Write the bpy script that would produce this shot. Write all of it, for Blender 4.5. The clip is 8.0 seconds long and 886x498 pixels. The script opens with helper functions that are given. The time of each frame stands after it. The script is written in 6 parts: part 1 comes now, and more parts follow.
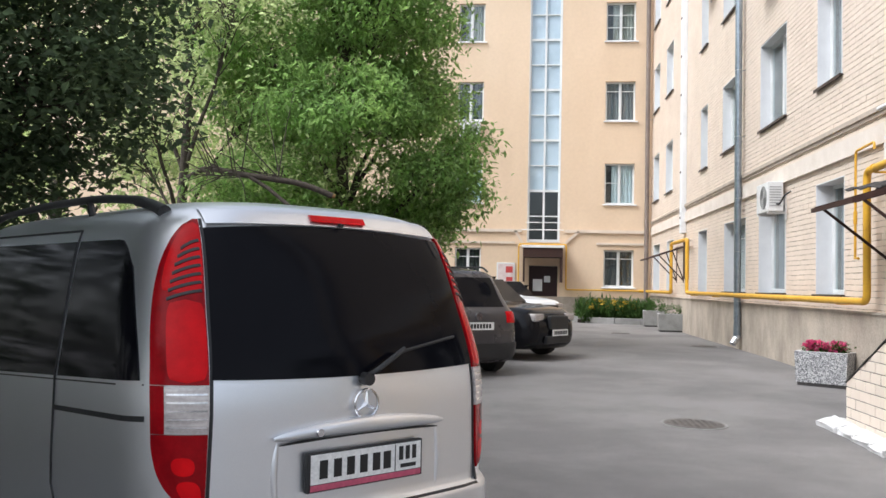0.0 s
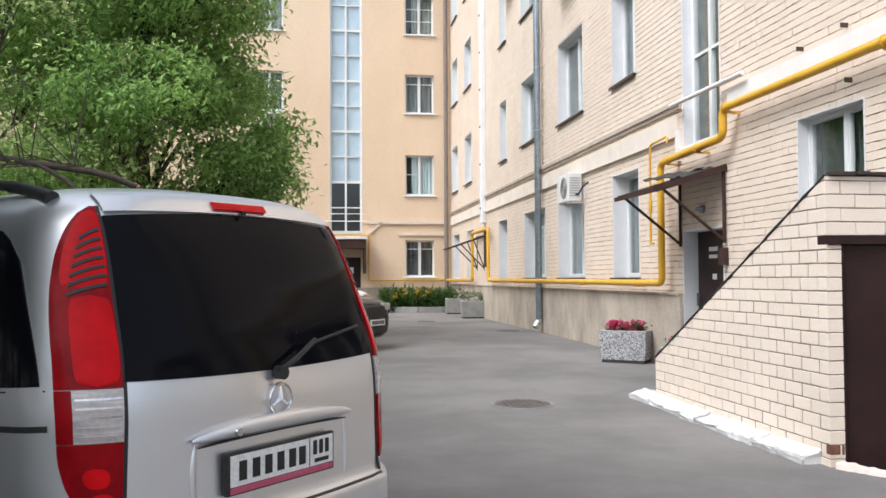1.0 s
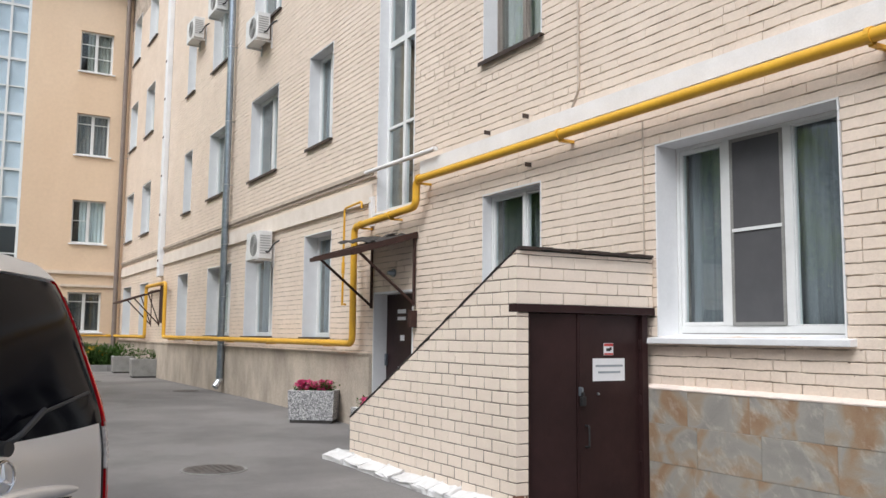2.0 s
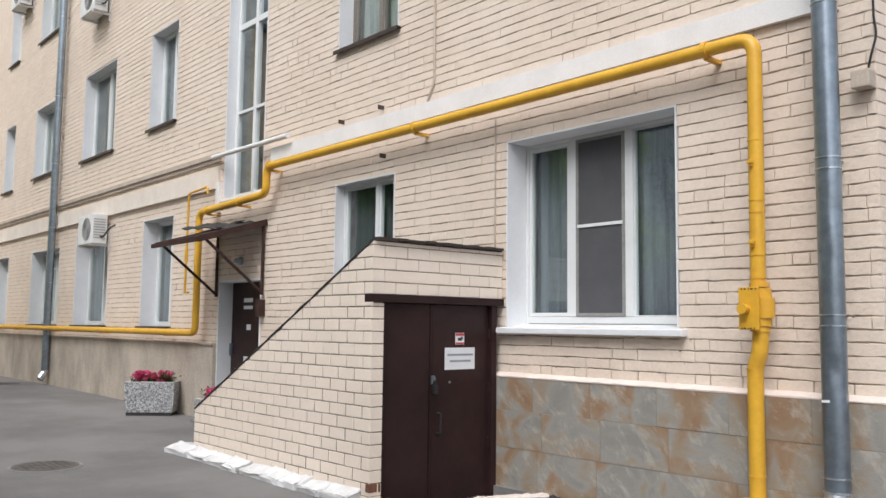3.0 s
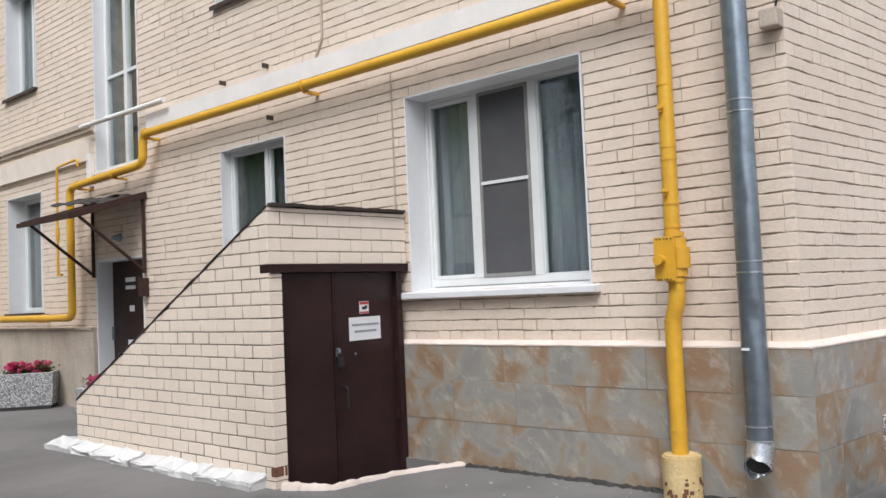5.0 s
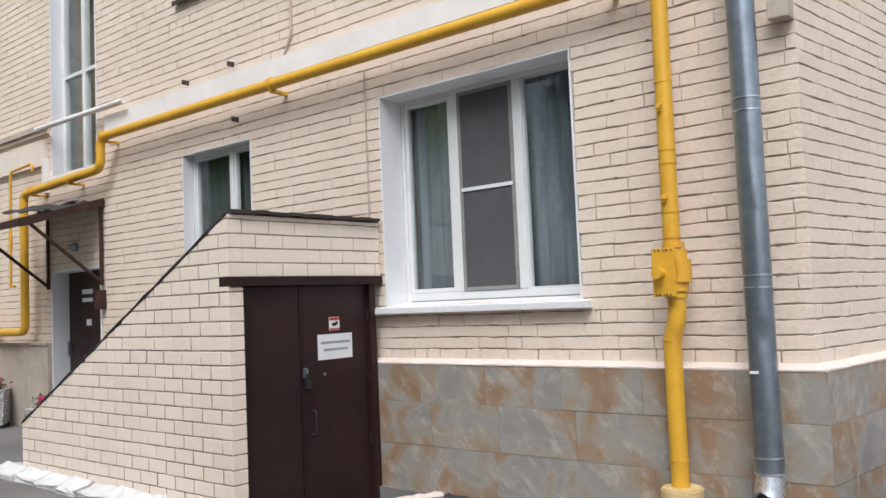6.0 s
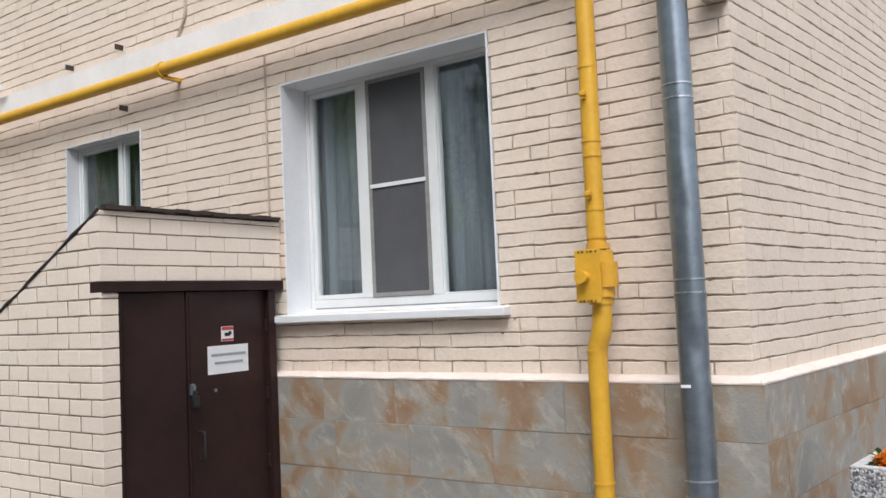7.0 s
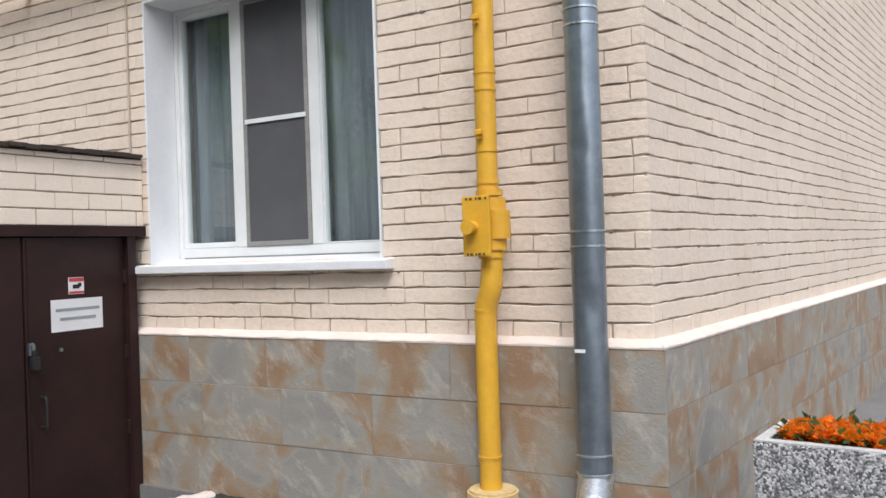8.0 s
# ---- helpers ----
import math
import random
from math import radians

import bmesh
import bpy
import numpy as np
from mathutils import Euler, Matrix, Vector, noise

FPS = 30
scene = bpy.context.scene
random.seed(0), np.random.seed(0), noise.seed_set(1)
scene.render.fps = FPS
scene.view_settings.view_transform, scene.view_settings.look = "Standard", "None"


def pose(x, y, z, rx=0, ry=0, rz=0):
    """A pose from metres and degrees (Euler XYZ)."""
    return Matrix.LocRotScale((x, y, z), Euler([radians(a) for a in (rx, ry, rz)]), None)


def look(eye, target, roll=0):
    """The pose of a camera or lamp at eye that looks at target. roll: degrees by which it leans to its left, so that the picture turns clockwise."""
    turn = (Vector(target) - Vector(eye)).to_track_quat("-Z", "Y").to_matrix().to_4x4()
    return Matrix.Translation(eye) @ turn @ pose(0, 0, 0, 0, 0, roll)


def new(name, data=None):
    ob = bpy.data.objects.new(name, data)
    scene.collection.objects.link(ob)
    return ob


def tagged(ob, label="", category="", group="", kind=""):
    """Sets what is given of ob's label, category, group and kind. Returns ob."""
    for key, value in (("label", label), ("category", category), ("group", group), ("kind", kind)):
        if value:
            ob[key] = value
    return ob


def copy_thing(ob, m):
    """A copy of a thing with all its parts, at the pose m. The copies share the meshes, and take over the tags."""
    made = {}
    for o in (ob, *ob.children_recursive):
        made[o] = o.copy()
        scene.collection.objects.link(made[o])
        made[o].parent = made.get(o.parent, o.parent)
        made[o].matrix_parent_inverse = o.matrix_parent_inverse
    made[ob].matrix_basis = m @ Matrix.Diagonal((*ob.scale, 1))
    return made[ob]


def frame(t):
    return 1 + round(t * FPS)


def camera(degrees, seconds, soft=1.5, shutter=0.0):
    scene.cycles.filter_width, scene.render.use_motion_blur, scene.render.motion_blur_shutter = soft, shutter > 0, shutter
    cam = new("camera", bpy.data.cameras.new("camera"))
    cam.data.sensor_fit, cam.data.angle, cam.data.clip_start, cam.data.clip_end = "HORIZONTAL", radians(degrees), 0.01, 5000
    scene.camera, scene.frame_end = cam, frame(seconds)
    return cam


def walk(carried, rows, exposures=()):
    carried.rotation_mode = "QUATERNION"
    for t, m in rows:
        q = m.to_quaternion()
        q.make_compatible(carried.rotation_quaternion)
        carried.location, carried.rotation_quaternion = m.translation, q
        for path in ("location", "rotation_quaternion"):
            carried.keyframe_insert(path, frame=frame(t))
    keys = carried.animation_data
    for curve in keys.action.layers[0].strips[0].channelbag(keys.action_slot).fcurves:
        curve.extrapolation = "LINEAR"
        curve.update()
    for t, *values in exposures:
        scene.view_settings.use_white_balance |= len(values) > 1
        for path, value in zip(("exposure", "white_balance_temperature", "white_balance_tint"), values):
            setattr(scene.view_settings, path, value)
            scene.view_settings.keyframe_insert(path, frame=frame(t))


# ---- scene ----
cam = camera(54.9, 8.0)
PATH = [
    (0, (-4.78, 2.203, 1.449), (-4.973, 4.192, 1.531), 1.2),
    (0.3, (-4.912, 2.198, 1.432), (-5.032, 4.193, 1.508), 0.6),
    (0.5, (-5.027, 2.219, 1.432), (-5.052, 4.218, 1.492), 0.0),
    (0.8, (-5.173, 2.227, 1.439), (-4.993, 4.219, 1.488), -0.4),
    (1, (-5.226, 2.249, 1.426), (-4.934, 4.226, 1.493), -0.3),
    (1.3, (-5.305, 2.305, 1.428), (-4.793, 4.235, 1.545), 0.1),
    (1.5, (-5.354, 2.336, 1.438), (-4.697, 4.219, 1.59), 0.5),
    (1.7, (-5.416, 2.355, 1.443), (-4.611, 4.177, 1.623), 0.5),
    (2, (-5.532, 2.344, 1.453), (-4.533, 4.064, 1.656), 0.6),
    (2.2, (-5.539, 2.371, 1.452), (-4.436, 4.027, 1.656), 0.4),
    (3.5, (-5.744, 2.368, 1.458), (-4.395, 3.836, 1.614), 0.7),
    (4, (-5.718, 2.445, 1.447), (-4.32, 3.871, 1.554), -0.2),
    (4.5, (-5.622, 2.591, 1.46), (-4.164, 3.956, 1.568), -1.7),
    (5, (-5.469, 2.742, 1.45), (-3.979, 4.073, 1.552), -2.5),
    (5.2, (-5.418, 2.803, 1.455), (-3.899, 4.099, 1.562), -2.7),
    (6.5, (-4.797, 3.283, 1.496), (-3.264, 4.56, 1.634), -2.2),
    (7, (-4.535, 3.379, 1.489), (-2.903, 4.528, 1.619), -2.6),
    (7.3, (-4.348, 3.418, 1.494), (-2.623, 4.427, 1.591), -3.2),
    (7.5, (-4.251, 3.457, 1.495), (-2.481, 4.385, 1.562), -3.1),
    (8, (-3.91, 3.499, 1.495), (-2.18, 4.502, 1.499), -1.9),
]
walk(cam, [(t, look(eye, target, roll)) for t, eye, target, roll in PATH], exposures=[(0.0, 0.78, 6010, 10), (1.0, 0.74, 6070, 10), (1.5, 0.62, 6120, 10), (2.0, 0.37, 6150, 10), (5.0, 0.32, 6120, 10), (7.0, 0.31, 6110, 10), (8.0, 0.38, 6100, 10)])

# ---------------------------------------------------------------- light
SUN = (52, -150)
world = bpy.data.worlds.new("sky")
scene.world = world
world.use_nodes = True
wn, wl = world.node_tree.nodes, world.node_tree.links
sky = wn.new("ShaderNodeTexSky")
sky.sky_type, sky.sun_disc = "NISHITA", False
sky.sun_elevation, sky.sun_rotation = radians(SUN[0]), radians(90 - SUN[1])
sky.air_density, sky.dust_density = 1.0, 5.0
soft_sky = wn.new("ShaderNodeHueSaturation")
soft_sky.inputs["Saturation"].default_value = 0.30
wl.new(sky.outputs[0], soft_sky.inputs["Color"])
wl.new(soft_sky.outputs[0], wn["Background"].inputs[0])
wn["Background"].inputs[1].default_value = 0.16
sun = new("sun", bpy.data.lights.new("sun", "SUN"))
sun.data.energy, sun.data.angle, sun.data.color = 0.9, radians(25), (1.0, 0.975, 0.94)
_s = Vector((math.cos(radians(SUN[0])) * math.cos(radians(SUN[1])), math.cos(radians(SUN[0])) * math.sin(radians(SUN[1])), math.sin(radians(SUN[0]))))
sun.matrix_basis = look(_s * 50, (0, 0, 0))

# ---------------------------------------------------------------- materials
def mat(name, c1, c2=None, scale=2.0, fine=60.0, rough=0.8, metal=0.0, bump=0.15, rnd=0.0, streak=None, spec=0.5, amount=0.35, low=0.35, high=0.65):
    """Two-scale noise between two colours, fine grain, bump; rnd varies pieces."""
    m = bpy.data.materials.new(name)
    m.use_nodes = True
    n, l = m.node_tree.nodes, m.node_tree.links
    b = n["Principled BSDF"]
    b.inputs["Metallic"].default_value = metal
    b.inputs["Specular IOR Level"].default_value = spec
    geo = n.new("ShaderNodeNewGeometry")
    vec = geo.outputs["Position"]
    if streak:
        mp = n.new("ShaderNodeMapping")
        mp.inputs["Scale"].default_value = streak
        l.new(vec, mp.inputs[0])
        vec = mp.outputs[0]
    a, f = n.new("ShaderNodeTexNoise"), n.new("ShaderNodeTexNoise")
    for t, s, d in ((a, scale, 6), (f, fine, 3)):
        t.inputs["Scale"].default_value, t.inputs["Detail"].default_value = s, d
        t.inputs["Roughness"].default_value = 0.65
    l.new(vec, a.inputs[0])
    l.new(geo.outputs["Position"], f.inputs[0])
    r = n.new("ShaderNodeMapRange")
    r.inputs[1].default_value, r.inputs[2].default_value = low, high
    l.new(a.outputs[0], r.inputs[0])
    mix = n.new("ShaderNodeMix")
    mix.data_type = "RGBA"
    l.new(r.outputs[0], mix.inputs[0])
    mix.inputs[6].default_value = (*c1, 1)
    mix.inputs[7].default_value = (*(c2 or [v * 0.8 for v in c1]), 1)
    g = n.new("ShaderNodeMapRange")
    g.inputs[1].default_value, g.inputs[2].default_value = 0.25, 0.75
    g.inputs[3].default_value, g.inputs[4].default_value = 1 - amount / 2, 1 + amount / 2
    l.new(f.outputs[0], g.inputs[0])
    value = g.outputs[0]
    if rnd:
        oi = n.new("ShaderNodeObjectInfo")
        add = n.new("ShaderNodeMath")
        l.new(oi.outputs["Random"], add.inputs[0])
        l.new(geo.outputs["Random Per Island"], add.inputs[1])
        fr = n.new("ShaderNodeMath")
        fr.operation = "FRACT"
        l.new(add.outputs[0], fr.inputs[0])
        k = n.new("ShaderNodeMapRange")
        k.inputs[3].default_value, k.inputs[4].default_value = 1 - rnd, 1 + rnd * 0.6
        l.new(fr.outputs[0], k.inputs[0])
        mul = n.new("ShaderNodeMath")
        mul.operation = "MULTIPLY"
        l.new(value, mul.inputs[0])
        l.new(k.outputs[0], mul.inputs[1])
        value = mul.outputs[0]
    vm = n.new("ShaderNodeVectorMath")
    vm.operation = "SCALE"
    l.new(mix.outputs[2], vm.inputs[0])
    l.new(value, vm.inputs["Scale"])
    l.new(vm.outputs[0], b.inputs["Base Color"])
    rr = n.new("ShaderNodeMapRange")
    rr.inputs[3].default_value, rr.inputs[4].default_value = max(rough - 0.12, 0.02), min(rough + 0.12, 1)
    l.new(a.outputs[0], rr.inputs[0])
    l.new(rr.outputs[0], b.inputs["Roughness"])
    if bump:
        bp = n.new("ShaderNodeBump")
        bp.inputs["Strength"].default_value, bp.inputs["Distance"].default_value = bump, 0.01
        l.new(f.outputs[0], bp.inputs["Height"])
        l.new(bp.outputs[0], b.inputs["Normal"])
    return m


def glass_mat(name, tint=(0.9, 0.95, 0.95)):
    m = bpy.data.materials.new(name)
    m.use_nodes = True
    n, l = m.node_tree.nodes, m.node_tree.links
    n.remove(n["Principled BSDF"])
    lw, pw, fr = n.new("ShaderNodeLayerWeight"), n.new("ShaderNodeMath"), n.new("ShaderNodeMath")
    lw.inputs[0].default_value = 0.5
    pw.operation, fr.operation = "POWER", "MULTIPLY_ADD"
    pw.inputs[1].default_value, fr.inputs[1].default_value, fr.inputs[2].default_value = 4.0, 0.75, 0.045
    l.new(lw.outputs["Facing"], pw.inputs[0])
    l.new(pw.outputs[0], fr.inputs[0])
    tr, gl, mx = n.new("ShaderNodeBsdfTransparent"), n.new("ShaderNodeBsdfGlossy"), n.new("ShaderNodeMixShader")
    tr.inputs[0].default_value = (*tint, 1)
    gl.inputs["Roughness"].default_value = 0.02
    gl.inputs["Color"].default_value = (0.95, 0.98, 1.0, 1)
    l.new(fr.outputs[0], mx.inputs[0])
    l.new(tr.outputs[0], mx.inputs[1])
    l.new(gl.outputs[0], mx.inputs[2])
    l.new(mx.outputs[0], n["Material Output"].inputs[0])
    return m


def slate_mat(name):
    """Split-slate tile: grey-green with ochre and rust patches and pale slanting veins, different on every tile."""
    m = bpy.data.materials.new(name)
    m.use_nodes = True
    n, l = m.node_tree.nodes, m.node_tree.links
    b = n["Principled BSDF"]
    geo, oi = n.new("ShaderNodeNewGeometry"), n.new("ShaderNodeObjectInfo")
    off = n.new("ShaderNodeVectorMath")
    off.operation = "MULTIPLY_ADD"
    cmb = n.new("ShaderNodeCombineXYZ")
    for i in range(3):
        l.new(oi.outputs["Random"], cmb.inputs[i])
    off.inputs[1].default_value = (17, 31, 23)
    l.new(cmb.outputs[0], off.inputs[0])
    l.new(geo.outputs["Position"], off.inputs[2])
    mp = n.new("ShaderNodeMapping")
    mp.vector_type = "TEXTURE"
    mp.inputs["Rotation"].default_value = (radians(-38), radians(40), 0)
    mp.inputs["Scale"].default_value = (0.20, 0.20, 1.5)
    l.new(off.outputs[0], mp.inputs[0])
    big, mid, fine = (n.new("ShaderNodeTexNoise") for _ in range(3))
    for t, s, d, v in ((big, 2.3, 8, off), (mid, 1.9, 8, mp), (fine, 55, 4, off)):
        t.inputs["Scale"].default_value, t.inputs["Detail"].default_value, t.inputs["Distortion"].default_value = s, d, 0.9
        l.new(v.outputs[0], t.inputs[0])
    mid.inputs["Distortion"].default_value, mid.inputs["Roughness"].default_value = 0.3, 0.68
    ramp = n.new("ShaderNodeValToRGB")
    e = ramp.color_ramp.elements
    e[0].position, e[0].color = 0.34, (0.25, 0.238, 0.218, 1)
    e[1].position, e[1].color = 0.72, (0.25, 0.15, 0.088, 1)
    for p, c in ((0.45, (0.31, 0.294, 0.264, 1)), (0.51, (0.31, 0.262, 0.205, 1)), (0.58, (0.30, 0.205, 0.13, 1))):
        x = e.new(p)
        x.color = c
    l.new(big.outputs[0], ramp.inputs[0])
    vein = n.new("ShaderNodeMapRange")
    vein.inputs[1].default_value, vein.inputs[2].default_value = 0.53, 0.70
    vein.inputs[4].default_value = 0.72
    l.new(mid.outputs[0], vein.inputs[0])
    mix = n.new("ShaderNodeMix")
    mix.data_type = "RGBA"
    l.new(vein.outputs[0], mix.inputs[0])
    l.new(ramp.outputs[0], mix.inputs[6])
    mix.inputs[7].default_value = (0.50, 0.455, 0.395, 1)
    l.new(mix.outputs[2], b.inputs["Base Color"])
    b.inputs["Roughness"].default_value = 0.55
    add = n.new("ShaderNodeMath")
    l.new(mid.outputs[0], add.inputs[0])
    l.new(fine.outputs[0], add.inputs[1])
    bp = n.new("ShaderNodeBump")
    bp.inputs["Strength"].default_value, bp.inputs["Distance"].default_value = 0.35, 0.01
    l.new(add.outputs[0], bp.inputs["Height"])
    l.new(bp.outputs[0], b.inputs["Normal"])
    return m


def aggregate_mat(name):
    """Exposed-aggregate concrete: small pale and dark chippings."""
    m = bpy.data.materials.new(name)
    m.use_nodes = True
    n, l = m.node_tree.nodes, m.node_tree.links
    b = n["Principled BSDF"]
    geo, v = n.new("ShaderNodeNewGeometry"), n.new("ShaderNodeTexVoronoi")
    v.inputs["Scale"].default_value = 95
    l.new(geo.outputs["Position"], v.inputs[0])
    sep = n.new("ShaderNodeSeparateColor")
    l.new(v.outputs["Color"], sep.inputs[0])
    ramp = n.new("ShaderNodeValToRGB")
    e = ramp.color_ramp.elements
    e[0].position, e[0].color = 0.15, (0.10, 0.10, 0.105, 1)
    e[1].position, e[1].color = 0.9, (0.62, 0.61, 0.60, 1)
    x = e.new(0.5)
    x.color = (0.28, 0.28, 0.29, 1)
    l.new(sep.outputs[0], ramp.inputs[0])
    l.new(ramp.outputs[0], b.inputs["Base Color"])
    b.inputs["Roughness"].default_value = 0.85
    bp = n.new("ShaderNodeBump")
    bp.inputs["Strength"].default_value, bp.inputs["Distance"].default_value, bp.invert = 0.6, 0.006, True
    l.new(v.outputs["Distance"], bp.inputs["Height"])
    l.new(bp.outputs[0], b.inputs["Normal"])
    return m


def leaf_mat(name, c1, c2, scale=0.9):
    m = mat(name, c1, c2, scale=scale, fine=9, rough=0.55, bump=0, rnd=0.35)
    n, l = m.node_tree.nodes, m.node_tree.links
    b = n["Principled BSDF"]
    tl, mx = n.new("ShaderNodeBsdfTranslucent"), n.new("ShaderNodeMixShader")
    mx.inputs[0].default_value = 0.65
    src = b.inputs["Base Color"].links[0].from_socket
    l.new(src, tl.inputs[0])
    l.new(b.outputs[0], mx.inputs[1])
    l.new(tl.outputs[0], mx.inputs[2])
    l.new(mx.outputs[0], n["Material Output"].inputs[0])
    return m


BRICK = mat("painted_brick", (0.775, 0.66, 0.552), (0.71, 0.595, 0.49), scale=0.9, fine=32, rough=0.62, bump=0.55, rnd=0.03, amount=0.12)
MORTAR = mat("old_mortar", (0.29, 0.24, 0.195), (0.52, 0.44, 0.36), scale=4, fine=40, rough=0.9, bump=0.5)
DARKMORTAR = mat("grey_mortar", (0.21, 0.17, 0.14), (0.36, 0.30, 0.25), scale=3, fine=40, rough=0.9, bump=0.5)
NEWBRICK = mat("painted_entry_brick", (0.86, 0.745, 0.635), (0.80, 0.69, 0.58), scale=1.2, fine=45, rough=0.62, bump=0.25, rnd=0.035, amount=0.08)
PLASTER = mat("peach_plaster", (0.74, 0.575, 0.415), (0.68, 0.515, 0.36), scale=0.35, fine=8, rough=0.85, bump=0.1, amount=0.08, streak=(1, 1, 0.35))
# dark grey puts the dimness of the rooms into the wall colour
PLASTER_IN = mat("unlit_room_wall", (0.18, 0.17, 0.16), (0.14, 0.135, 0.13), scale=1, rough=0.9)
STUCCO = mat("plinth_stucco", (0.52, 0.45, 0.37), (0.33, 0.28, 0.23), scale=1.3, fine=35, rough=0.9, bump=0.4, streak=(1, 1, 0.6))
WHITE = mat("white_plaster", (0.765, 0.77, 0.78), (0.70, 0.705, 0.715), scale=2.5, fine=50, rough=0.7, bump=0.15, amount=0.06)
BAND = mat("white_band", (0.80, 0.785, 0.775), (0.72, 0.70, 0.68), scale=2.5, fine=50, rough=0.75, bump=0.2, amount=0.1)
CREAMBAND = mat("cream_band_paint", (0.76, 0.685, 0.61), (0.67, 0.59, 0.51), scale=2.2, fine=45, rough=0.78, bump=0.25, amount=0.12)
BEIGEBAND = mat("beige_band_paint", (0.70, 0.595, 0.50), (0.62, 0.52, 0.43), scale=2, fine=45, rough=0.8, bump=0.25, amount=0.12)
PINKLEDGE = mat("pink_white_paint", (0.78, 0.68, 0.61), (0.70, 0.59, 0.52), scale=4, fine=60, rough=0.75, bump=0.2, amount=0.12)
PVC = mat("white_pvc", (0.74, 0.75, 0.745), (0.68, 0.69, 0.68), scale=3, fine=30, rough=0.35, bump=0.0, amount=0.04)
GLASS = glass_mat("window_glass")
STAIRGLASS = glass_mat("stair_glass", (0.92, 0.96, 0.98))
CURTAIN = mat("grey_net_curtain", (0.235, 0.24, 0.26), (0.14, 0.145, 0.16), scale=2, fine=60, rough=0.9, bump=0.1, streak=(6, 6, 0.3))
PALE = mat("pale_curtain", (0.45, 0.43, 0.40), (0.33, 0.32, 0.30), scale=2, fine=60, rough=0.9, bump=0.1, streak=(5, 5, 0.3))
BLIND = mat("pale_blue_blind", (0.66, 0.70, 0.74), (0.54, 0.59, 0.63), scale=1, fine=30, rough=0.8, bump=0.05)
NET = mat("insect_net", (0.085, 0.085, 0.09), (0.075, 0.075, 0.08), scale=3, fine=400, rough=0.9, bump=0.1)
DARKSILL = mat("brown_tin", (0.07, 0.05, 0.042), (0.05, 0.038, 0.033), scale=5, rough=0.5, metal=0.2, bump=0.05)
OLDWOOD = mat("weathered_grey_brown_wood", (0.26, 0.23, 0.20), (0.17, 0.145, 0.125), scale=4, fine=40, rough=0.8, bump=0.2, streak=(4, 4, 0.5))
BROWN = mat("brown_door_paint", (0.036, 0.0175, 0.0175), (0.025, 0.0125, 0.0125), scale=2.0, fine=9, rough=0.42, bump=0.14, amount=0.25, spec=0.22)
RUSTBROWN = mat("brown_bracket_paint", (0.044, 0.025, 0.022), (0.064, 0.034, 0.027), scale=8, rough=0.65, bump=0.1, spec=0.2)
YELLOW = mat("yellow_gas_paint", (0.74, 0.42, 0.035), (0.66, 0.355, 0.03), scale=4, fine=30, rough=0.4, bump=0.06, amount=0.12)
DARKMARK = mat("dark_lettering", (0.12, 0.08, 0.02), (0.09, 0.06, 0.02), rough=0.6, bump=0)
ZINC = mat("galvanised_steel", (0.33, 0.38, 0.43), (0.24, 0.28, 0.325), scale=2.2, fine=14, rough=0.34, metal=0.85, bump=0.05, streak=(1, 1, 0.25))
ZINCBRIGHT = mat("bright_zinc", (0.74, 0.77, 0.80), (0.58, 0.61, 0.64), scale=6, rough=0.28, metal=0.9, bump=0.1)
PIPEBROWN = mat("brown_downpipe", (0.22, 0.175, 0.15), (0.18, 0.14, 0.12), scale=4, rough=0.6, bump=0.05)
ASPHALT = mat("worn_asphalt", (0.226, 0.214, 0.207), (0.160, 0.151, 0.147), scale=0.35, fine=140, rough=0.88, bump=0.7, amount=0.55, low=0.40, high=0.60)
LEDGE = mat("beige_ledge", (0.52, 0.44, 0.36), (0.42, 0.35, 0.29), scale=3, fine=40, rough=0.8, bump=0.3)
IRON = mat("cast_iron", (0.165, 0.15, 0.138), (0.12, 0.108, 0.10), scale=8, fine=80, rough=0.6, metal=0.4, bump=0.4)
CONCRETE = mat("grey_concrete", (0.30, 0.295, 0.28), (0.22, 0.215, 0.205), scale=3, fine=60, rough=0.9, bump=0.4)
WHITESTONE = mat("whitewashed_stone", (0.76, 0.755, 0.75), (0.60, 0.585, 0.57), scale=5, fine=40, rough=0.85, bump=0.5, amount=0.15)
AGG = aggregate_mat("exposed_aggregate")
RIM = mat("white_concrete_rim", (0.62, 0.61, 0.60), (0.48, 0.47, 0.46), scale=6, fine=60, rough=0.9, bump=0.4)
SLATE = slate_mat("slate_tile")
JOINT = mat("tile_joint", (0.31, 0.275, 0.235), (0.25, 0.22, 0.19), rough=0.9)
SOIL = mat("soil", (0.05, 0.035, 0.025), (0.035, 0.025, 0.02), scale=9, rough=0.95, bump=0.8)
BITUMEN = mat("bitumen_sheet", (0.045, 0.04, 0.038), (0.03, 0.028, 0.026), scale=6, rough=0.75, bump=0.3)
SILVER = mat("silver_car_paint", (0.82, 0.835, 0.86), (0.80, 0.815, 0.84), scale=1, fine=300, rough=0.34, metal=0.92, bump=0.0, amount=0.06)
TINT = mat("tinted_glass", (0.004, 0.004, 0.006), (0.005, 0.005, 0.007), rough=0.06, bump=0, spec=0.1, amount=0.05)
BLACKTRIM = mat("black_plastic", (0.02, 0.02, 0.021), (0.016, 0.016, 0.017), rough=0.5, bump=0.05)
REDLENS = mat("red_lens", (0.66, 0.004, 0.008), (0.48, 0.003, 0.006), scale=5, fine=12, rough=0.10, bump=0, spec=0.12, amount=0.25)
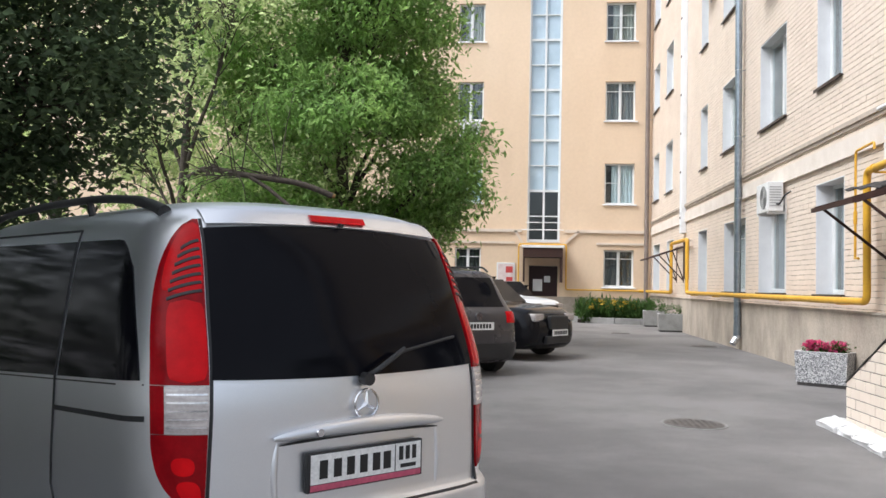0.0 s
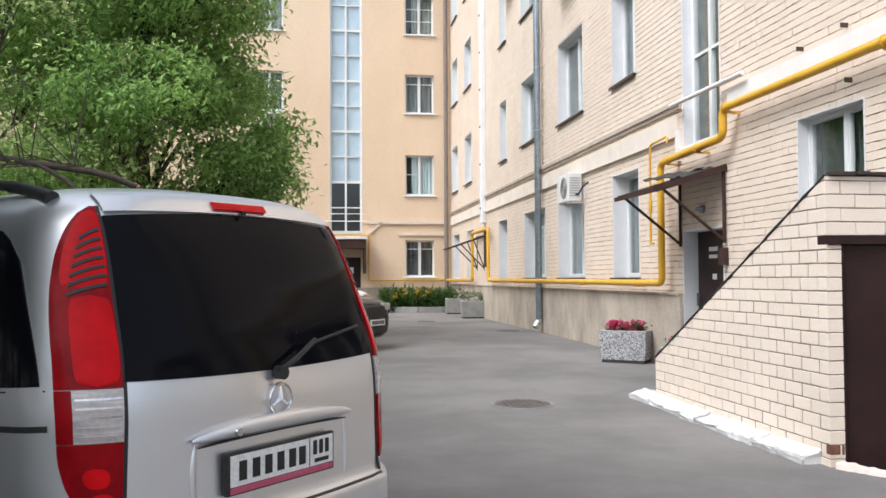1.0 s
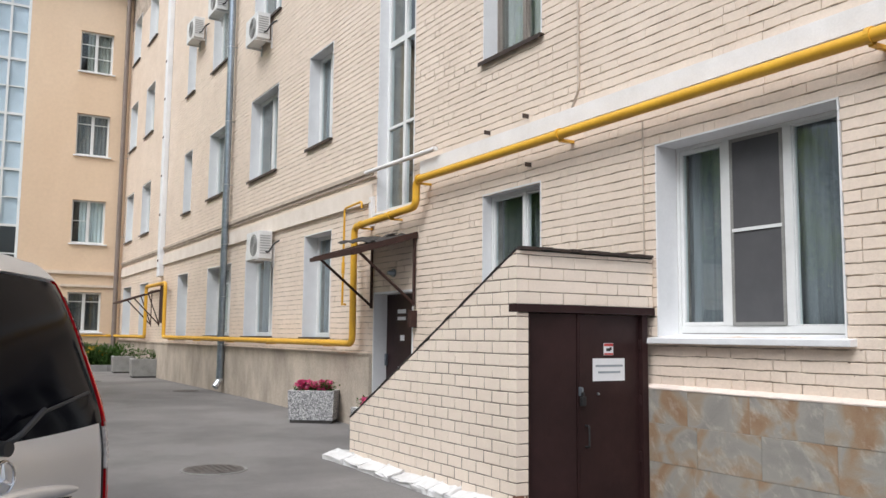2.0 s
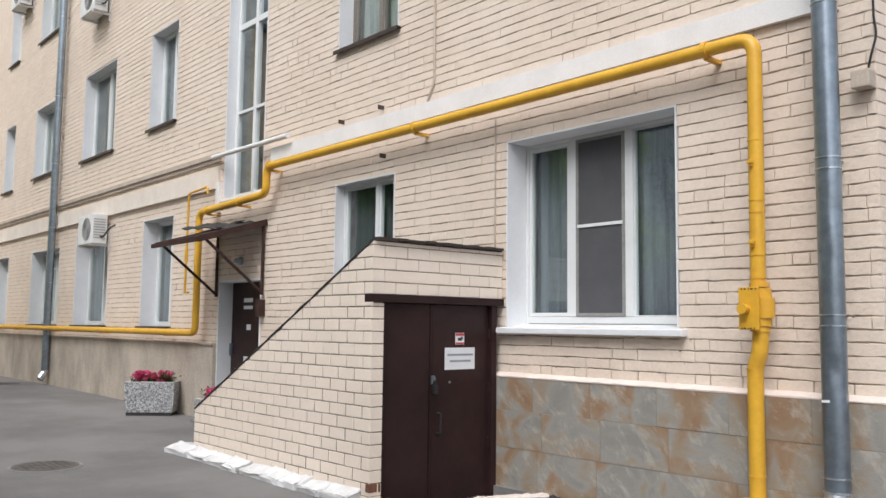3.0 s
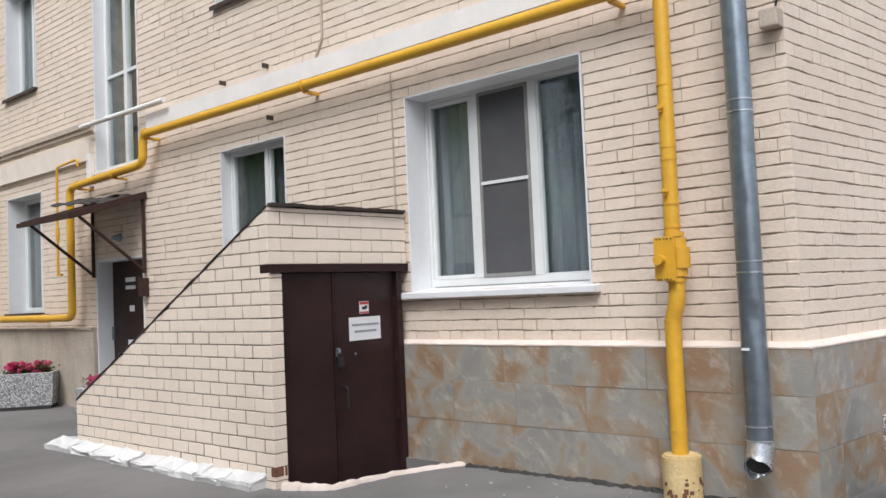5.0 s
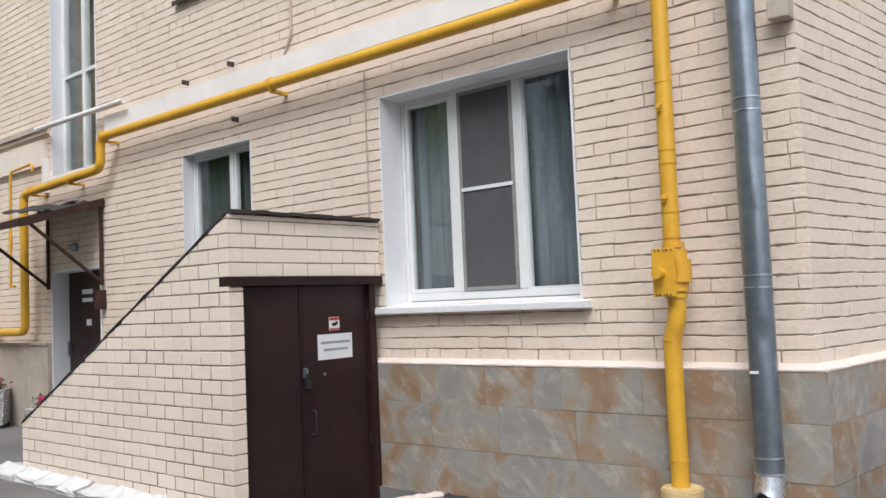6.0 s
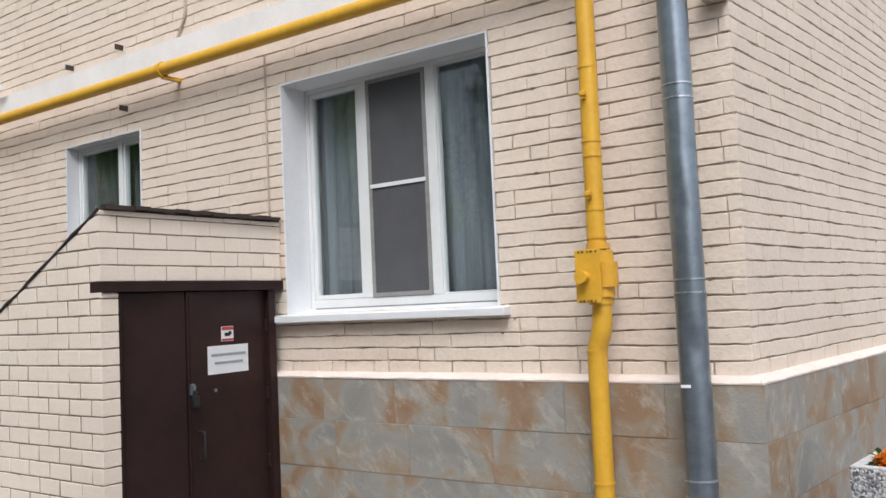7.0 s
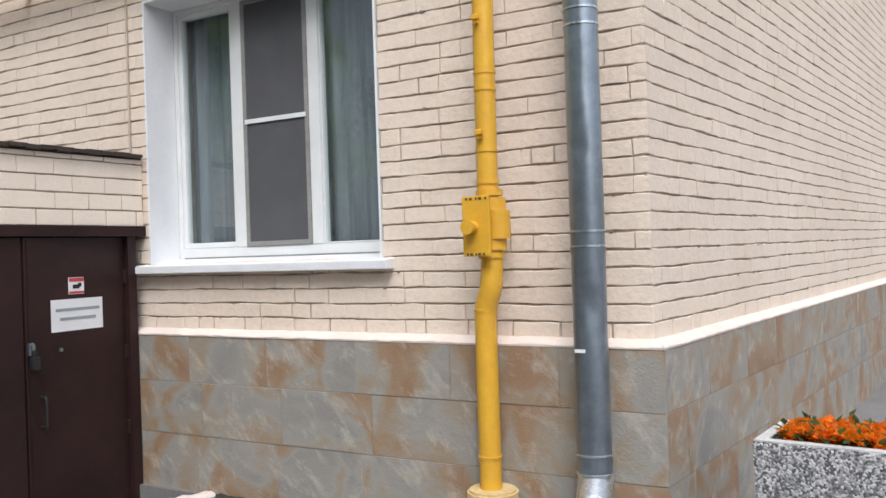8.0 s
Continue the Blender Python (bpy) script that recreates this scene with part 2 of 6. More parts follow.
DARKRED = mat("dark_red_lens", (0.20, 0.003, 0.006), (0.32, 0.004, 0.008), scale=7, fine=15, rough=0.10, bump=0, spec=0.12)
CLEARLENS = mat("clear_lens", (0.62, 0.58, 0.56), (0.42, 0.38, 0.37), scale=14, fine=60, rough=0.15, bump=0.1, metal=0.3, streak=(0.3, 0.3, 4))
CHROME = mat("chrome", (0.75, 0.75, 0.77), (0.68, 0.68, 0.7), rough=0.12, metal=1.0, bump=0)
PLATE = mat("white_plate", (0.82, 0.82, 0.80), (0.76, 0.76, 0.74), scale=8, rough=0.4, bump=0)
PINKSTRIP = mat("pink_plate_strip", (0.55, 0.10, 0.17), (0.45, 0.08, 0.14), scale=8, rough=0.4, bump=0)
INK = mat("black_ink", (0.015, 0.015, 0.015), rough=0.5, bump=0)
TYRE = mat("tyre_rubber", (0.02, 0.02, 0.02), (0.03, 0.029, 0.028), scale=6, rough=0.85, bump=0.3)
ALLOY = mat("alloy_rim", (0.42, 0.42, 0.43), (0.33, 0.33, 0.34), rough=0.3, metal=0.9, bump=0)
GREYCAR = mat("dark_grey_car_paint", (0.085, 0.080, 0.084), (0.075, 0.071, 0.075), rough=0.28, metal=0.4, bump=0, amount=0.05)
BLACKCAR = mat("black_car_paint", (0.006, 0.006, 0.008), (0.008, 0.008, 0.010), rough=0.10, bump=0, spec=0.22, amount=0.05)
WHITECAR = mat("white_car_paint", (0.78, 0.79, 0.80), (0.75, 0.76, 0.77), rough=0.2, bump=0, amount=0.03)
BARK = mat("bark", (0.10, 0.082, 0.066), (0.065, 0.052, 0.043), scale=5, fine=30, rough=0.95, bump=0.8, streak=(3, 3, 0.6))
RAWWOOD = mat("broken_wood", (0.45, 0.28, 0.12), (0.36, 0.21, 0.09), scale=12, rough=0.9, bump=0.4)
LEAF_ASH = leaf_mat("ash_leaves", (0.44, 0.63, 0.205), (0.25, 0.41, 0.13))
LEAF_LIGHT = leaf_mat("light_leaves", (0.68, 0.76, 0.40), (0.48, 0.58, 0.25))
LEAF_DARK = leaf_mat("dark_leaves", (0.082, 0.126, 0.07), (0.15, 0.21, 0.105))
LEAF_BED = leaf_mat("bed_leaves", (0.10, 0.19, 0.045), (0.06, 0.12, 0.03), scale=3)
PINK = leaf_mat("pink_petals", (0.85, 0.16, 0.36), (0.75, 0.10, 0.28), scale=8)
ORANGE = leaf_mat("orange_petals", (0.95, 0.32, 0.012), (0.88, 0.22, 0.008), scale=8)
YELLOWFLOWER = leaf_mat("yellow_petals", (0.75, 0.52, 0.05), (0.62, 0.40, 0.04), scale=8)
LOUVRE = mat("ac_louvre_grey", (0.40, 0.40, 0.395), (0.32, 0.32, 0.315), scale=6, rough=0.6, bump=0.05)
ACWHITE = mat("ac_white", (0.74, 0.74, 0.73), (0.66, 0.66, 0.65), scale=4, rough=0.45, bump=0.03)
PAPER = mat("paper", (0.80, 0.81, 0.83), (0.76, 0.77, 0.79), scale=6, rough=0.7, bump=0.02, amount=0.04)
REDPRINT = mat("red_print", (0.55, 0.06, 0.06), rough=0.6, bump=0)
GREYPRINT = mat("grey_print", (0.30, 0.34, 0.37), rough=0.7, bump=0)
POSTER = mat("pale_poster", (0.72, 0.62, 0.60), (0.62, 0.50, 0.48), scale=7, rough=0.6, bump=0)
RUST = mat("rusty_broken_brick", (0.20, 0.085, 0.05), (0.13, 0.06, 0.04), scale=14, rough=0.9, bump=0.6)
CHIP = mat("bare_brick_chip", (0.20, 0.145, 0.11), (0.30, 0.235, 0.19), scale=20, rough=0.95, bump=0.5)
CREAM = mat("cream_concrete", (0.68, 0.52, 0.27), (0.60, 0.44, 0.20), scale=5, fine=50, rough=0.8, bump=0.4)
CABLE = mat("beige_cable", (0.50, 0.42, 0.34), rough=0.6, bump=0)

# ---------------------------------------------------------------- mesh helpers
def part(name, bm, material, parent=None, label="", smooth=False):
    """Links a bmesh (or (verts, faces)) as one mesh object under a thing or a part."""
    me = bpy.data.meshes.new(name)
    if isinstance(bm, tuple):
        me.from_pydata([tuple(v) for v in bm[0]], [], [tuple(f) for f in bm[1]])
    else:
        bmesh.ops.recalc_face_normals(bm, faces=bm.faces)
        bm.to_mesh(me)
        bm.free()
    me.materials.append(material)
    if smooth:
        me.polygons.foreach_set("use_smooth", [True] * len(me.polygons))
        me.set_sharp_from_angle(angle=radians(40))
    ob = new(name, me)
    if parent:
        ob.parent = parent
    if label:
        ob["label"] = label
    return ob


def thing(name, label, category, group="", kind="", at=None):
    ob = new(name)
    ob.empty_display_size = 0.1
    if at is not None:
        ob.matrix_basis = at
    return tagged(ob, label, category, group, kind)


def box(bm, x0, x1, y0, y1, z0, z1, bevel=0.0, m=None):
    r = bmesh.ops.create_cube(bm, size=1.0)
    vs = r["verts"]
    for v in vs:
        v.co = Vector((x0 + (v.co.x + 0.5) * (x1 - x0), y0 + (v.co.y + 0.5) * (y1 - y0), z0 + (v.co.z + 0.5) * (z1 - z0)))
    if bevel:
        es = list({e for v in vs for e in v.link_edges})
        r = bmesh.ops.bevel(bm, geom=es, offset=bevel, segments=2, affect="EDGES", profile=0.6)
        vs = list({v for f in r["faces"] for v in f.verts} | {v for v in vs if v.is_valid})
    if m is not None:
        bmesh.ops.transform(bm, matrix=m, verts=vs)
    return bm


def boxes(*dims, bevel=0.0):
    bm = bmesh.new()
    for d in dims:
        box(bm, *d, bevel=bevel)
    return bm


def cyl(bm, m, r, h, seg=16, r2=None):
    """A cylinder from z 0 to h under the pose m."""
    bmesh.ops.create_cone(bm, cap_ends=True, segments=seg, radius1=r, radius2=r if r2 is None else r2, depth=h, matrix=m @ Matrix.Translation((0, 0, h / 2)))
    return bm


def fillet(pts, rad, n=5):
    """Rounds the corners of a path."""
    out = [Vector(pts[0])]
    for a, b, c in zip(pts, pts[1:], pts[2:]):
        a, b, c = Vector(a), Vector(b), Vector(c)
        u, v = (a - b), (c - b)
        d = min(rad, u.length * 0.49, v.length * 0.49)
        p, q = b + u.normalized() * d, b + v.normalized() * d
        for i in range(n + 1):
            t = i / n
            out.append((1 - t) ** 2 * p + 2 * t * (1 - t) * b + t * t * q)
    out.append(Vector(pts[-1]))
    return out


def tube(bm, pts, r, seg=12, taper=None):
    """A round tube along a path; taper: radius at the end."""
    pts = [Vector(p) for p in pts]
    rings, up = [], Vector((0.31, 0.17, 0.93))
    for i, p in enumerate(pts):
        d = (pts[min(i + 1, len(pts) - 1)] - pts[max(i - 1, 0)]).normalized()
        x = d.cross(up)
        if x.length < 0.05:
            x = d.cross(Vector((1, 0, 0)))
        x.normalize()
        y = x.cross(d)
        up = y
        rr = r if taper is None else r + (taper - r) * i / (len(pts) - 1)
        rings.append([bm.verts.new(p + rr * (math.cos(2 * math.pi * k / seg) * x + math.sin(2 * math.pi * k / seg) * y)) for k in range(seg)])
    for a, b in zip(rings, rings[1:]):
        for k in range(seg):
            bm.faces.new((a[k], a[(k + 1) % seg], b[(k + 1) % seg], b[k]))
    bm.faces.new(rings[0][::-1])
    bm.faces.new(rings[-1])
    return bm


def tubes(*specs, seg=12):
    bm = bmesh.new()
    for pts, r in specs:
        tube(bm, pts, r, seg)
    return bm


def leaves(centres, spread, per, size, rng, droop=0.4, slim=0.5):
    """Small folded leaves scattered round the given centres: vertices and faces."""
    c = np.repeat(np.asarray(centres, float), per, axis=0)
    k = len(c)
    c = c + rng.normal(0, 1, (k, 3)) * np.asarray(spread)
    az, tilt = rng.uniform(0, 2 * np.pi, k), rng.normal(-droop, 0.5, k)
    d = np.stack([np.cos(az) * np.cos(tilt), np.sin(az) * np.cos(tilt), np.sin(tilt)], 1)
    s = np.stack([-np.sin(az), np.cos(az), rng.normal(0, 0.35, k)], 1)
    nrm = np.cross(d, s)
    ln = (size * rng.uniform(0.6, 1.35, k))[:, None]
    w = ln * slim * 0.5
    mid = c + d * ln * 0.45
    v = np.stack([c, mid + s * w + nrm * w * 0.35, c + d * ln, mid - s * w + nrm * w * 0.35], 1).reshape(-1, 3)
    i = np.arange(k)[:, None] * 4
    f = np.concatenate([i + [0, 1, 2], i + [0, 2, 3]])
    return v, f


def mesh_np(name, v, f, material, parent=None, label=""):
    me = bpy.data.meshes.new(name)
    f = np.asarray(f)
    k, n = f.shape
    me.vertices.add(len(v))
    me.vertices.foreach_set("co", np.asarray(v, np.float32).ravel())
    me.loops.add(k * n)
    me.loops.foreach_set("vertex_index", f.astype(np.int32).ravel())
    me.polygons.add(k)
    me.polygons.foreach_set("loop_start", np.arange(0, k * n, n, dtype=np.int32))
    me.update(calc_edges=True)
    me.shade_flat()
    me.materials.append(material)
    ob = new(name, me)
    if parent:
        ob.parent = parent
    if label:
        ob["label"] = label
    return ob


# ---------------------------------------------------------------- facades: local x to the right, outward -y
WALLX = 0.085
CORNER_Y = 4.672
FAR_Y = 36.0
MAIN = pose(WALLX, 0, 0, 0, 0, -90)                      # local x = -world y
FAR = pose(0, FAR_Y, 0)
ENDW = pose(WALLX, CORNER_Y, 0, 0, 0, -6)
END_LEN = 14.5


def slab(x0, x1, z0, z1, holes, front, back):
    """A wall slab with openings cut through, with reveals: vertices and faces."""
    xs = sorted({x0, x1, *[h[0] for h in holes], *[h[1] for h in holes]})
    zs = sorted({z0, z1, *[h[2] for h in holes], *[h[3] for h in holes]})
    solid = {}
    for i in range(len(xs) - 1):
        for j in range(len(zs) - 1):
            cx, cz = (xs[i] + xs[i + 1]) / 2, (zs[j] + zs[j + 1]) / 2
            solid[i, j] = not any(h[0] < cx < h[1] and h[2] < cz < h[3] for h in holes)
    bm = bmesh.new()
    cache = {}

    def vert(x, y, z):
        key = (round(x, 4), round(y, 4), round(z, 4))
        if key not in cache:
            cache[key] = bm.verts.new(key)
        return cache[key]

    def quad(*c):
        bm.faces.new([vert(*p) for p in c])

    for (i, j), s in solid.items():
        if not s:
            continue
        a, b, c, d = xs[i], xs[i + 1], zs[j], zs[j + 1]
        quad((a, front, c), (b, front, c), (b, front, d), (a, front, d))
        quad((b, back, c), (a, back, c), (a, back, d), (b, back, d))
        if not solid.get((i - 1, j)):
            quad((a, back, c), (a, front, c), (a, front, d), (a, back, d))
        if not solid.get((i + 1, j)):
            quad((b, front, c), (b, back, c), (b, back, d), (b, front, d))
        if not solid.get((i, j - 1)):
            quad((a, back, c), (b, back, c), (b, front, c), (a, front, c))
        if not solid.get((i, j + 1)):
            quad((a, front, d), (b, front, d), (b, back, d), (a, back, d))
    return bm


def brick_cells(x0, x1, z0, z1, holes, length, course, rng, headers=0.25):
    """Bricks of a wall, course by course, clipped at the openings: rows of x0, x1, z0, z1."""
    out = []
    rows = int((z1 - z0) / course)
    for r in range(rows):
        a, b = z0 + r * course, z0 + (r + 1) * course
        mid = (a + b) / 2
        cuts = sorted((h[0], h[1]) for h in holes if h[2] < mid < h[3])
        free, at = [], x0
        for p, q in cuts:
            if p > at:
                free.append((at, p))
            at = max(at, q)
        if at < x1:
            free.append((at, x1))
        x = x0 - (r % 2) * length / 2 - rng.uniform(0, 0.03)
        while x < x1:
            w = length if rng.random() > headers else length / 2
            for p, q in free:
                u, v = max(x, p), min(x + w, q)
                if v - u > 0.03:
                    out.append((u, v, a, b))
            x += w
    return np.array(out)


def brick_mesh(cells, gap_h, gap_v, depth, rough, rng, tight=0.0, sway=0.0):
    """Chamfered, slightly uneven bricks: vertices and faces."""
    k = len(cells)
    x0, x1, z0, z1 = cells.T
    j = lambda s: rng.normal(0, s, k)  # noqa: E731
    gap_v = np.where(rng.random(k) < tight, 0.0, gap_v)
    v = np.zeros((k, 16, 3))
    # eight places round the outline: four along the bottom, four back along the top
    for n, (sx, sz) in enumerate(((0, 0), (0.33, 0), (0.67, 0), (1, 0), (1, 1), (0.67, 1), (0.33, 1), (0, 1))):
        u = np.clip(sx + (j(0.05) if 0 < sx < 1 else 0), 0, 1)
        left, right = x0 + gap_v / 2, x1 - gap_v / 2
        bx = left + (right - left) * u
        bz = (z1 - gap_h / 2 if sz else z0 + gap_h / 2) + j(sway)
        inset = 0.0025 + np.abs(j(rough))
        dx = inset * (sx == 0) - inset * (sx == 1)
        v[:, n] = np.stack([bx, np.full(k, depth), bz], 1)
        v[:, n + 8] = np.stack([bx + dx * np.where(gap_v > 0, 0.6, 0.12), -np.abs(j(rough)) - 0.0005, bz + (-inset if sz else inset)], 1)
    f = np.array([(8, 9, 14, 15), (9, 10, 13, 14), (10, 11, 12, 13)] + [(i, (i + 1) % 8, (i + 1) % 8 + 8, i + 8) for i in range(8)])
    return v, f


def soft_bricks(cells, gap_h, gap_v, depth, rough, rng, tight=0.0, sway=0.0, ends=None, round_off=0.004, cuts=6, vary=0.5):
    """Bricks under many coats of paint: joints that wander along the course and close here and there: vertices and faces."""
    k = len(cells)
    x0, x1, z0, z1 = cells.T
    j = lambda s: rng.normal(0, s, k)  # noqa: E731
    low = cells[:, 2].min()
    row = np.round((z0 - low) / np.median(z1 - z0)).astype(int)
    phase = rng.uniform(0, 6.28, (row.max() + 2, 8))

    def wave(x, at, c, scale=1.0):
        p = phase[at]
        return (np.sin(x * 5.3 * scale + p[:, c]) + 0.7 * np.sin(x * 13.1 * scale + p[:, c + 1]) + 0.5 * np.sin(x * 37.0 * scale + p[:, c + 2]) + 0.35 * np.sin(x * 83.0 * scale + p[:, c + 3])) / 1.6

    shut = (rng.random(k) < tight) & (row > 0)
    half = np.where(shut, 0.0, gap_v / 2 * rng.uniform(0.5, 1.6, k))
    lo_end = np.isclose(x0, ends[0]) if ends else np.zeros(k, bool)
    hi_end = np.isclose(x1, ends[1]) if ends else np.zeros(k, bool)
    left, right = x0 + np.where(lo_end, 0.0, half), x1 - np.where(hi_end, 0.0, half)
    proud = np.where(shut, 0.0, -np.abs(j(rough)))
    steps = [i / (cuts - 1) for i in range(cuts)]
    outline = [(q, 0) for q in steps] + [(q, 1) for q in steps[::-1]]
    m = len(outline)
    v = np.zeros((k, 3 * m, 3))
    for n, (sx, sz) in enumerate(outline):
        u = np.clip(sx + (j(0.04) if 0 < sx < 1 else 0), 0, 1)
        bx = left + (right - left) * u + (np.where(shut, 0.0, j(0.0016)) if sx in (0, 1) else 0)
        edge = row + sz
        open_h = gap_h / 2 * np.clip(0.75 + vary * wave(bx, edge, 0, 2.3) + vary * 0.35 * rng.normal(0, 1, k) * (0 < sx < 1), 0.05, 1.8)
        bz = (z1 - open_h if sz else z0 + open_h) + sway * wave(bx, edge, 4, 0.8)
        r = round_off * rng.uniform(0.6, 1.4, k)
        at_end = (lo_end if sx == 0 else hi_end) | shut
        dx = np.where(at_end, 0.0, r) * ((sx == 0) * 1.0 - (sx == 1) * 1.0)
        dz = -r if sz else r
        face = proud - 0.0006 + rough * 0.6 * wave(bx, row, 2, 0.6) + j(rough * 0.15)
        v[:, n] = np.stack([bx, np.full(k, depth), bz], 1)
        v[:, n + m] = np.stack([bx + dx * 0.2, face + r * 0.5, bz + dz * 0.2], 1)
        v[:, n + 2 * m] = np.stack([bx + dx, face, bz + dz], 1)
    f = [(2 * m + i, 2 * m + i + 1, 3 * m - 2 - i, 3 * m - 1 - i) for i in range(cuts - 1)]
    for a in (0, m):
        f += [(a + i, a + (i + 1) % m, a + (i + 1) % m + m, a + i + m) for i in range(m)]
    return v, np.array(f)


def lay_bricks(owner, m, cells, near, material, **look_of):
    """Near bricks as pieces of their own, the rest joined; m is the facade's pose."""
    mask = np.array([near(*c) for c in cells], bool)
    v, f = soft_bricks(cells, rng=np.random.default_rng(17), **look_of)
    for vv in v[mask]:
        ob = part("brick", (vv, f), material, owner)
        ob.matrix_basis = m
    rest = v[~mask]
    ff = (np.arange(len(rest))[:, None, None] * v.shape[1] + f[None]).reshape(-1, 4)
    ob = mesh_np("brickwork", rest.reshape(-1, 3), ff, material, owner)
    ob.matrix_basis = m
    tagged(ob, kind="stuff")


# ---------------------------------------------------------------- openings of the main wall: y far, y near, sill, head
BIG = (8.106, 6.208, 1.45, 3.246)
GROUND_ROW = [(11.056, 9.868, 1.45, 3.18), (17.08, 15.80, 1.41, 3.25), (20.62, 18.75, 1.41, 3.25), (23.75, 21.70, 1.41, 3.08),
              (26.90, 25.75, 1.38, 3.10), (32.30, 31.00, 1.38, 3.10), (35.40, 33.90, 1.38, 3.10)]
FIRST_ROW = [(11.06, 9.85, 4.85, 6.65), (17.03, 15.90, 4.855, 6.60), (20.55, 18.75, 4.78, 6.58), (24.00, 22.10, 4.84, 6.52),
             (26.67, 25.78, 4.78, 6.50), (32.68, 31.28, 4.76, 6.48), (35.53, 34.20, 4.74, 6.48)]
SECOND_ROW = [(a, b, 8.16, 9.90) for a, b, *_ in FIRST_ROW[1:]]
THIRD_ROW = [(a, b, 11.48, 13.2) for a, b, *_ in FIRST_ROW[3:]]
STAIR = (14.05, 12.86, 3.30, 12.6)
PORCH = (14.10, 12.82, 0.0, 2.10)
TOP = 14.6
loc = lambda w: (-w[0], -w[1], w[2], w[3])  # noqa: E731
MAIN_HOLES = [loc(w) for w in [BIG, STAIR, PORCH, *GROUND_ROW, *FIRST_ROW, *SECOND_ROW, *THIRD_ROW]]
FAR_ROWS = [(1.45, 2.93), (4.70, 6.33), (7.99, 9.58), (11.17, 12.75)]
FAR_HOLES = [(a, b, c, d) for a, b in ((-1.76, -0.57), (-7.60, -6.53)) for c, d in FAR_ROWS] + [(-4.74, -3.46, 3.2, 14.3), (-4.66, -3.50, 0.1, 2.25)]
END_HOLES = [(8.5, 9.5, 1.45, 3.3)]

wall_east = tagged(part("wall_east", slab(-FAR_Y, -CORNER_Y, 0, TOP, MAIN_HOLES, 0.012, 0.45), MORTAR), "painted cream brick wall of an old apartment house", "wall", kind="structure")
wall_east.data.transform(MAIN)
wall_south = tagged(part("wall_south", slab(0.0, END_LEN, 0, TOP, END_HOLES, 0.012, 0.45), MORTAR), "painted cream brick end wall of the apartment house", "wall", kind="structure")
wall_south.data.transform(ENDW)
wall_north = tagged(part("wall_north", slab(-34.0, 0.085, 0, TOP, FAR_HOLES, 0.0, 0.45), PLASTER), "smooth peach plastered facade of the apartment house wing", "wall", kind="structure")
wall_north.data.transform(FAR)
ex, ey = WALLX + END_LEN * math.cos(radians(6)), CORNER_Y - END_LEN * math.sin(radians(6))
wall_back = tagged(part("wall_back", boxes((ex - 0.3, ex, ey + 0.5, FAR_Y + 9, 0, TOP), (-34, ex, FAR_Y + 9, FAR_Y + 9.3, 0, TOP), (-34.3, -34, FAR_Y, FAR_Y + 9.3, 0, TOP)), PLASTER), "plain rear walls closing the house", "wall", kind="structure")
# added partition, coloured dark so the rooms read as unlit
wall_inner = tagged(part("wall_inner", boxes((2.6, 2.75, 6.0, FAR_Y + 3.0, 0, TOP), (-33.5, 2.6, FAR_Y + 3.0, FAR_Y + 3.15, 0, TOP)), PLASTER_IN), "added inner walls, dark grey for unlit rooms behind the windows", "wall", kind="structure")
bm = boxes((-34.3, 0.085, FAR_Y - 0.35, FAR_Y + 9.3, TOP, TOP + 0.25))
v = [bm.verts.new(p) for p in ((-0.3, CORNER_Y - 0.35, TOP), (ex + 0.3, ey - 0.35, TOP), (ex + 0.3, FAR_Y + 9.3, TOP), (-0.3, FAR_Y + 9.3, TOP))]
w = [bm.verts.new(q.co + Vector((0, 0, 0.25))) for q in v]
bm.faces.new(v[::-1]), bm.faces.new(w)
for i in range(4):
    bm.faces.new((v[i], v[(i + 1) % 4], w[(i + 1) % 4], w[i]))
tagged(part("roof", bm, DARKSILL), "flat dark metal roof of the house", "roof", kind="structure")

# ground: one sheet that rises very slightly towards the far end of the yard
def ground_z(y):
    t = min(max((y - 9.0) / 11.0, 0.0), 1.0)
    return 0.12 * t * t * (3 - 2 * t)


gx = [-1500, -400, -120, -60, -34, -20, -12, -8, -6, -4, -2, 0, 3, 10, 30, 100, 400, 1500]
gy = [-1500, -400, -100, -40, -15, -5, 0, 4, 7, 8, 9, 10, 11, 12, 13, 14, 15, 16, 17, 18, 19, 20, 24, 30, 36, 45, 80, 200, 600, 1500]
PIT = [(-1.32, 8.27), (-1.295, 7.99), (-1.18, 7.815), (-0.95, 7.80), (-0.6, 7.75), (-0.02, 7.56), (-0.02, 8.27)]
bm = bmesh.new()
grid = {(i, j): bm.verts.new((x, y, ground_z(y))) for j, y in enumerate(gy) for i, x in enumerate(gx)}
open_cells = {(gx.index(-2), gy.index(7)), (gx.index(-2), gy.index(8))}
for j in range(len(gy) - 1):
    for i in range(len(gx) - 1):
        if (i, j) not in open_cells:
            bm.faces.new((grid[i, j], grid[i + 1, j], grid[i + 1, j + 1], grid[i, j + 1]))
i0, j0 = gx.index(-2), gy.index(7)
outer_loop = [grid[k] for k in ((i0, j0), (i0 + 1, j0), (i0 + 1, j0 + 1), (i0 + 1, j0 + 2), (i0, j0 + 2), (i0, j0 + 1))]
rim_loop = [bm.verts.new((x, y, 0.0)) for x, y in PIT]
edges = []
for loop in (outer_loop, rim_loop):
    for a, b in zip(loop, loop[1:] + loop[:1]):
        edges.append(bm.edges.get((a, b)) or bm.edges.new((a, b)))
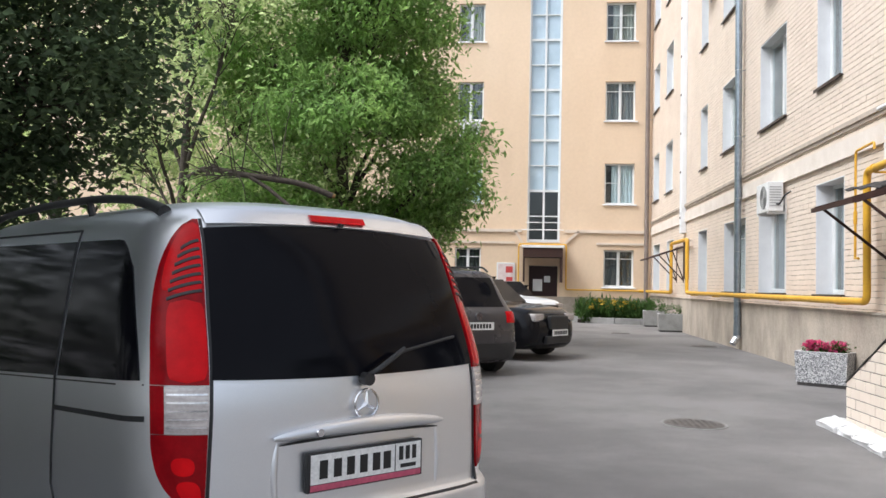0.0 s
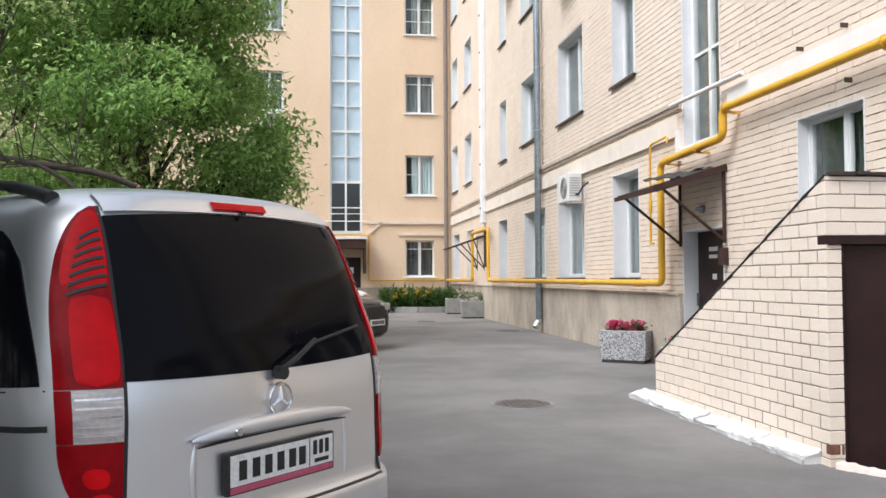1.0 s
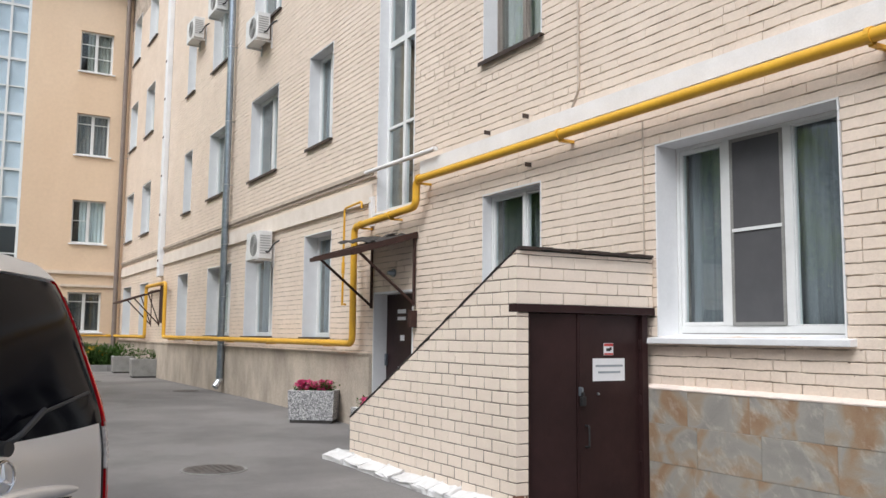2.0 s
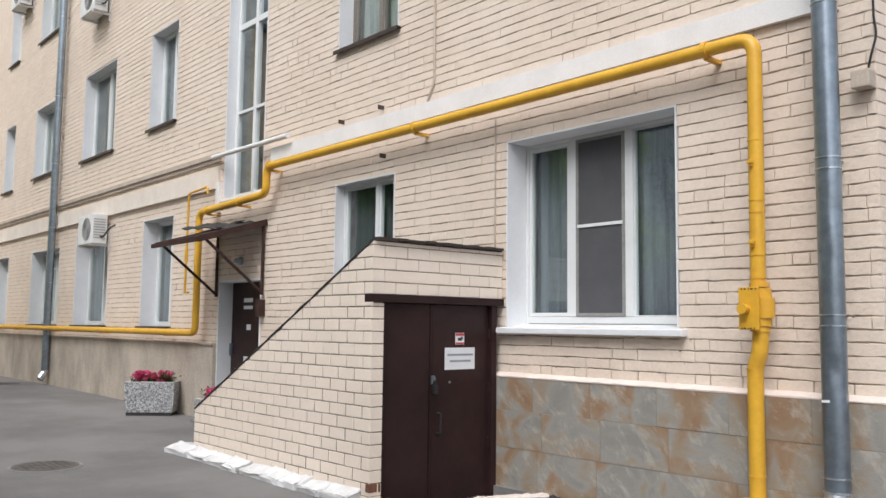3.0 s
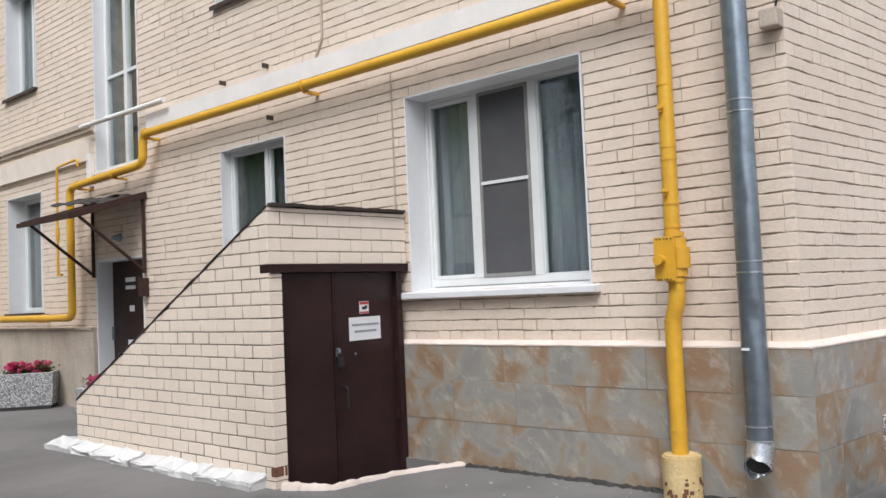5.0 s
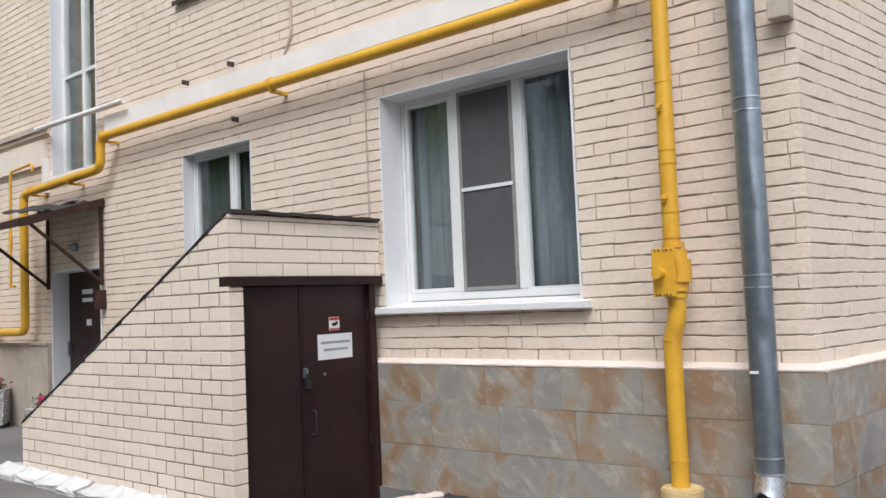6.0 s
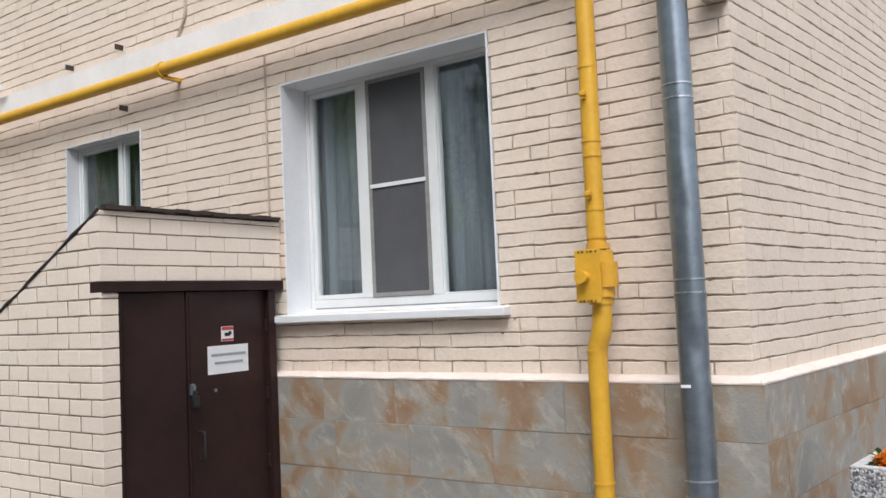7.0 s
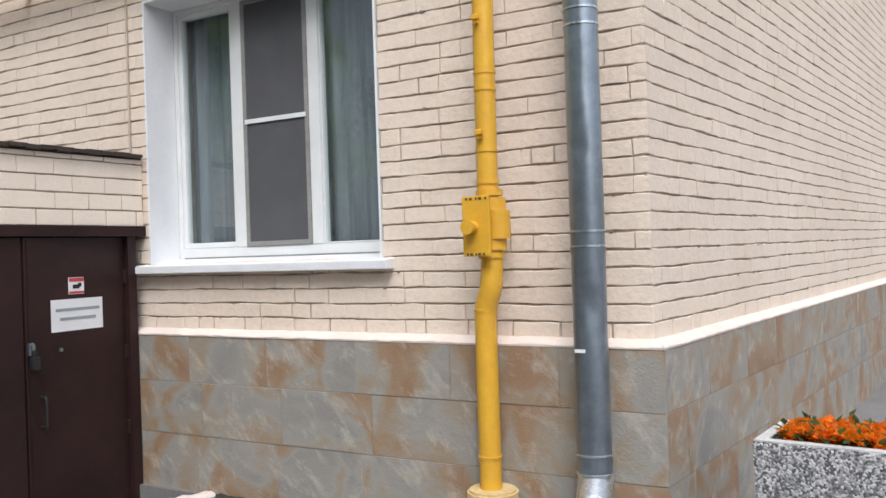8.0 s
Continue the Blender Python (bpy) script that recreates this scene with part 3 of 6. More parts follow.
bmesh.ops.triangle_fill(bm, use_beauty=True, edges=edges)
deep = [bm.verts.new((x, y, -0.16)) for x, y in PIT]
for k in range(len(PIT)):
    n = (k + 1) % len(PIT)
    bm.faces.new((rim_loop[k], rim_loop[n], deep[n], deep[k]))
bm.faces.new(deep)
ground = tagged(part("ground", bm, ASPHALT), "worn grey asphalt courtyard with faint stains", "ground", kind="structure")

# ---------------------------------------------------------------- windows
def window(name, w, h, depth, cols, label, sill="tin", back=CURTAIN, cover=(0.0, 1.0), transoms=(), net=None, tilted=None, reveal=WHITE, pane_mat=GLASS, group="", f=0.055, sashes=(), half=0.035, base=0.0, wood=None):
    """A window at the origin: lower left corner of the opening, x to the right, outward -y. cols: x shares of the mullions; transoms: (column, share)."""
    t = thing(name, label, "window", group, "structure")
    part("reveal", boxes((0.001, 0.016, -0.004, depth, 0, h), (w - 0.016, w - 0.001, -0.004, depth, 0, h), (0.016, w - 0.016, -0.004, depth, h - 0.016, h - 0.001)), reveal, t)
    frame_mat = wood or PVC
    dims = [(0.016, 0.016 + f, depth, depth + 0.07, 0, h), (w - 0.016 - f, w - 0.016, depth, depth + 0.07, 0, h), (0.016 + f, w - 0.016 - f, depth, depth + 0.07, h - f - 0.016, h - 0.016), (0.016 + f, w - 0.016 - f, depth, depth + 0.07, 0, base + f + 0.02)]
    edges = [0.0, *cols, 1.0]
    xs = [0.016 + f / 2 + (w - 0.032 - f) * e for e in edges]
    for x in xs[1:-1]:
        dims.append((x - half, x + half, depth - 0.004, depth + 0.07, base + f + 0.02, h - f - 0.016))
    part("window_frame", boxes(*dims, bevel=0.005), frame_mat, t)
    for c in range(len(edges) - 1):
        a = xs[c] + (f / 2 + 0.001 if c == 0 else half + 0.001)
        b = xs[c + 1] - (f / 2 + 0.001 if c == len(edges) - 2 else half + 0.001)
        z0, z1 = base + f + 0.022, h - f - 0.018
        s = 0.045 if tilted == c else sashes[c] if sashes else 0.04
        levels = [0.0, *[q for k, q in transoms if k == c], 1.0]
        y = depth + 0.012
        bars = [(a, a + s, y, y + 0.05, z0, z1), (b - s, b, y, y + 0.05, z0, z1), (a + s, b - s, y, y + 0.05, z0, z0 + s), (a + s, b - s, y, y + 0.05, z1 - s, z1)]
        for q in levels[1:-1]:
            zz = z0 + (z1 - z0) * q
            bars.append((a + s, b - s, y - 0.002, y + 0.05, zz + 0.026, zz + 0.054))
        bm = boxes(*bars, bevel=0.004)
        swing = None
        if tilted == c:                                   # bottom-hung sash leaning into the room
            swing = Matrix.Translation((0, y, z0)) @ Matrix.Rotation(radians(-10), 4, "X") @ Matrix.Translation((0, -y, -z0))
            bm.transform(swing)
        sash = part("sash", bm, frame_mat, t)
        for p, q in zip(levels, levels[1:]):
            bm = boxes((a + s - 0.004, b - s + 0.004, y + 0.022, y + 0.028, z0 + s + (z1 - z0 - 2 * s) * p, z0 + s + (z1 - z0 - 2 * s) * q))
            if swing:
                bm.transform(swing)
            pane = part("pane", bm, pane_mat, sash)
            pane.visible_shadow = False
        if net == c:
            bars = [(a, a + 0.03, y - 0.02, y - 0.006, z0, z1), (b - 0.03, b, y - 0.02, y - 0.006, z0, z1), (a + 0.03, b - 0.03, y - 0.02, y - 0.006, z0, z0 + 0.03), (a + 0.03, b - 0.03, y - 0.02, y - 0.006, z1 - 0.03, z1)]
            fr = part("net_frame", boxes(*bars), CONCRETE, t, "grey insect-screen frame")
            zz = z0 + (z1 - z0) * 0.48
            part("net", boxes((a + 0.03, b - 0.03, y - 0.014, y - 0.011, z0 + 0.03, z1 - 0.03)), NET, fr, "dark insect net")
            part("net_bar", boxes((a + 0.02, b - 0.02, y - 0.026, y - 0.015, zz + 0.026, zz + 0.054)), PVC, fr)
    if sill == "tin":
        bm = boxes((-0.04, w + 0.04, -0.055, depth, -0.02, 0.0))
        box(bm, -0.04, w + 0.04, -0.06, -0.052, -0.05, 0.0)
        part("window_sill", bm, DARKSILL, t, "brown tin sill")
    else:
        bm = bmesh.new()
        box(bm, -0.055, w + 0.075, -0.085, depth + 0.02, -0.045, max(base - 0.015, 0.02), bevel=0.006)
        for q in bm.verts:
            if q.co.z > -0.02:
                q.co.z -= (max(base - 0.02, 0.018)) * min(max((depth - q.co.y) / (depth + 0.085), 0.0), 1.0)
        part("window_sill", bm, WHITE, t, "white painted sill")
        if base:
            part("sill_seam", boxes((0.07, w - 0.06, depth - 0.006, depth - 0.001, base - 0.014, base - 0.007)), CONCRETE, t, "dirty seam under the frame")
    if back:
        k, x0, x1 = 60, max(w * cover[0], 0.02), min(w * cover[1], w - 0.02)
        vs, fs = [], []
        for i in range(k + 1):
            x = x0 + (x1 - x0) * i / k
            yy = depth + 0.135 + 0.02 * math.sin(x * 47) + 0.012 * math.sin(x * 21 + 1)
            vs += [(x, yy, 0.0), (x, yy, h)]
        fs = [(2 * i, 2 * i + 2, 2 * i + 3, 2 * i + 1) for i in range(k)]
        part("curtain", (vs, fs), back, t, smooth=True)
    return t


def put(t, m, x, z):
    t.matrix_basis = m @ Matrix.Translation((x, 0, z))
    return t


put(window("window_1", BIG[0] - BIG[1], BIG[3] - BIG[2], 0.25, (0.3145, 0.6615), "wide white three-part window with insect screen and grey curtains", sill="white", net=1, cover=(0.0, 1.0), f=0.035, sashes=(0.035, 0.008, 0.008), half=0.042, base=0.06), MAIN, -BIG[0], BIG[2])
n = 2
for w in GROUND_ROW:
    far = w[0] > 20.7
    t = window(f"window_{n}", w[0] - w[1], w[3] - w[2], 0.12 if n == 2 else 0.26, (0.60,) if n == 2 else (0.5,), "white two-part window in a white reveal, tilted open" if w[0] in (17.08, 20.62) else "white two-part window in a white painted reveal",
               back=NET if n == 2 else CURTAIN if n != 5 else PALE, cover=(0, 1), f=0.035, half=0.03, sashes=(0.025, 0.025), tilted=1 if w[0] in (17.08, 20.62) else None, transoms=((0, 0.42),) if n == 2 else () if not far else ((0, 0.75),))
    put(t, MAIN, -w[0], w[2])
    n += 1
for row in (FIRST_ROW, SECOND_ROW, THIRD_ROW):
    for w in row:
        t = window(f"window_{n}", w[0] - w[1], w[3] - w[2], 0.2, (0.5,), "white two-part upper window with a brown tin sill", back=CURTAIN if n % 3 else PALE, cover=((0, 1), (0, 0.5), (0.4, 1))[n % 3], transoms=((1, 0.45),) if n % 4 == 0 else (), f=0.04, half=0.03, sashes=(0.028, 0.028), wood=OLDWOOD if w is FIRST_ROW[0] else None)
        put(t, MAIN, -w[0], w[2])
        n += 1
for a, b, c, d in FAR_HOLES[:8]:
    grid = c > 11 and a > -3
    t = window(f"window_{n}", b - a, d - c, 0.12, (0.5,), "white two-part window in a peach facade", sill="white", back=(CURTAIN, PALE, NET, BLIND)[n % 4], cover=(0.25, 1.0) if n % 2 else (0, 1),
               transoms=((0, 0.33), (0, 0.67), (1, 0.33), (1, 0.67)) if grid else ((0, 0.5),) if n % 2 else ((0, 0.75), (1, 0.75)), reveal=PLASTER, f=0.04, half=0.035, sashes=(0.02, 0.02))
    put(t, FAR, a, c)
    n += 1
put(window(f"window_{n}", 1.0, 1.85, 0.2, (), "small white side window", back=PALE), ENDW, END_HOLES[0][0], END_HOLES[0][2])
n += 1


def stair_window(name, w, h, depth, rows, first_open, label, reveal):
    """A tall glazed strip over a staircase: two columns, many panes."""
    t = thing(name, label, "window", kind="structure")
    part("reveal", boxes((0.001, 0.02, -0.004, depth, 0, h), (w - 0.02, w - 0.001, -0.004, depth, 0, h)), reveal, t)
    bars = [(0.02, 0.085, depth, depth + 0.07, 0, h), (w - 0.085, w - 0.02, depth, depth + 0.07, 0, h), (w / 2 - 0.04, w / 2 + 0.04, depth - 0.003, depth + 0.07, 0, h)]
    zs = [h * i / rows for i in range(rows + 1)]
    for i, z in enumerate(zs):
        k = 0.045 if i % 2 == 0 else 0.022
        z = min(max(z, k), h - k)
        bars.append((0.085, w - 0.085, depth - 0.001, depth + 0.07, z - k, z + k))
    part("window_frame", boxes(*bars), PVC, t)
    for i in range(rows):
        for a, b in ((0.083, w / 2 - 0.038), (w / 2 + 0.038, w - 0.083)):
            p = part("pane", boxes((a, b, depth + 0.03, depth + 0.036, zs[i] + 0.02, zs[i + 1] - 0.02)), GLASS if i < first_open else STAIRGLASS, t)
            p.visible_shadow = False
    for i in range(0, rows, 2):
        if i >= first_open:
            part("blind", boxes((0.06, w - 0.06, depth + 0.075, depth + 0.085, zs[i] + 0.05, zs[min(i + 2, rows)] - 0.02)), BLIND, t)
    part("window_sill", boxes((-0.02, w + 0.02, -0.05, depth, -0.03, 0.0)), WHITE, t)
    return t


put(stair_window(f"window_{n}", STAIR[0] - STAIR[1], STAIR[3] - STAIR[2], 0.15, 7, 9, "tall white-framed staircase window strip above a porch", WHITE), MAIN, -STAIR[0], STAIR[2])
put(stair_window(f"window_{n + 1}", 1.28, 11.1, 0.10, 11, 2, "tall glazed staircase strip with pale bluish panes", PVC), FAR, -4.74, 3.2)

# ---------------------------------------------------------------- trim of the facades
bm = boxes((-12.6, -5.0, -0.045, 0.0, 3.68, 3.86))
bm.transform(MAIN)
tagged(part("trim", bm, BAND), "white painted string course above the gas pipe", "trim", kind="structure")
bm = boxes((-35.8, -14.15, -0.045, 0.0, 3.53, 3.78), (-35.8, -14.15, -0.06, 0.0, 3.49, 3.53))
bm.transform(MAIN)
tagged(part("trim", bm, CREAMBAND), "pale cream painted string course over the ground floor windows", "trim", kind="structure")
bm = boxes((-35.8, -14.1, -0.065, 0.0, 3.96, 4.03), (-35.8, -14.1, -0.035, 0.0, 3.90, 3.96))
bm.transform(MAIN)
tagged(part("trim", bm, LEDGE), "thin beige ledge along the wall", "trim", kind="structure")
bm = boxes((-3.25, -0.2, -0.08, 0, 3.56, 3.68), (-2.03, -0.2, -0.06, 0, 3.10, 3.19), (-12, -4.95, -0.08, 0, 3.56, 3.68), (-12, -5.2, -0.06, 0, 3.10, 3.19))
box(bm, -0.42, 0.42, -0.08, 0, -0.045, 0.045, m=pose(-3.02, 0, 3.34, 0, -42, 0))
box(bm, -0.30, 0.30, -0.08, 0, -0.045, 0.045, m=pose(-5.06, 0, 3.38, 0, 60, 0))
bm.transform(FAR)
tagged(part("trim", bm, BEIGEBAND), "cream ledges on the peach facade", "trim", kind="structure")
rail = tagged(part("metal_rail", tubes(([(-0.04, 14.2, 3.95), (-0.04, 12.02, 3.93)], 0.034)), BAND, smooth=True), "grey steel rail crossing the staircase window", "rail")

tagged(part("metal_rail", tubes(([(-4.95, FAR_Y - 0.09, 3.66), (-3.3, FAR_Y - 0.09, 3.66)], 0.02), ([(-4.8, FAR_Y - 0.09, 3.95), (-3.4, FAR_Y - 0.09, 3.95)], 0.015), seg=8), BAND, smooth=True), "thin pale rail across the foot of the far staircase window", "rail")

# plinths
plinth_tiled = boxes((-12.78, -CORNER_Y + 0.06, -0.0645, 0.011, -0.05, 1.0))
plinth_tiled.transform(MAIN)
plinth_tiled = tagged(part("plinth", plinth_tiled, JOINT), "house plinth clad in grey and rust slate tiles", "plinth", kind="structure")
plinth_end = boxes((-0.06, END_LEN, -0.0645, 0.011, -0.05, 1.0))
plinth_end.transform(ENDW)
plinth_end = tagged(part("plinth", plinth_end, JOINT), "end wall plinth clad in grey and rust slate tiles", "plinth", kind="structure")
bm = boxes((-35.9, -14.12, -0.05, 0.011, -0.05, 1.15), (-35.9, -14.12, -0.075, 0.011, 1.15, 1.18))
bm.transform(MAIN)
tagged(part("plinth", bm, STUCCO), "beige stucco plinth with damp stains", "plinth", kind="structure")
def ledge(x0, x1, mitre, seed):
    """A hand-laid plaster fillet that slopes from the brick face down to the plinth's edge."""
    rg, bm, prev = random.Random(seed), bmesh.new(), None
    k = max(int((x1 - x0) / 0.06), 2)
    for i in range(k + 1):
        x, e = x0 + (x1 - x0) * i / k, rg.uniform(-0.0028, 0.0028)
        ring = []
        for y, z in ((0.011, 0.999), (-0.0715 + e, 0.999), (-0.0735 + e, 1.009 + e), (-0.066, 1.019 + e * 0.6), (-0.012, 1.041 + e), (0.011, 1.043)):
            at_end = (i == k and mitre == 1) or (i == 0 and mitre == -1)
            ring.append(bm.verts.new((x + (mitre * -y if at_end else 0.0), y, z)))
        if prev:
            for a in range(6):
                bm.faces.new((prev[a], prev[(a + 1) % 6], ring[(a + 1) % 6], ring[a]))
        else:
            bm.faces.new(ring)
        prev = ring
    bm.faces.new(prev[::-1])
    return bm


bm = ledge(-12.78, -CORNER_Y, 1, 5)
bm.transform(MAIN)
b2 = ledge(0.0, END_LEN, -1, 6)
b2.transform(ENDW)
tagged(part("trim", bm, PINKLEDGE, smooth=True), "pinkish white painted ledge on the plinth", "trim", kind="structure")
tagged(part("trim", b2, PINKLEDGE, smooth=True), "pinkish white painted ledge on the end wall", "trim", kind="structure")
bm = boxes((-34, -0.2, -0.06, 0, -0.05, 1.05))
bm.transform(FAR)
tagged(part("plinth", bm, STUCCO), "beige plinth of the far facade", "plinth", kind="structure")

# ---------------------------------------------------------------- porch under the staircase window
t = thing("door_1", "dark brown steel entrance door in a white recess", "door", kind="structure", at=MAIN @ Matrix.Translation((-14.1, 0, 0)))
part("reveal", boxes((0.001, 0.03, -0.005, 0.235, 0, 2.1), (1.25, 1.279, -0.005, 0.235, 0, 2.1), (0.03, 1.25, -0.005, 0.235, 2.07, 2.099)), WHITE, t)
part("door_leaf", boxes((0.03, 1.25, 0.215, 0.265, 0.1, 2.07), bevel=0.008), BROWN, t)
part("door_step", boxes((-0.05, 1.3, -0.35, 0.215, 0, 0.10), bevel=0.01), CONCRETE, t)
for x0, x1, z0, z1 in ((0.40, 0.66, 1.78, 1.84), (0.40, 0.66, 1.68, 1.73), (0.50, 0.62, 1.38, 1.46), (0.44, 0.68, 0.88, 1.00)):
    part("notice", boxes((x0, x1, 0.207, 0.214, z0, z1)), PAPER, t, "small white notice")
part("door_handle", boxes((0.06, 0.09, 0.17, 0.214, 1.0, 1.18), bevel=0.006), ZINC, t)

cn = thing("canopy", "brown sheet-metal porch canopy on triangular steel brackets", "canopy", at=pose(0, 13.45, 2.6))
cn_up = 0.22
for k in range(6):
    sheet = bmesh.new()
    y0, y1 = -0.72 + k * 0.24, -0.72 + (k + 1) * 0.24
    box(sheet, -0.93, 0.08, y0, y1 - 0.012, -0.012, 0.012, m=pose(0, 0, 0.03 + cn_up + 0.006 * (k % 2), 0, -17, 0))
    part("sheet", sheet, RUSTBROWN, cn)
part("edge_beam", boxes((-0.93, -0.895, -0.74, 0.74, -0.30 + cn_up, -0.245 + cn_up)), RUSTBROWN, cn)
part("side_edge", box(bmesh.new(), -0.95, 0.08, -0.75, -0.715, -0.06, 0.025, m=pose(0, 0, 0.03 + cn_up, 0, -17, 0)), RUSTBROWN, cn)
for s in (-0.70, 0.66):
    br = tubes(([(0.05, s, 0.02 + cn_up), (0.05, s, -0.74)], 0.024), ([(-0.9, s, -0.28 + cn_up), (0.05, s, 0.01 + cn_up)], 0.020), ([(-0.80, s, -0.25 + cn_up), (0.04, s, -0.70)], 0.020), seg=6)
    part("bracket", br, RUSTBROWN, cn)
for k, (x0, x1, y0, y1, z, rx, ry, rz) in enumerate(((-0.42, 0.06, -0.68, 0.02, 0.030, 5, -15, 4), (-0.34, 0.07, -0.16, 0.52, 0.034, -5, -20, -6), (-0.5, 0.02, 0.2, 0.66, 0.024, 4, -14, 3))):
    bm = box(bmesh.new(), x0, x1, y0, y1, 0, 0.012)
    bmesh.ops.subdivide_edges(bm, edges=bm.edges[:], cuts=4, use_grid_fill=True)
    for q in bm.verts:
        q.co.z += 0.014 * math.sin(q.co.y * 17 + k) + 0.012 * math.sin(q.co.x * 21 + 2 * k)
    bm.transform(pose(0, 0, 0.045 + cn_up + z, rx, ry, rz))
    part("loose_sheet", bm, BITUMEN, cn, "curled dark roofing sheet")
tagged(part("wall_lamp", cyl(cyl(bmesh.new(), pose(WALLX - 0.002, 13.42, 2.36, 0, -90, 0), 0.06, 0.03), pose(WALLX - 0.03, 13.42, 2.36, 0, -90, 0), 0.045, 0.08, r2=0.025), ZINC, smooth=True), "small dull porch lamp on the wall", "lamp")
tagged(part("intercom_box", boxes((-0.02, WALLX, 12.70, 12.79, 1.57, 1.80), bevel=0.008), RUSTBROWN), "small brown box below the canopy bracket", "box")

# ---------------------------------------------------------------- basement entrance lean-to
EX, EY, EY2, ETOP, ELOW = -1.445, 8.156, 11.46, 2.185, 0.52
SLOPE = (ETOP - ELOW) / (EY2 - EY)
lean = thing("basement_entrance", "cream brick lean-to with sloping top and brown doors", "basement entrance", at=pose(EX / 2, (EY + EY2) / 2, 0))
lean_inv = lean.matrix_basis.inverted()


def lean_part(name, bm, material, parent=None, label="", **k):
    ob = part(name, bm, material, parent or lean, label, **k)
    if parent is None:
        ob.matrix_parent_inverse = lean_inv
    return ob


bm = bmesh.new()
prof = [(EY + 0.012, 0), (EY2 - 0.012, 0), (EY2 - 0.012, ELOW - 0.01), (EY + 0.012, ETOP - 0.01)]
a = [bm.verts.new((EX + 0.005, y, z)) for y, z in prof]
b = [bm.verts.new((EX + 0.13, y, z)) for y, z in prof]
bm.faces.new(a), bm.faces.new(b[::-1])
for i in range(4):
    bm.faces.new((a[i], b[i], b[(i + 1) % 4], a[(i + 1) % 4]))
lean_part("side_wall", bm, DARKMORTAR)
lean_part("front_wall", boxes((EX + 0.135, WALLX - 0.075, EY + 0.009, EY + 0.13, 1.730, ETOP - 0.01)), DARKMORTAR)
lean_part("back_wall", boxes((EX + 0.135, WALLX - 0.075, EY2 - 0.13, EY2 - 0.012, 0, ELOW - 0.01)), DARKMORTAR)
bm = bmesh.new()
ang = math.degrees(math.atan(SLOPE))
ln = math.hypot(EY2 - EY, ETOP - ELOW)
rows = []
for k in range(25):
    q = ln * k / 24
    rows.append([bm.verts.new(pose(0, EY, ETOP - 0.006, -ang, 0, 0) @ Vector((x, q, z))) for x, z in ((EX - 0.012 + 0.006 * math.sin(k * 2.1), 0.0), (EX - 0.012 + 0.006 * math.sin(k * 2.1), 0.011 + 0.003 * math.sin(k * 3.3)), (WALLX - 0.002, 0.012), (WALLX - 0.002, 0.0))])
for p, q in zip(rows, rows[1:]):
    for k in range(4):
        bm.faces.new((p[k], p[(k + 1) % 4], q[(k + 1) % 4], q[k]))
bm.faces.new(rows[0]), bm.faces.new(rows[-1][::-1])
lean_part("roof_sheet", bm, BITUMEN, label="thin black roofing with a ragged edge")
bm = bmesh.new()
rg = random.Random(4)
for k in range(14):
    x = EX + 0.02 + k * 0.105
    box(bm, x, x + 0.115, EY - 0.035 - rg.uniform(0, 0.012), EY + 0.02, ETOP + 0.002 + rg.uniform(-0.006, 0.004), ETOP + 0.020 + rg.uniform(0, 0.008))
lean_part("ragged_edge", bm, DARKSILL)
lean_part("lintel", boxes((EX - 0.005, WALLX - 0.002, EY - 0.022, EY + 0.11, 1.660, 1.728), bevel=0.004), BROWN)
lean_part("door_post", boxes((-0.055, WALLX - 0.075, EY + 0.0, EY + 0.10, -0.15, 1.659)), BROWN)
lean_part("door_post", boxes((EX + 0.125, EX + 0.15, EY + 0.01, EY + 0.10, -0.15, 1.659)), BROWN)


def leaf(x0, x1, hinge, swing, name):
    bm = bmesh.new()
    box(bm, x0, x1, 0, 0.045, -0.14, 1.655, bevel=0.005)
    box(bm, x0 + 0.02, x0 + 0.05, -0.006, 0.004, -0.12, 1.63)
    m = Matrix.Translation((hinge, EY + 0.045, 0)) @ Matrix.Rotation(radians(swing), 4, "Z") @ Matrix.Translation((-hinge, 0, 0))
    bm.transform(m)
    return lean_part(name, bm, BROWN), m


left, ml = leaf(EX + 0.152, -0.815, EX + 0.152, -5.0, "door")
right, mr = leaf(-0.808, -0.058, -0.058, 3.5, "door")


def on_leaf(name, bm, material, m, label="", owner=None):
    bm.transform(m)
    return part(name, bm, material, owner or right, label)


on_leaf("latch", boxes((-0.80, -0.765, -0.02, 0, 0.955, 1.03), (-0.795, -0.77, -0.035, -0.015, 0.99, 1.02), bevel=0.004), ZINC, mr, "small steel hasp")
on_leaf("padlock", boxes((-0.80, -0.75, -0.05, -0.012, 0.87, 0.95), (-0.79, -0.76, -0.04, -0.02, 0.95, 0.985), bevel=0.008), BLACKTRIM, mr, "dark padlock")
on_leaf("handle", tubes((fillet([(-0.72, 0, 0.70), (-0.72, -0.05, 0.70), (-0.72, -0.05, 0.52), (-0.72, 0, 0.52)], 0.02), 0.009)), BLACKTRIM, mr, "black bar handle")
on_leaf("peephole", cyl(bmesh.new(), pose(-0.57, 0.0, 0.965, 90, 0, 0), 0.012, 0.01), ZINC, mr)
paper = on_leaf("notice", boxes((-0.632, -0.245, -0.004, -0.001, 1.075, 1.272)), PAPER, mr, "white paper notice with two unreadable lines")
on_leaf("print", boxes((-0.60, -0.27, -0.0055, -0.0045, 1.198, 1.216), (-0.57, -0.30, -0.0055, -0.0045, 1.142, 1.160)), GREYPRINT, mr, owner=paper)
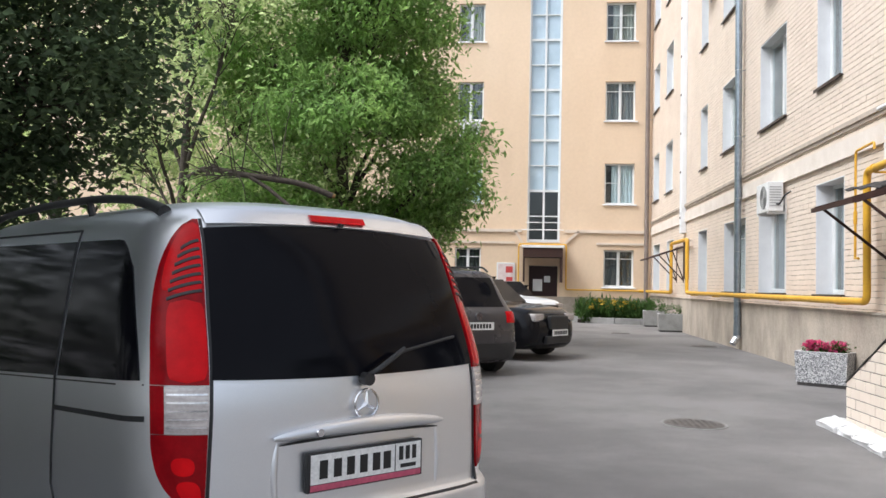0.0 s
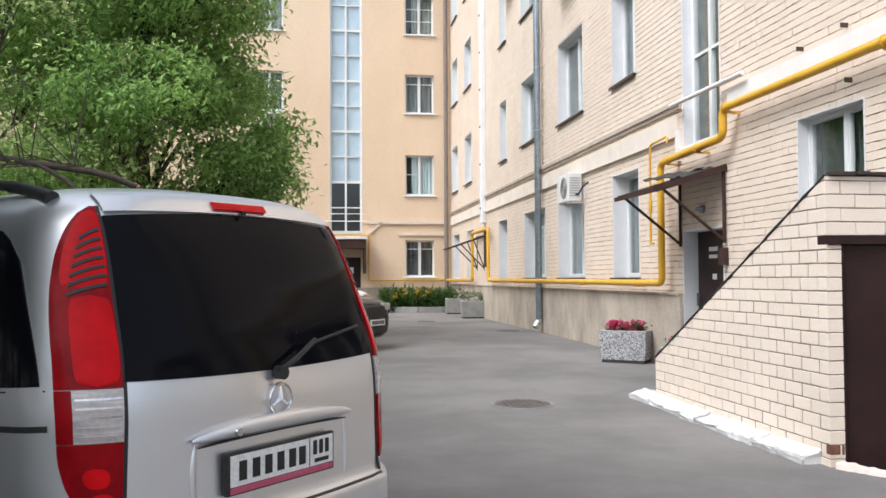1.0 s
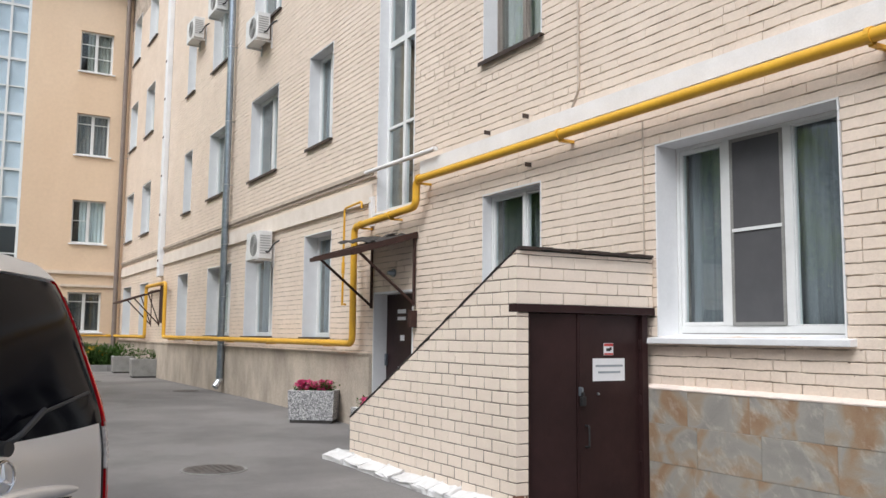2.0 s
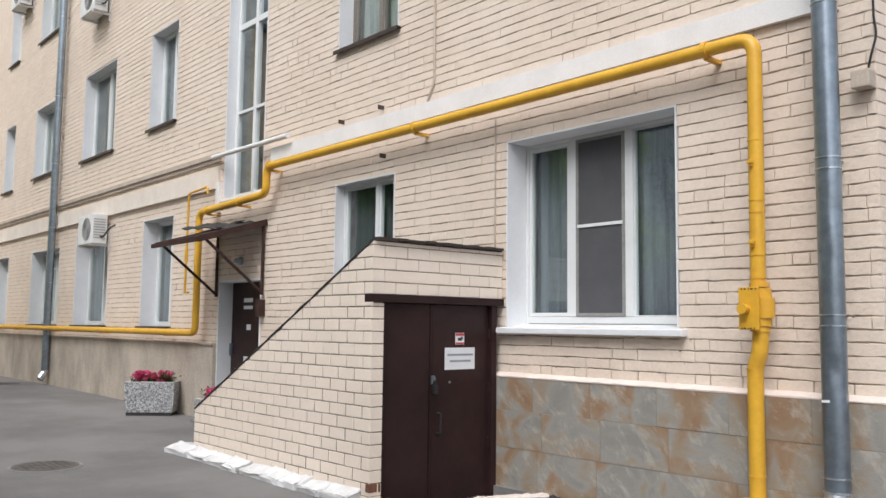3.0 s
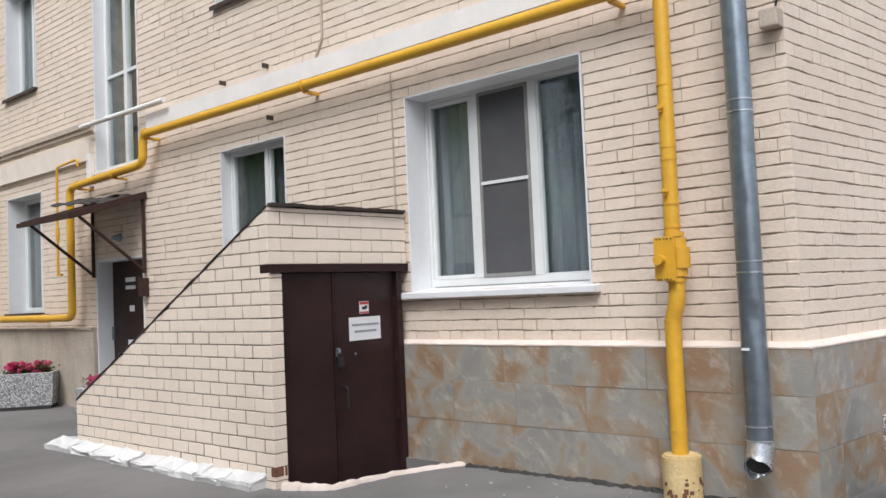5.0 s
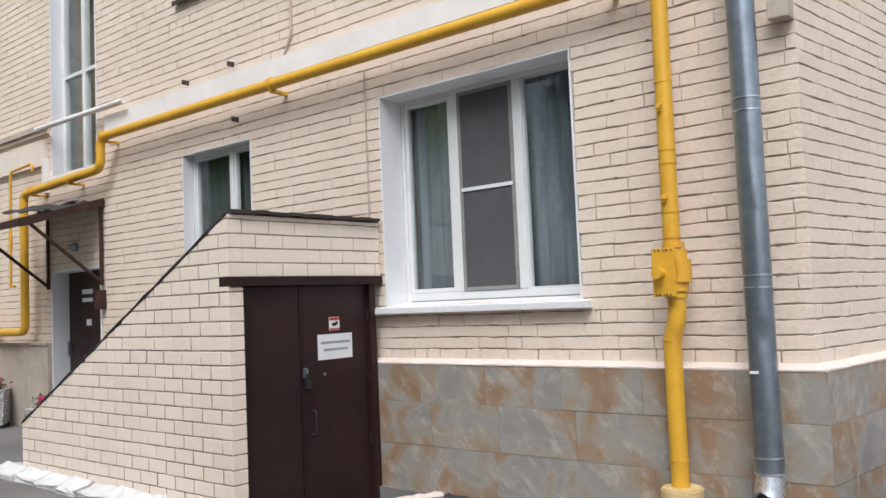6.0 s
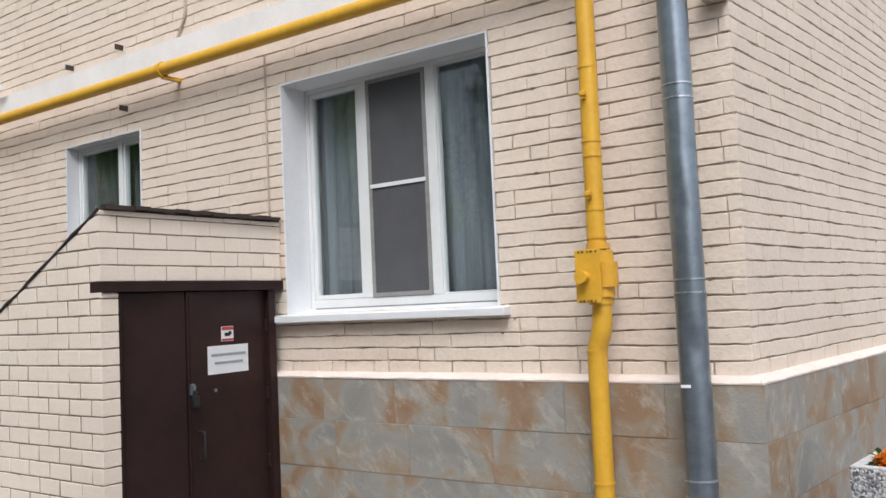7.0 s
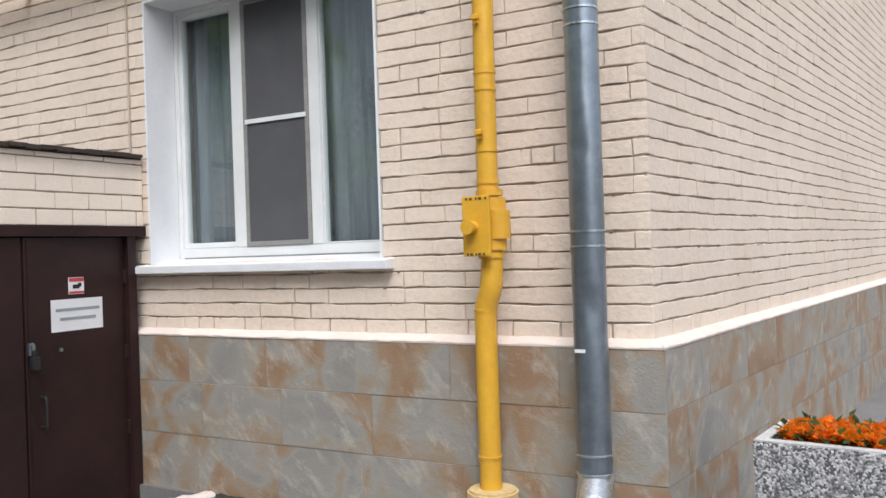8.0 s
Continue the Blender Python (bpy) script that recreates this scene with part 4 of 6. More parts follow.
small = on_leaf("warning_sign", boxes((-0.50, -0.385, -0.004, -0.001, 1.30, 1.405)), PAPER, mr, "small red and white camera warning sign")
for x0, x1, z0, z1, ink in ((-0.498, -0.387, 1.378, 1.402, REDPRINT), (-0.498, -0.387, 1.303, 1.318, REDPRINT), (-0.47, -0.42, 1.335, 1.36, INK), (-0.43, -0.405, 1.345, 1.37, INK)):
    on_leaf("print", boxes((x0, x1, -0.0055, -0.0045, z0, z1)), ink, mr, owner=small)
for z in (0.35, 0.85, 1.35):
    on_leaf("hinge", cyl(bmesh.new(), pose(-0.062, -0.01, z), 0.012, 0.09, 8), BROWN, mr)
lean_part("broken_brick", boxes((EX - 0.006, EX + 0.08, EY - 0.008, EY + 0.05, 0.09, 0.165), (EX + 0.09, EX + 0.118, EY - 0.004, EY + 0.05, 0.085, 0.16), bevel=0.012), RUST, label="chipped red-brown brick at the corner")

# pinkish concrete lip in front of the doors
bm = bmesh.new()
lip = [(-1.40, 8.12, 0.075), (-1.325, 7.97, 0.06), (-1.20, 7.775, 0.045), (-0.95, 7.765, 0.04), (-0.6, 7.73, 0.035), (-0.25, 7.62, 0.035), (0.0, 7.50, 0.03)]
ring = []
rg = random.Random(15)
lip = [tuple(Vector(a).lerp(Vector(b), k / 6)) for a, b in zip(lip, lip[1:]) for k in range(6)] + [lip[-1]]
for i, (x, y, z) in enumerate(lip):
    d = (Vector(lip[min(i + 3, len(lip) - 1)]) - Vector(lip[max(i - 3, 0)])).to_2d().normalized()
    nrm = Vector((d.y, -d.x))
    wd = 0.034 + rg.uniform(-0.008, 0.010)
    z = z * 0.75 + rg.uniform(-0.006, 0.006)
    ring.append([bm.verts.new((x + nrm.x * s * wd, y + nrm.y * s * wd, q)) for s, q in ((1.25, -0.02), (1, z - 0.012), (0.8, z), (-0.8, z), (-1, z - 0.02), (-1.0, -0.02))])
for p, q in zip(ring, ring[1:]):
    for k in range(5):
        bm.faces.new((p[k], p[k + 1], q[k + 1], q[k]))
bm.faces.new(ring[0]), bm.faces.new(ring[-1][::-1])
tagged(part("threshold_kerb", bm, PINKLEDGE), "low pinkish concrete kerb in front of the basement doors", "kerb")

# whitewashed stones along the foot of the lean-to
skirt = thing("stone_skirting", "row of whitewashed broken stone slabs along the brick foot", "stone skirting", at=pose(EX - 0.1, 10.2, 0))
rg = random.Random(11)
y = 8.28
while y < 11.45:
    ln = rg.uniform(0.30, 0.52)
    bm = bmesh.new()
    box(bm, 0, 0.20 + rg.uniform(-0.02, 0.05), 0, ln - 0.003, -0.02, 0.13, bevel=0.014)
    bmesh.ops.subdivide_edges(bm, edges=bm.edges[:], cuts=1, use_grid_fill=True)
    for v in bm.verts:
        u = v.co.x / 0.22
        if v.co.z > 0.05:
            v.co.z = 0.045 + 0.075 * u
        v.co += Vector((rg.uniform(-1, 1), rg.uniform(-1, 1), rg.uniform(-1, 1))) * 0.017
    bm.transform(Matrix.Translation((EX - 0.165 + rg.uniform(-0.012, 0.012), y, ground_z(y))) @ Matrix.Rotation(radians(rg.uniform(-2.5, 2.5)), 4, "Z"))
    ob = part("stone", bm, WHITESTONE, skirt)
    ob.matrix_parent_inverse = skirt.matrix_basis.inverted()
    y += ln

# ---------------------------------------------------------------- gas pipe
gas = thing("gas_pipe", "yellow painted gas pipe along the house wall", "gas pipe", at=pose(-0.1, 5.46, 0))
ginv = gas.matrix_basis.inverted()


def gas_part(name, bm, material=YELLOW, label="", smooth=True, parent=None):
    ob = part(name, bm, material, parent or gas, label, smooth)
    if parent is None:
        ob.matrix_parent_inverse = ginv
    return ob


GX = -0.10
low = fillet([(GX, 5.473, 0.2), (GX, 5.473, 1.20), (GX - 0.01, 5.428, 1.31), (GX, 5.425, 1.50)], 0.055)
gas_part("riser", tubes((low, 0.056)))
run = fillet([(GX, 5.44, 1.50), (GX, 5.43, 3.555), (GX, 12.44, 3.565), (GX, 12.44, 3.20), (GX, 14.45, 3.13), (GX, 14.45, 1.325), (GX, 27.6, 1.34), (GX, 27.6, 2.9), (GX, 30.3, 2.9), (GX, 30.3, 1.33), (GX, 35.84, 1.33), (-0.4, 35.84, 1.33)], 0.13)
gas_part("pipe", tubes((run, 0.053)))
branch = fillet([(-0.38, 35.84, 1.33), (-3.2, 35.84, 1.33), (-3.2, 35.84, 3.09), (-5.05, 35.84, 3.09), (-5.05, 35.84, 1.3)], 0.1)
gas_part("branch_pipe", tubes((branch, 0.030)))
for z in (0.45, 1.185):
    gas_part("collar", cyl(bmesh.new(), pose(GX, 5.473, z), 0.0600, 0.012))
for z in (1.82, 1.98, 2.285, 2.37, 2.80):
    gas_part("collar", cyl(bmesh.new(), pose(GX, 5.436, z), 0.0570, 0.012))
for z in (2.04, 2.61):
    gas_part("lug", boxes((GX - 0.075, GX - 0.04, 5.43, 5.455, z, z + 0.05), (GX - 0.085, GX - 0.06, 5.42, 5.46, z + 0.02, z + 0.045), bevel=0.004), smooth=False)
valve = gas_part("valve", cyl(cyl(cyl(bmesh.new(), pose(GX, 5.42, 1.49), 0.072, 0.26, 20), pose(GX, 5.43, 1.45), 0.068, 0.03, 20), pose(GX, 5.43, 1.76), 0.068, 0.03, 20))
body = cyl(bmesh.new(), pose(GX, 5.395, 1.51), 0.070, 0.21, 20)
bmesh.ops.bevel(body, geom=[e for e in body.edges if abs(e.verts[0].co.z - e.verts[1].co.z) < 0.01], offset=0.035, segments=4, affect="EDGES")
gas_part("valve_body", body, parent=valve)
gas_part("valve_plate", boxes((GX - 0.125, GX - 0.11, 5.371, 5.520, 1.462, 1.757), (GX - 0.11, GX - 0.05, 5.42, 5.49, 1.56, 1.66), bevel=0.004), smooth=False, parent=valve)
gas_part("valve_knob", cyl(cyl(bmesh.new(), pose(GX - 0.125, 5.462, 1.605, 0, -90, 0), 0.030, 0.05), pose(GX - 0.17, 5.462, 1.605, 0, -90, 0), 0.036, 0.02), parent=valve)
bm = bmesh.new()
for i, wd in enumerate((0.012, 0.02, 0.01, 0.018, 0.014)):
    box(bm, GX - 0.1275, GX - 0.1255, 5.385 + i * 0.026, 5.385 + i * 0.026 + wd * 0.8, 1.738, 1.750)
    box(bm, GX - 0.1275, GX - 0.1255, 5.40 + i * 0.022, 5.40 + i * 0.022 + wd * 0.8, 1.466, 1.478)
tagged(gas_part("lettering", bm, DARKMARK, smooth=False, parent=valve), kind="stuff")
base = cyl(bmesh.new(), pose(GX, 5.465, -0.02), 0.130, 0.315, 24)
bmesh.ops.bevel(base, geom=[e for e in base.edges if abs(e.verts[0].co.z - e.verts[1].co.z) < 0.01], offset=0.012, segments=2, affect="EDGES")
gas_part("base_block", base, CREAM, "chipped cream concrete foot")
rg = random.Random(6)
bm = bmesh.new()
for i in range(26):
    a = math.radians(rg.uniform(150, 330))
    s = rg.uniform(0.004, 0.016)
    box(bm, -s, s, -0.001, 0.0015, -s * rg.uniform(0.4, 1.6), s, m=pose(GX + 0.1302 * math.cos(a), 5.465 + 0.1302 * math.sin(a), rg.uniform(0.02, 0.2) ** 1.2, 0, 0, math.degrees(a) + 90))
tagged(gas_part("rust_chip", bm, RUST, smooth=False), kind="stuff")
for y, z in ((5.82, 3.557), (9.30, 3.56), (12.36, 3.565)):
    gas_part("bracket", box(cyl(bmesh.new(), pose(GX, y - 0.02, z, -90, 0, 0), 0.064, 0.04, 16), GX, WALLX, y - 0.02, y + 0.02, z - 0.075, z - 0.045), smooth=False)
for y, z in ((13.2, 3.17), (14.2, 3.14)):
    gas_part("bracket", box(cyl(bmesh.new(), pose(GX, y - 0.02, z, -90, 0, 0), 0.062, 0.04, 16), GX, WALLX, y - 0.02, y + 0.02, z - 0.07, z - 0.045), smooth=False)
for y in (15.6, 18.5, 21.3, 24.2, 27.0):
    gas_part("bracket", boxes((GX, WALLX, y - 0.025, y + 0.025, 1.262, 1.285)), smooth=False)
thin = fillet([(GX - 0.02, 14.82, 1.92), (GX - 0.02, 14.80, 3.46), (GX, 14.2, 3.50), (GX, 14.2, 3.40)], 0.06)
gas_part("thin_pipe", tubes((thin, 0.018), ([(GX - 0.02, 14.82, 1.94), (GX - 0.02, 14.70, 1.93)], 0.018), ([(GX - 0.02, 14.815, 2.42), (GX - 0.02, 14.813, 2.6)], 0.027)))
tagged(part("meter_board", boxes((0.03, WALLX, 14.10, 14.22, 3.12, 3.58), bevel=0.004), BAND), "narrow white board beside the staircase window", "board")

# ---------------------------------------------------------------- downpipes
def downpipe(x, y, z0, r, label, material, elbow, bands, name="downpipe"):
    t = thing(name, label, "downpipe", at=pose(x, y, 0))
    bm = bmesh.new()
    tube(bm, [(0, 0, z0 + 0.02 * k) for k in range(120)] + [(0, 0, TOP)], r, 32)
    for q in bm.verts:                                       # shallow dents near the foot
        for z, a, depth, wide in ((1.22, 205, 0.013, 0.07), (1.12, 225, 0.010, 0.11), (0.74, 170, 0.008, 0.06), (1.95, 190, 0.006, 0.05), (2.25, 240, 0.006, 0.08)):
            d = Vector((r * math.cos(radians(a)), r * math.sin(radians(a)), z)) - q.co
            q.co -= Vector((q.co.x, q.co.y, 0)).normalized() * depth * math.exp(-(d.x * d.x + d.y * d.y + 0.35 * d.z * d.z) / (wide * wide) * 2.5)
    part("pipe", bm, material, t, smooth=True)
    if elbow:
        part("outlet", tubes((fillet([(0, 0, z0 + 0.02), (0, 0, z0 - 0.03), elbow], 0.05), r * 1.02), seg=20), ZINCBRIGHT, t, "dented shiny outlet elbow", smooth=True)
    for z in bands:
        part("band", cyl(bmesh.new(), pose(0, 0, z), r + 0.006, 0.009, 28), ZINCBRIGHT if material is ZINC else material, t, smooth=True)
        part("wall_hook", boxes((r * 0.9, WALLX - x, -0.012, 0.012, z, z + 0.012)), ZINC, t)
    return t


MOUTH = Vector((-0.115, -0.028, 0.30))
dp = downpipe(-0.115, 4.915, 0.42, 0.081, "galvanised steel downpipe with a dented outlet", ZINC, tuple(MOUTH), (0.43, 0.52, 1.49, 1.56, 2.52, 2.595, 3.65, 3.73))
bm = bmesh.new()
box(bm, -0.085, -0.078, 0.0, 0.05, 1.003, 1.018)
part("sticker", bm, PAPER, dp, "scrap of white tape")
part("sleeve", cyl(bmesh.new(), pose(0, 0, 1.46), 0.084, 0.035, 24), ZINC, dp, smooth=True)
d = (MOUTH - Vector((0, 0, 0.39))).normalized()
q = d.to_track_quat("Z", "Y").to_matrix().to_4x4()
# flat black disc stands in for the shaded hollow of the outlet
part("mouth_shade_disc", cyl(bmesh.new(), Matrix.Translation(MOUTH - d * 0.004) @ q, 0.074, 0.006, 20), BLACKTRIM, dp)
bm, rim = bmesh.new(), []
for k in range(24):                                          # crumpled, torn collar
    a = 2 * math.pi * k / 24
    flare = 0.086 + 0.010 * math.sin(3 * a + 0.5)
    ln = 0.035 + 0.022 * math.sin(2 * a + 0.6) + 0.010 * math.sin(5 * a)
    rim.append([bm.verts.new(MOUTH + (q @ Vector((r * math.cos(a), r * math.sin(a), w)))) for r, w in ((0.083, -0.012), (flare, ln), (flare - 0.004, ln - 0.002), (0.078, -0.006))])
for a, b in zip(rim, rim[1:] + rim[:1]):
    for k in range(3):
        bm.faces.new((a[k], b[k], b[k + 1], a[k + 1]))
part("torn_edge", bm, ZINCBRIGHT, dp, smooth=True)
downpipe(-0.06, 21.83, 0.42, 0.078, "grey galvanised downpipe beside the ground floor windows", ZINC, (-0.11, -0.05, 0.25), (1.2, 2.3, 3.5, 4.9, 6.4, 8.2))
downpipe(-0.13, 35.80, 0.2, 0.085, "brown downpipe in the corner of the yard", PIPEBROWN, None, (2.0, 5.0, 8.0))
duct = thing("white_duct", "tall white pipe duct with small dark clips", "duct", at=pose(WALLX, 28.9, 0))
part("duct", boxes((-0.16, 0.0, -0.16, 0.16, 3.15, TOP), bevel=0.03), WHITE, duct)
for z in (3.6, 5.0, 6.2, 7.4, 8.6, 9.8):
    part("clip", boxes((-0.175, -0.155, -0.06, 0.06, z, z + 0.06)), DARKSILL, duct)

# small wall fittings
cam_box = thing("wall_camera", "small beige box with a loose cable on the wall corner", "camera", at=pose(WALLX, 4.74, 3.12))
part("housing", boxes((-0.12, -0.005, -0.07, 0.05, -0.06, 0.06), bevel=0.01), CABLE, cam_box)
part("cable", tubes((fillet([(-0.02, -0.02, 0.05), (-0.05, -0.06, 0.16), (-0.02, -0.09, 0.30), (-0.012, -0.07, 0.42), (-0.01, -0.07, 1.2)], 0.05), 0.008), seg=6), BLACKTRIM, cam_box)
tagged(part("wall_cable", tubes((fillet([(0.07, 9.20, 14.0), (0.07, 9.19, 4.05), (0.07, 9.32, 3.84)], 0.06), 0.013), ([(0.07, 8.25, 3.5), (0.07, 8.25, 2.2)], 0.008), seg=6), CABLE), "beige cable running down the brick wall", "cable")
for y, z in ((10.9, 3.9), (10.1, 3.93), (10.05, 3.36)):
    tagged(part("wall_hook", boxes((0.0, WALLX, y - 0.006, y + 0.006, z, z + 0.05), bevel=0.002), DARKSILL), "short rusty hook in the wall", "hook", "wall hooks")


def air_conditioner(at, group="air conditioners"):
    t = thing("air_conditioner", "white outdoor air-conditioner unit on wall brackets", "air conditioner", group, at=at)
    part("casing", boxes((-0.36, -0.08, -0.40, 0.40, 0.06, 0.62), bevel=0.015), ACWHITE, t)
    bm = bmesh.new()
    for r in (0.05, 0.09, 0.13, 0.17, 0.21):
        tube(bm, [(-0.368, -0.1 + r * math.cos(a * math.pi / 10), 0.34 + r * math.sin(a * math.pi / 10)) for a in range(21)], 0.005, 5)
    part("fan_grille", bm, CONCRETE, t)
    part("fan_opening", cyl(bmesh.new(), pose(-0.36, -0.1, 0.34, 0, -90, 0), 0.22, 0.004, 28), LOUVRE, t)
    part("side_louvre", boxes(*[(-0.33, -0.12, -0.408, -0.402, 0.16 + 0.05 * k, 0.18 + 0.05 * k) for k in range(8)]), LOUVRE, t)
    for y in (-0.34, 0.31):
        part("bracket", boxes((-0.36, -0.03, y, y + 0.03, 0.02, 0.06), (-0.03, 0, y, y + 0.03, -0.1, 0.4)), ACWHITE, t)
    part("hose", tubes((fillet([(-0.2, -0.4, 0.2), (-0.18, -0.5, 0.18), (-0.1, -0.55, 0.35), (0, -0.6, 0.42)], 0.06), 0.018), seg=8), BLACKTRIM, t)
    return t


ac = air_conditioner(pose(WALLX, 19.05, 2.88))
copy_thing(ac, pose(WALLX, 19.6, 7.55))
copy_thing(ac, pose(WALLX, 25.1, 9.25))
copy_thing(ac, pose(WALLX, 22.9, 9.28))
copy_thing(ac, pose(-7.05, FAR_Y, 7.25, 0, 0, 90))

# far wing: brown canopy and door, notice board, yellow riser, second porch on the long wall
t = thing("door_2", "dark brown entrance door with white papers, under a small canopy", "door", kind="structure", at=pose(-4.66, FAR_Y, 0.1))
part("door_leaf", boxes((0.02, 1.14, 0.12, 0.17, 0, 2.12), bevel=0.008), BROWN, t)
part("reveal", boxes((0.0, 0.02, 0, 0.3, 0, 2.14), (1.14, 1.16, 0, 0.3, 0, 2.14)), PLASTER, t)
part("notice", boxes((0.18, 0.55, 0.112, 0.119, 1.15, 1.62)), PAPER, t, "white paper notices")
part("notice", boxes((0.62, 0.86, 0.112, 0.119, 1.5, 1.75)), PAPER, t, "white paper notice")
c2 = thing("canopy", "brown boxy canopy over the far entrance", "canopy", at=pose(-4.1, FAR_Y, 2.5))
part("roof", boxes((-0.78, 0.74, -0.9, -0.07, 0.05, 0.42), bevel=0.02), RUSTBROWN, c2)
part("side_panel", boxes((-0.78, -0.7, -0.85, -0.07, -0.9, 0.05)), RUSTBROWN, c2)
part("side_panel", boxes((0.66, 0.74, -0.85, -0.07, -0.9, 0.05)), RUSTBROWN, c2)
part("top_edge", boxes((-0.83, 0.79, -0.95, -0.07, 0.42, 0.52), bevel=0.01), BAND, c2)
nb = thing("notice_board", "white framed notice board with a pale poster", "notice board", at=pose(-5.55, FAR_Y - 0.005, 1.5))
part("frame", boxes((-0.36, 0.36, -0.04, 0.0, 0, 0.85), bevel=0.01), PVC, nb)
part("poster", boxes((-0.31, 0.31, -0.045, -0.041, 0.05, 0.80)), POSTER, nb)
part("print", boxes((0.0, 0.27, -0.049, -0.046, 0.45, 0.7)), REDPRINT, nb)
part("print", boxes((0.02, 0.27, -0.049, -0.046, 0.12, 0.28)), REDPRINT, nb)
c3 = thing("canopy", "open brown bracket of a far porch canopy", "canopy", at=pose(WALLX, 29.6, 2.3))
for s in (-0.5, 0.7):
    part("bracket", tubes(([(0, s, 0.45), (-1.15, s, 0.05)], 0.025), ([(0, s, -0.6), (-0.75, s, 0.17)], 0.02), ([(0, s, -0.6), (-0.35, s, 0.32)], 0.018), ([(0, s, 0.5), (0, s, -0.65)], 0.025), seg=6), RUSTBROWN, c3)
for x, z in ((-1.15, 0.05), (-0.05, 0.45)):
    part("frame", tubes(([(x, -0.5, z), (x, 0.7, z)], 0.025), seg=6), RUSTBROWN, c3)
tagged(part("cabinet_box", boxes((WALLX - 0.12, WALLX, 28.25, 28.6, 1.75, 2.95), bevel=0.01), RUSTBROWN), "rusty brown narrow cabinet on the wall", "cabinet")

# manholes
def manhole(x, y, r):
    t = thing("manhole_cover", "round worn iron manhole cover in the asphalt", "manhole cover", "manhole covers", at=pose(x, y, ground_z(y)))
    part("ring", cyl(bmesh.new(), pose(0, 0, -0.03), r, 0.036, 40), CONCRETE, t)
    bm = cyl(bmesh.new(), pose(0, 0, -0.03), r * 0.9, 0.042, 40)
    for i in range(-4, 5):
        for j in range(-4, 5):
            if i * i + j * j < 17:
                box(bm, i * r * 0.19 - 0.02, i * r * 0.19 + 0.02, j * r * 0.19 - 0.02, j * r * 0.19 + 0.02, 0.01, 0.016)
    part("lid", bm, IRON, t)
    return t


manhole(-2.97, 11.55, 0.35)
manhole(-0.62, 22.6, 0.33)
manhole(-2.0, 27.5, 0.3)

# crumbled dark seam where the asphalt meets the plinth
rg = random.Random(9)
bm = bmesh.new()
prev = None
for k in range(60):
    y = 7.5 - k * 0.05
    w0, w1 = 0.012 + 0.02 * rg.random(), 0.012 + 0.02 * rg.random()
    q = [bm.verts.new((-0.005 - w0, y, 0.004)), bm.verts.new((0.02, y, 0.005))]
    if prev:
        bm.faces.new((prev[0], prev[1], q[1], q[0]))
    prev = q
tagged(part("asphalt_seam", bm, BITUMEN), "dark crumbled seam of asphalt along the plinth", "seam", kind="structure")

# ragged asphalt edge along the tiled plinth, with crumbs of white plaster
rg = random.Random(23)
bm = bmesh.new()
prev = None
for k in range(70):
    y = 7.42 - k * 0.035
    wd, h = 0.05 + rg.uniform(-0.02, 0.035), 0.016 + rg.uniform(-0.006, 0.012)
    ring = [bm.verts.new(p) for p in ((WALLX - 0.07, y, h * 0.5), (WALLX - 0.078 - wd * 0.3, y, h), (WALLX - 0.07 - wd, y, h * 0.8), (WALLX - 0.09 - wd, y, -0.01))]
    if prev:
        for i in range(3):
            bm.faces.new((prev[i], prev[i + 1], ring[i + 1], ring[i]))
    prev = ring
tagged(part("asphalt_edge", bm, BITUMEN), "ragged dark asphalt edge along the plinth", "asphalt edge", kind="structure")
bm = bmesh.new()
for k in range(14):
    s = rg.uniform(0.003, 0.011)
    box(bm, -s, s, -s * 0.7, s * 0.7, 0, s * 0.8, m=pose(rg.uniform(-0.75, -0.1), rg.uniform(5.7, 7.2), 0.001, 0, 0, rg.uniform(0, 180)))
tagged(part("crumbs", bm, RIM), "small crumbs of pale plaster on the asphalt", "rubble", kind="stuff")

# small chips and holes in the painted brick
rg = random.Random(31)
for m, span, count, tag in ((MAIN, (-8.0, -4.75), 70, "long wall"), (ENDW, (0.1, 5.0), 60, "end wall")):
    bm = bmesh.new()
    for k in range(count):
        x, z = rg.uniform(*span), 1.03 + 0.0885 * (int(27 * rg.random() ** 1.7) + 1) + rg.uniform(-0.009, 0.006)
        if m is MAIN and any(h[0] - 0.08 < x < h[1] + 0.08 and h[2] - 0.12 < z < h[3] + 0.1 for h in MAIN_HOLES):
            continue
        s = 0.003 + 0.013 * rg.random() ** 3
        ring = [bm.verts.new((x + s * rg.uniform(0.5, 1.5) * math.cos(a), -0.0068, z + s * rg.uniform(0.25, 0.7) * math.sin(a))) for a in (0, 1.1, 2.2, 3.3, 4.3, 5.3)]
        back = [bm.verts.new((v.co.x, 0.004, v.co.z)) for v in ring]
        bm.faces.new(ring[::-1])
        for i in range(6):
            bm.faces.new((ring[i], ring[(i + 1) % 6], back[(i + 1) % 6], back[i]))
    bm.transform(m)
    tagged(part("wall_chips", bm, CHIP), "small brown chips and holes in the painted brick of the " + tag, "chips", kind="stuff")

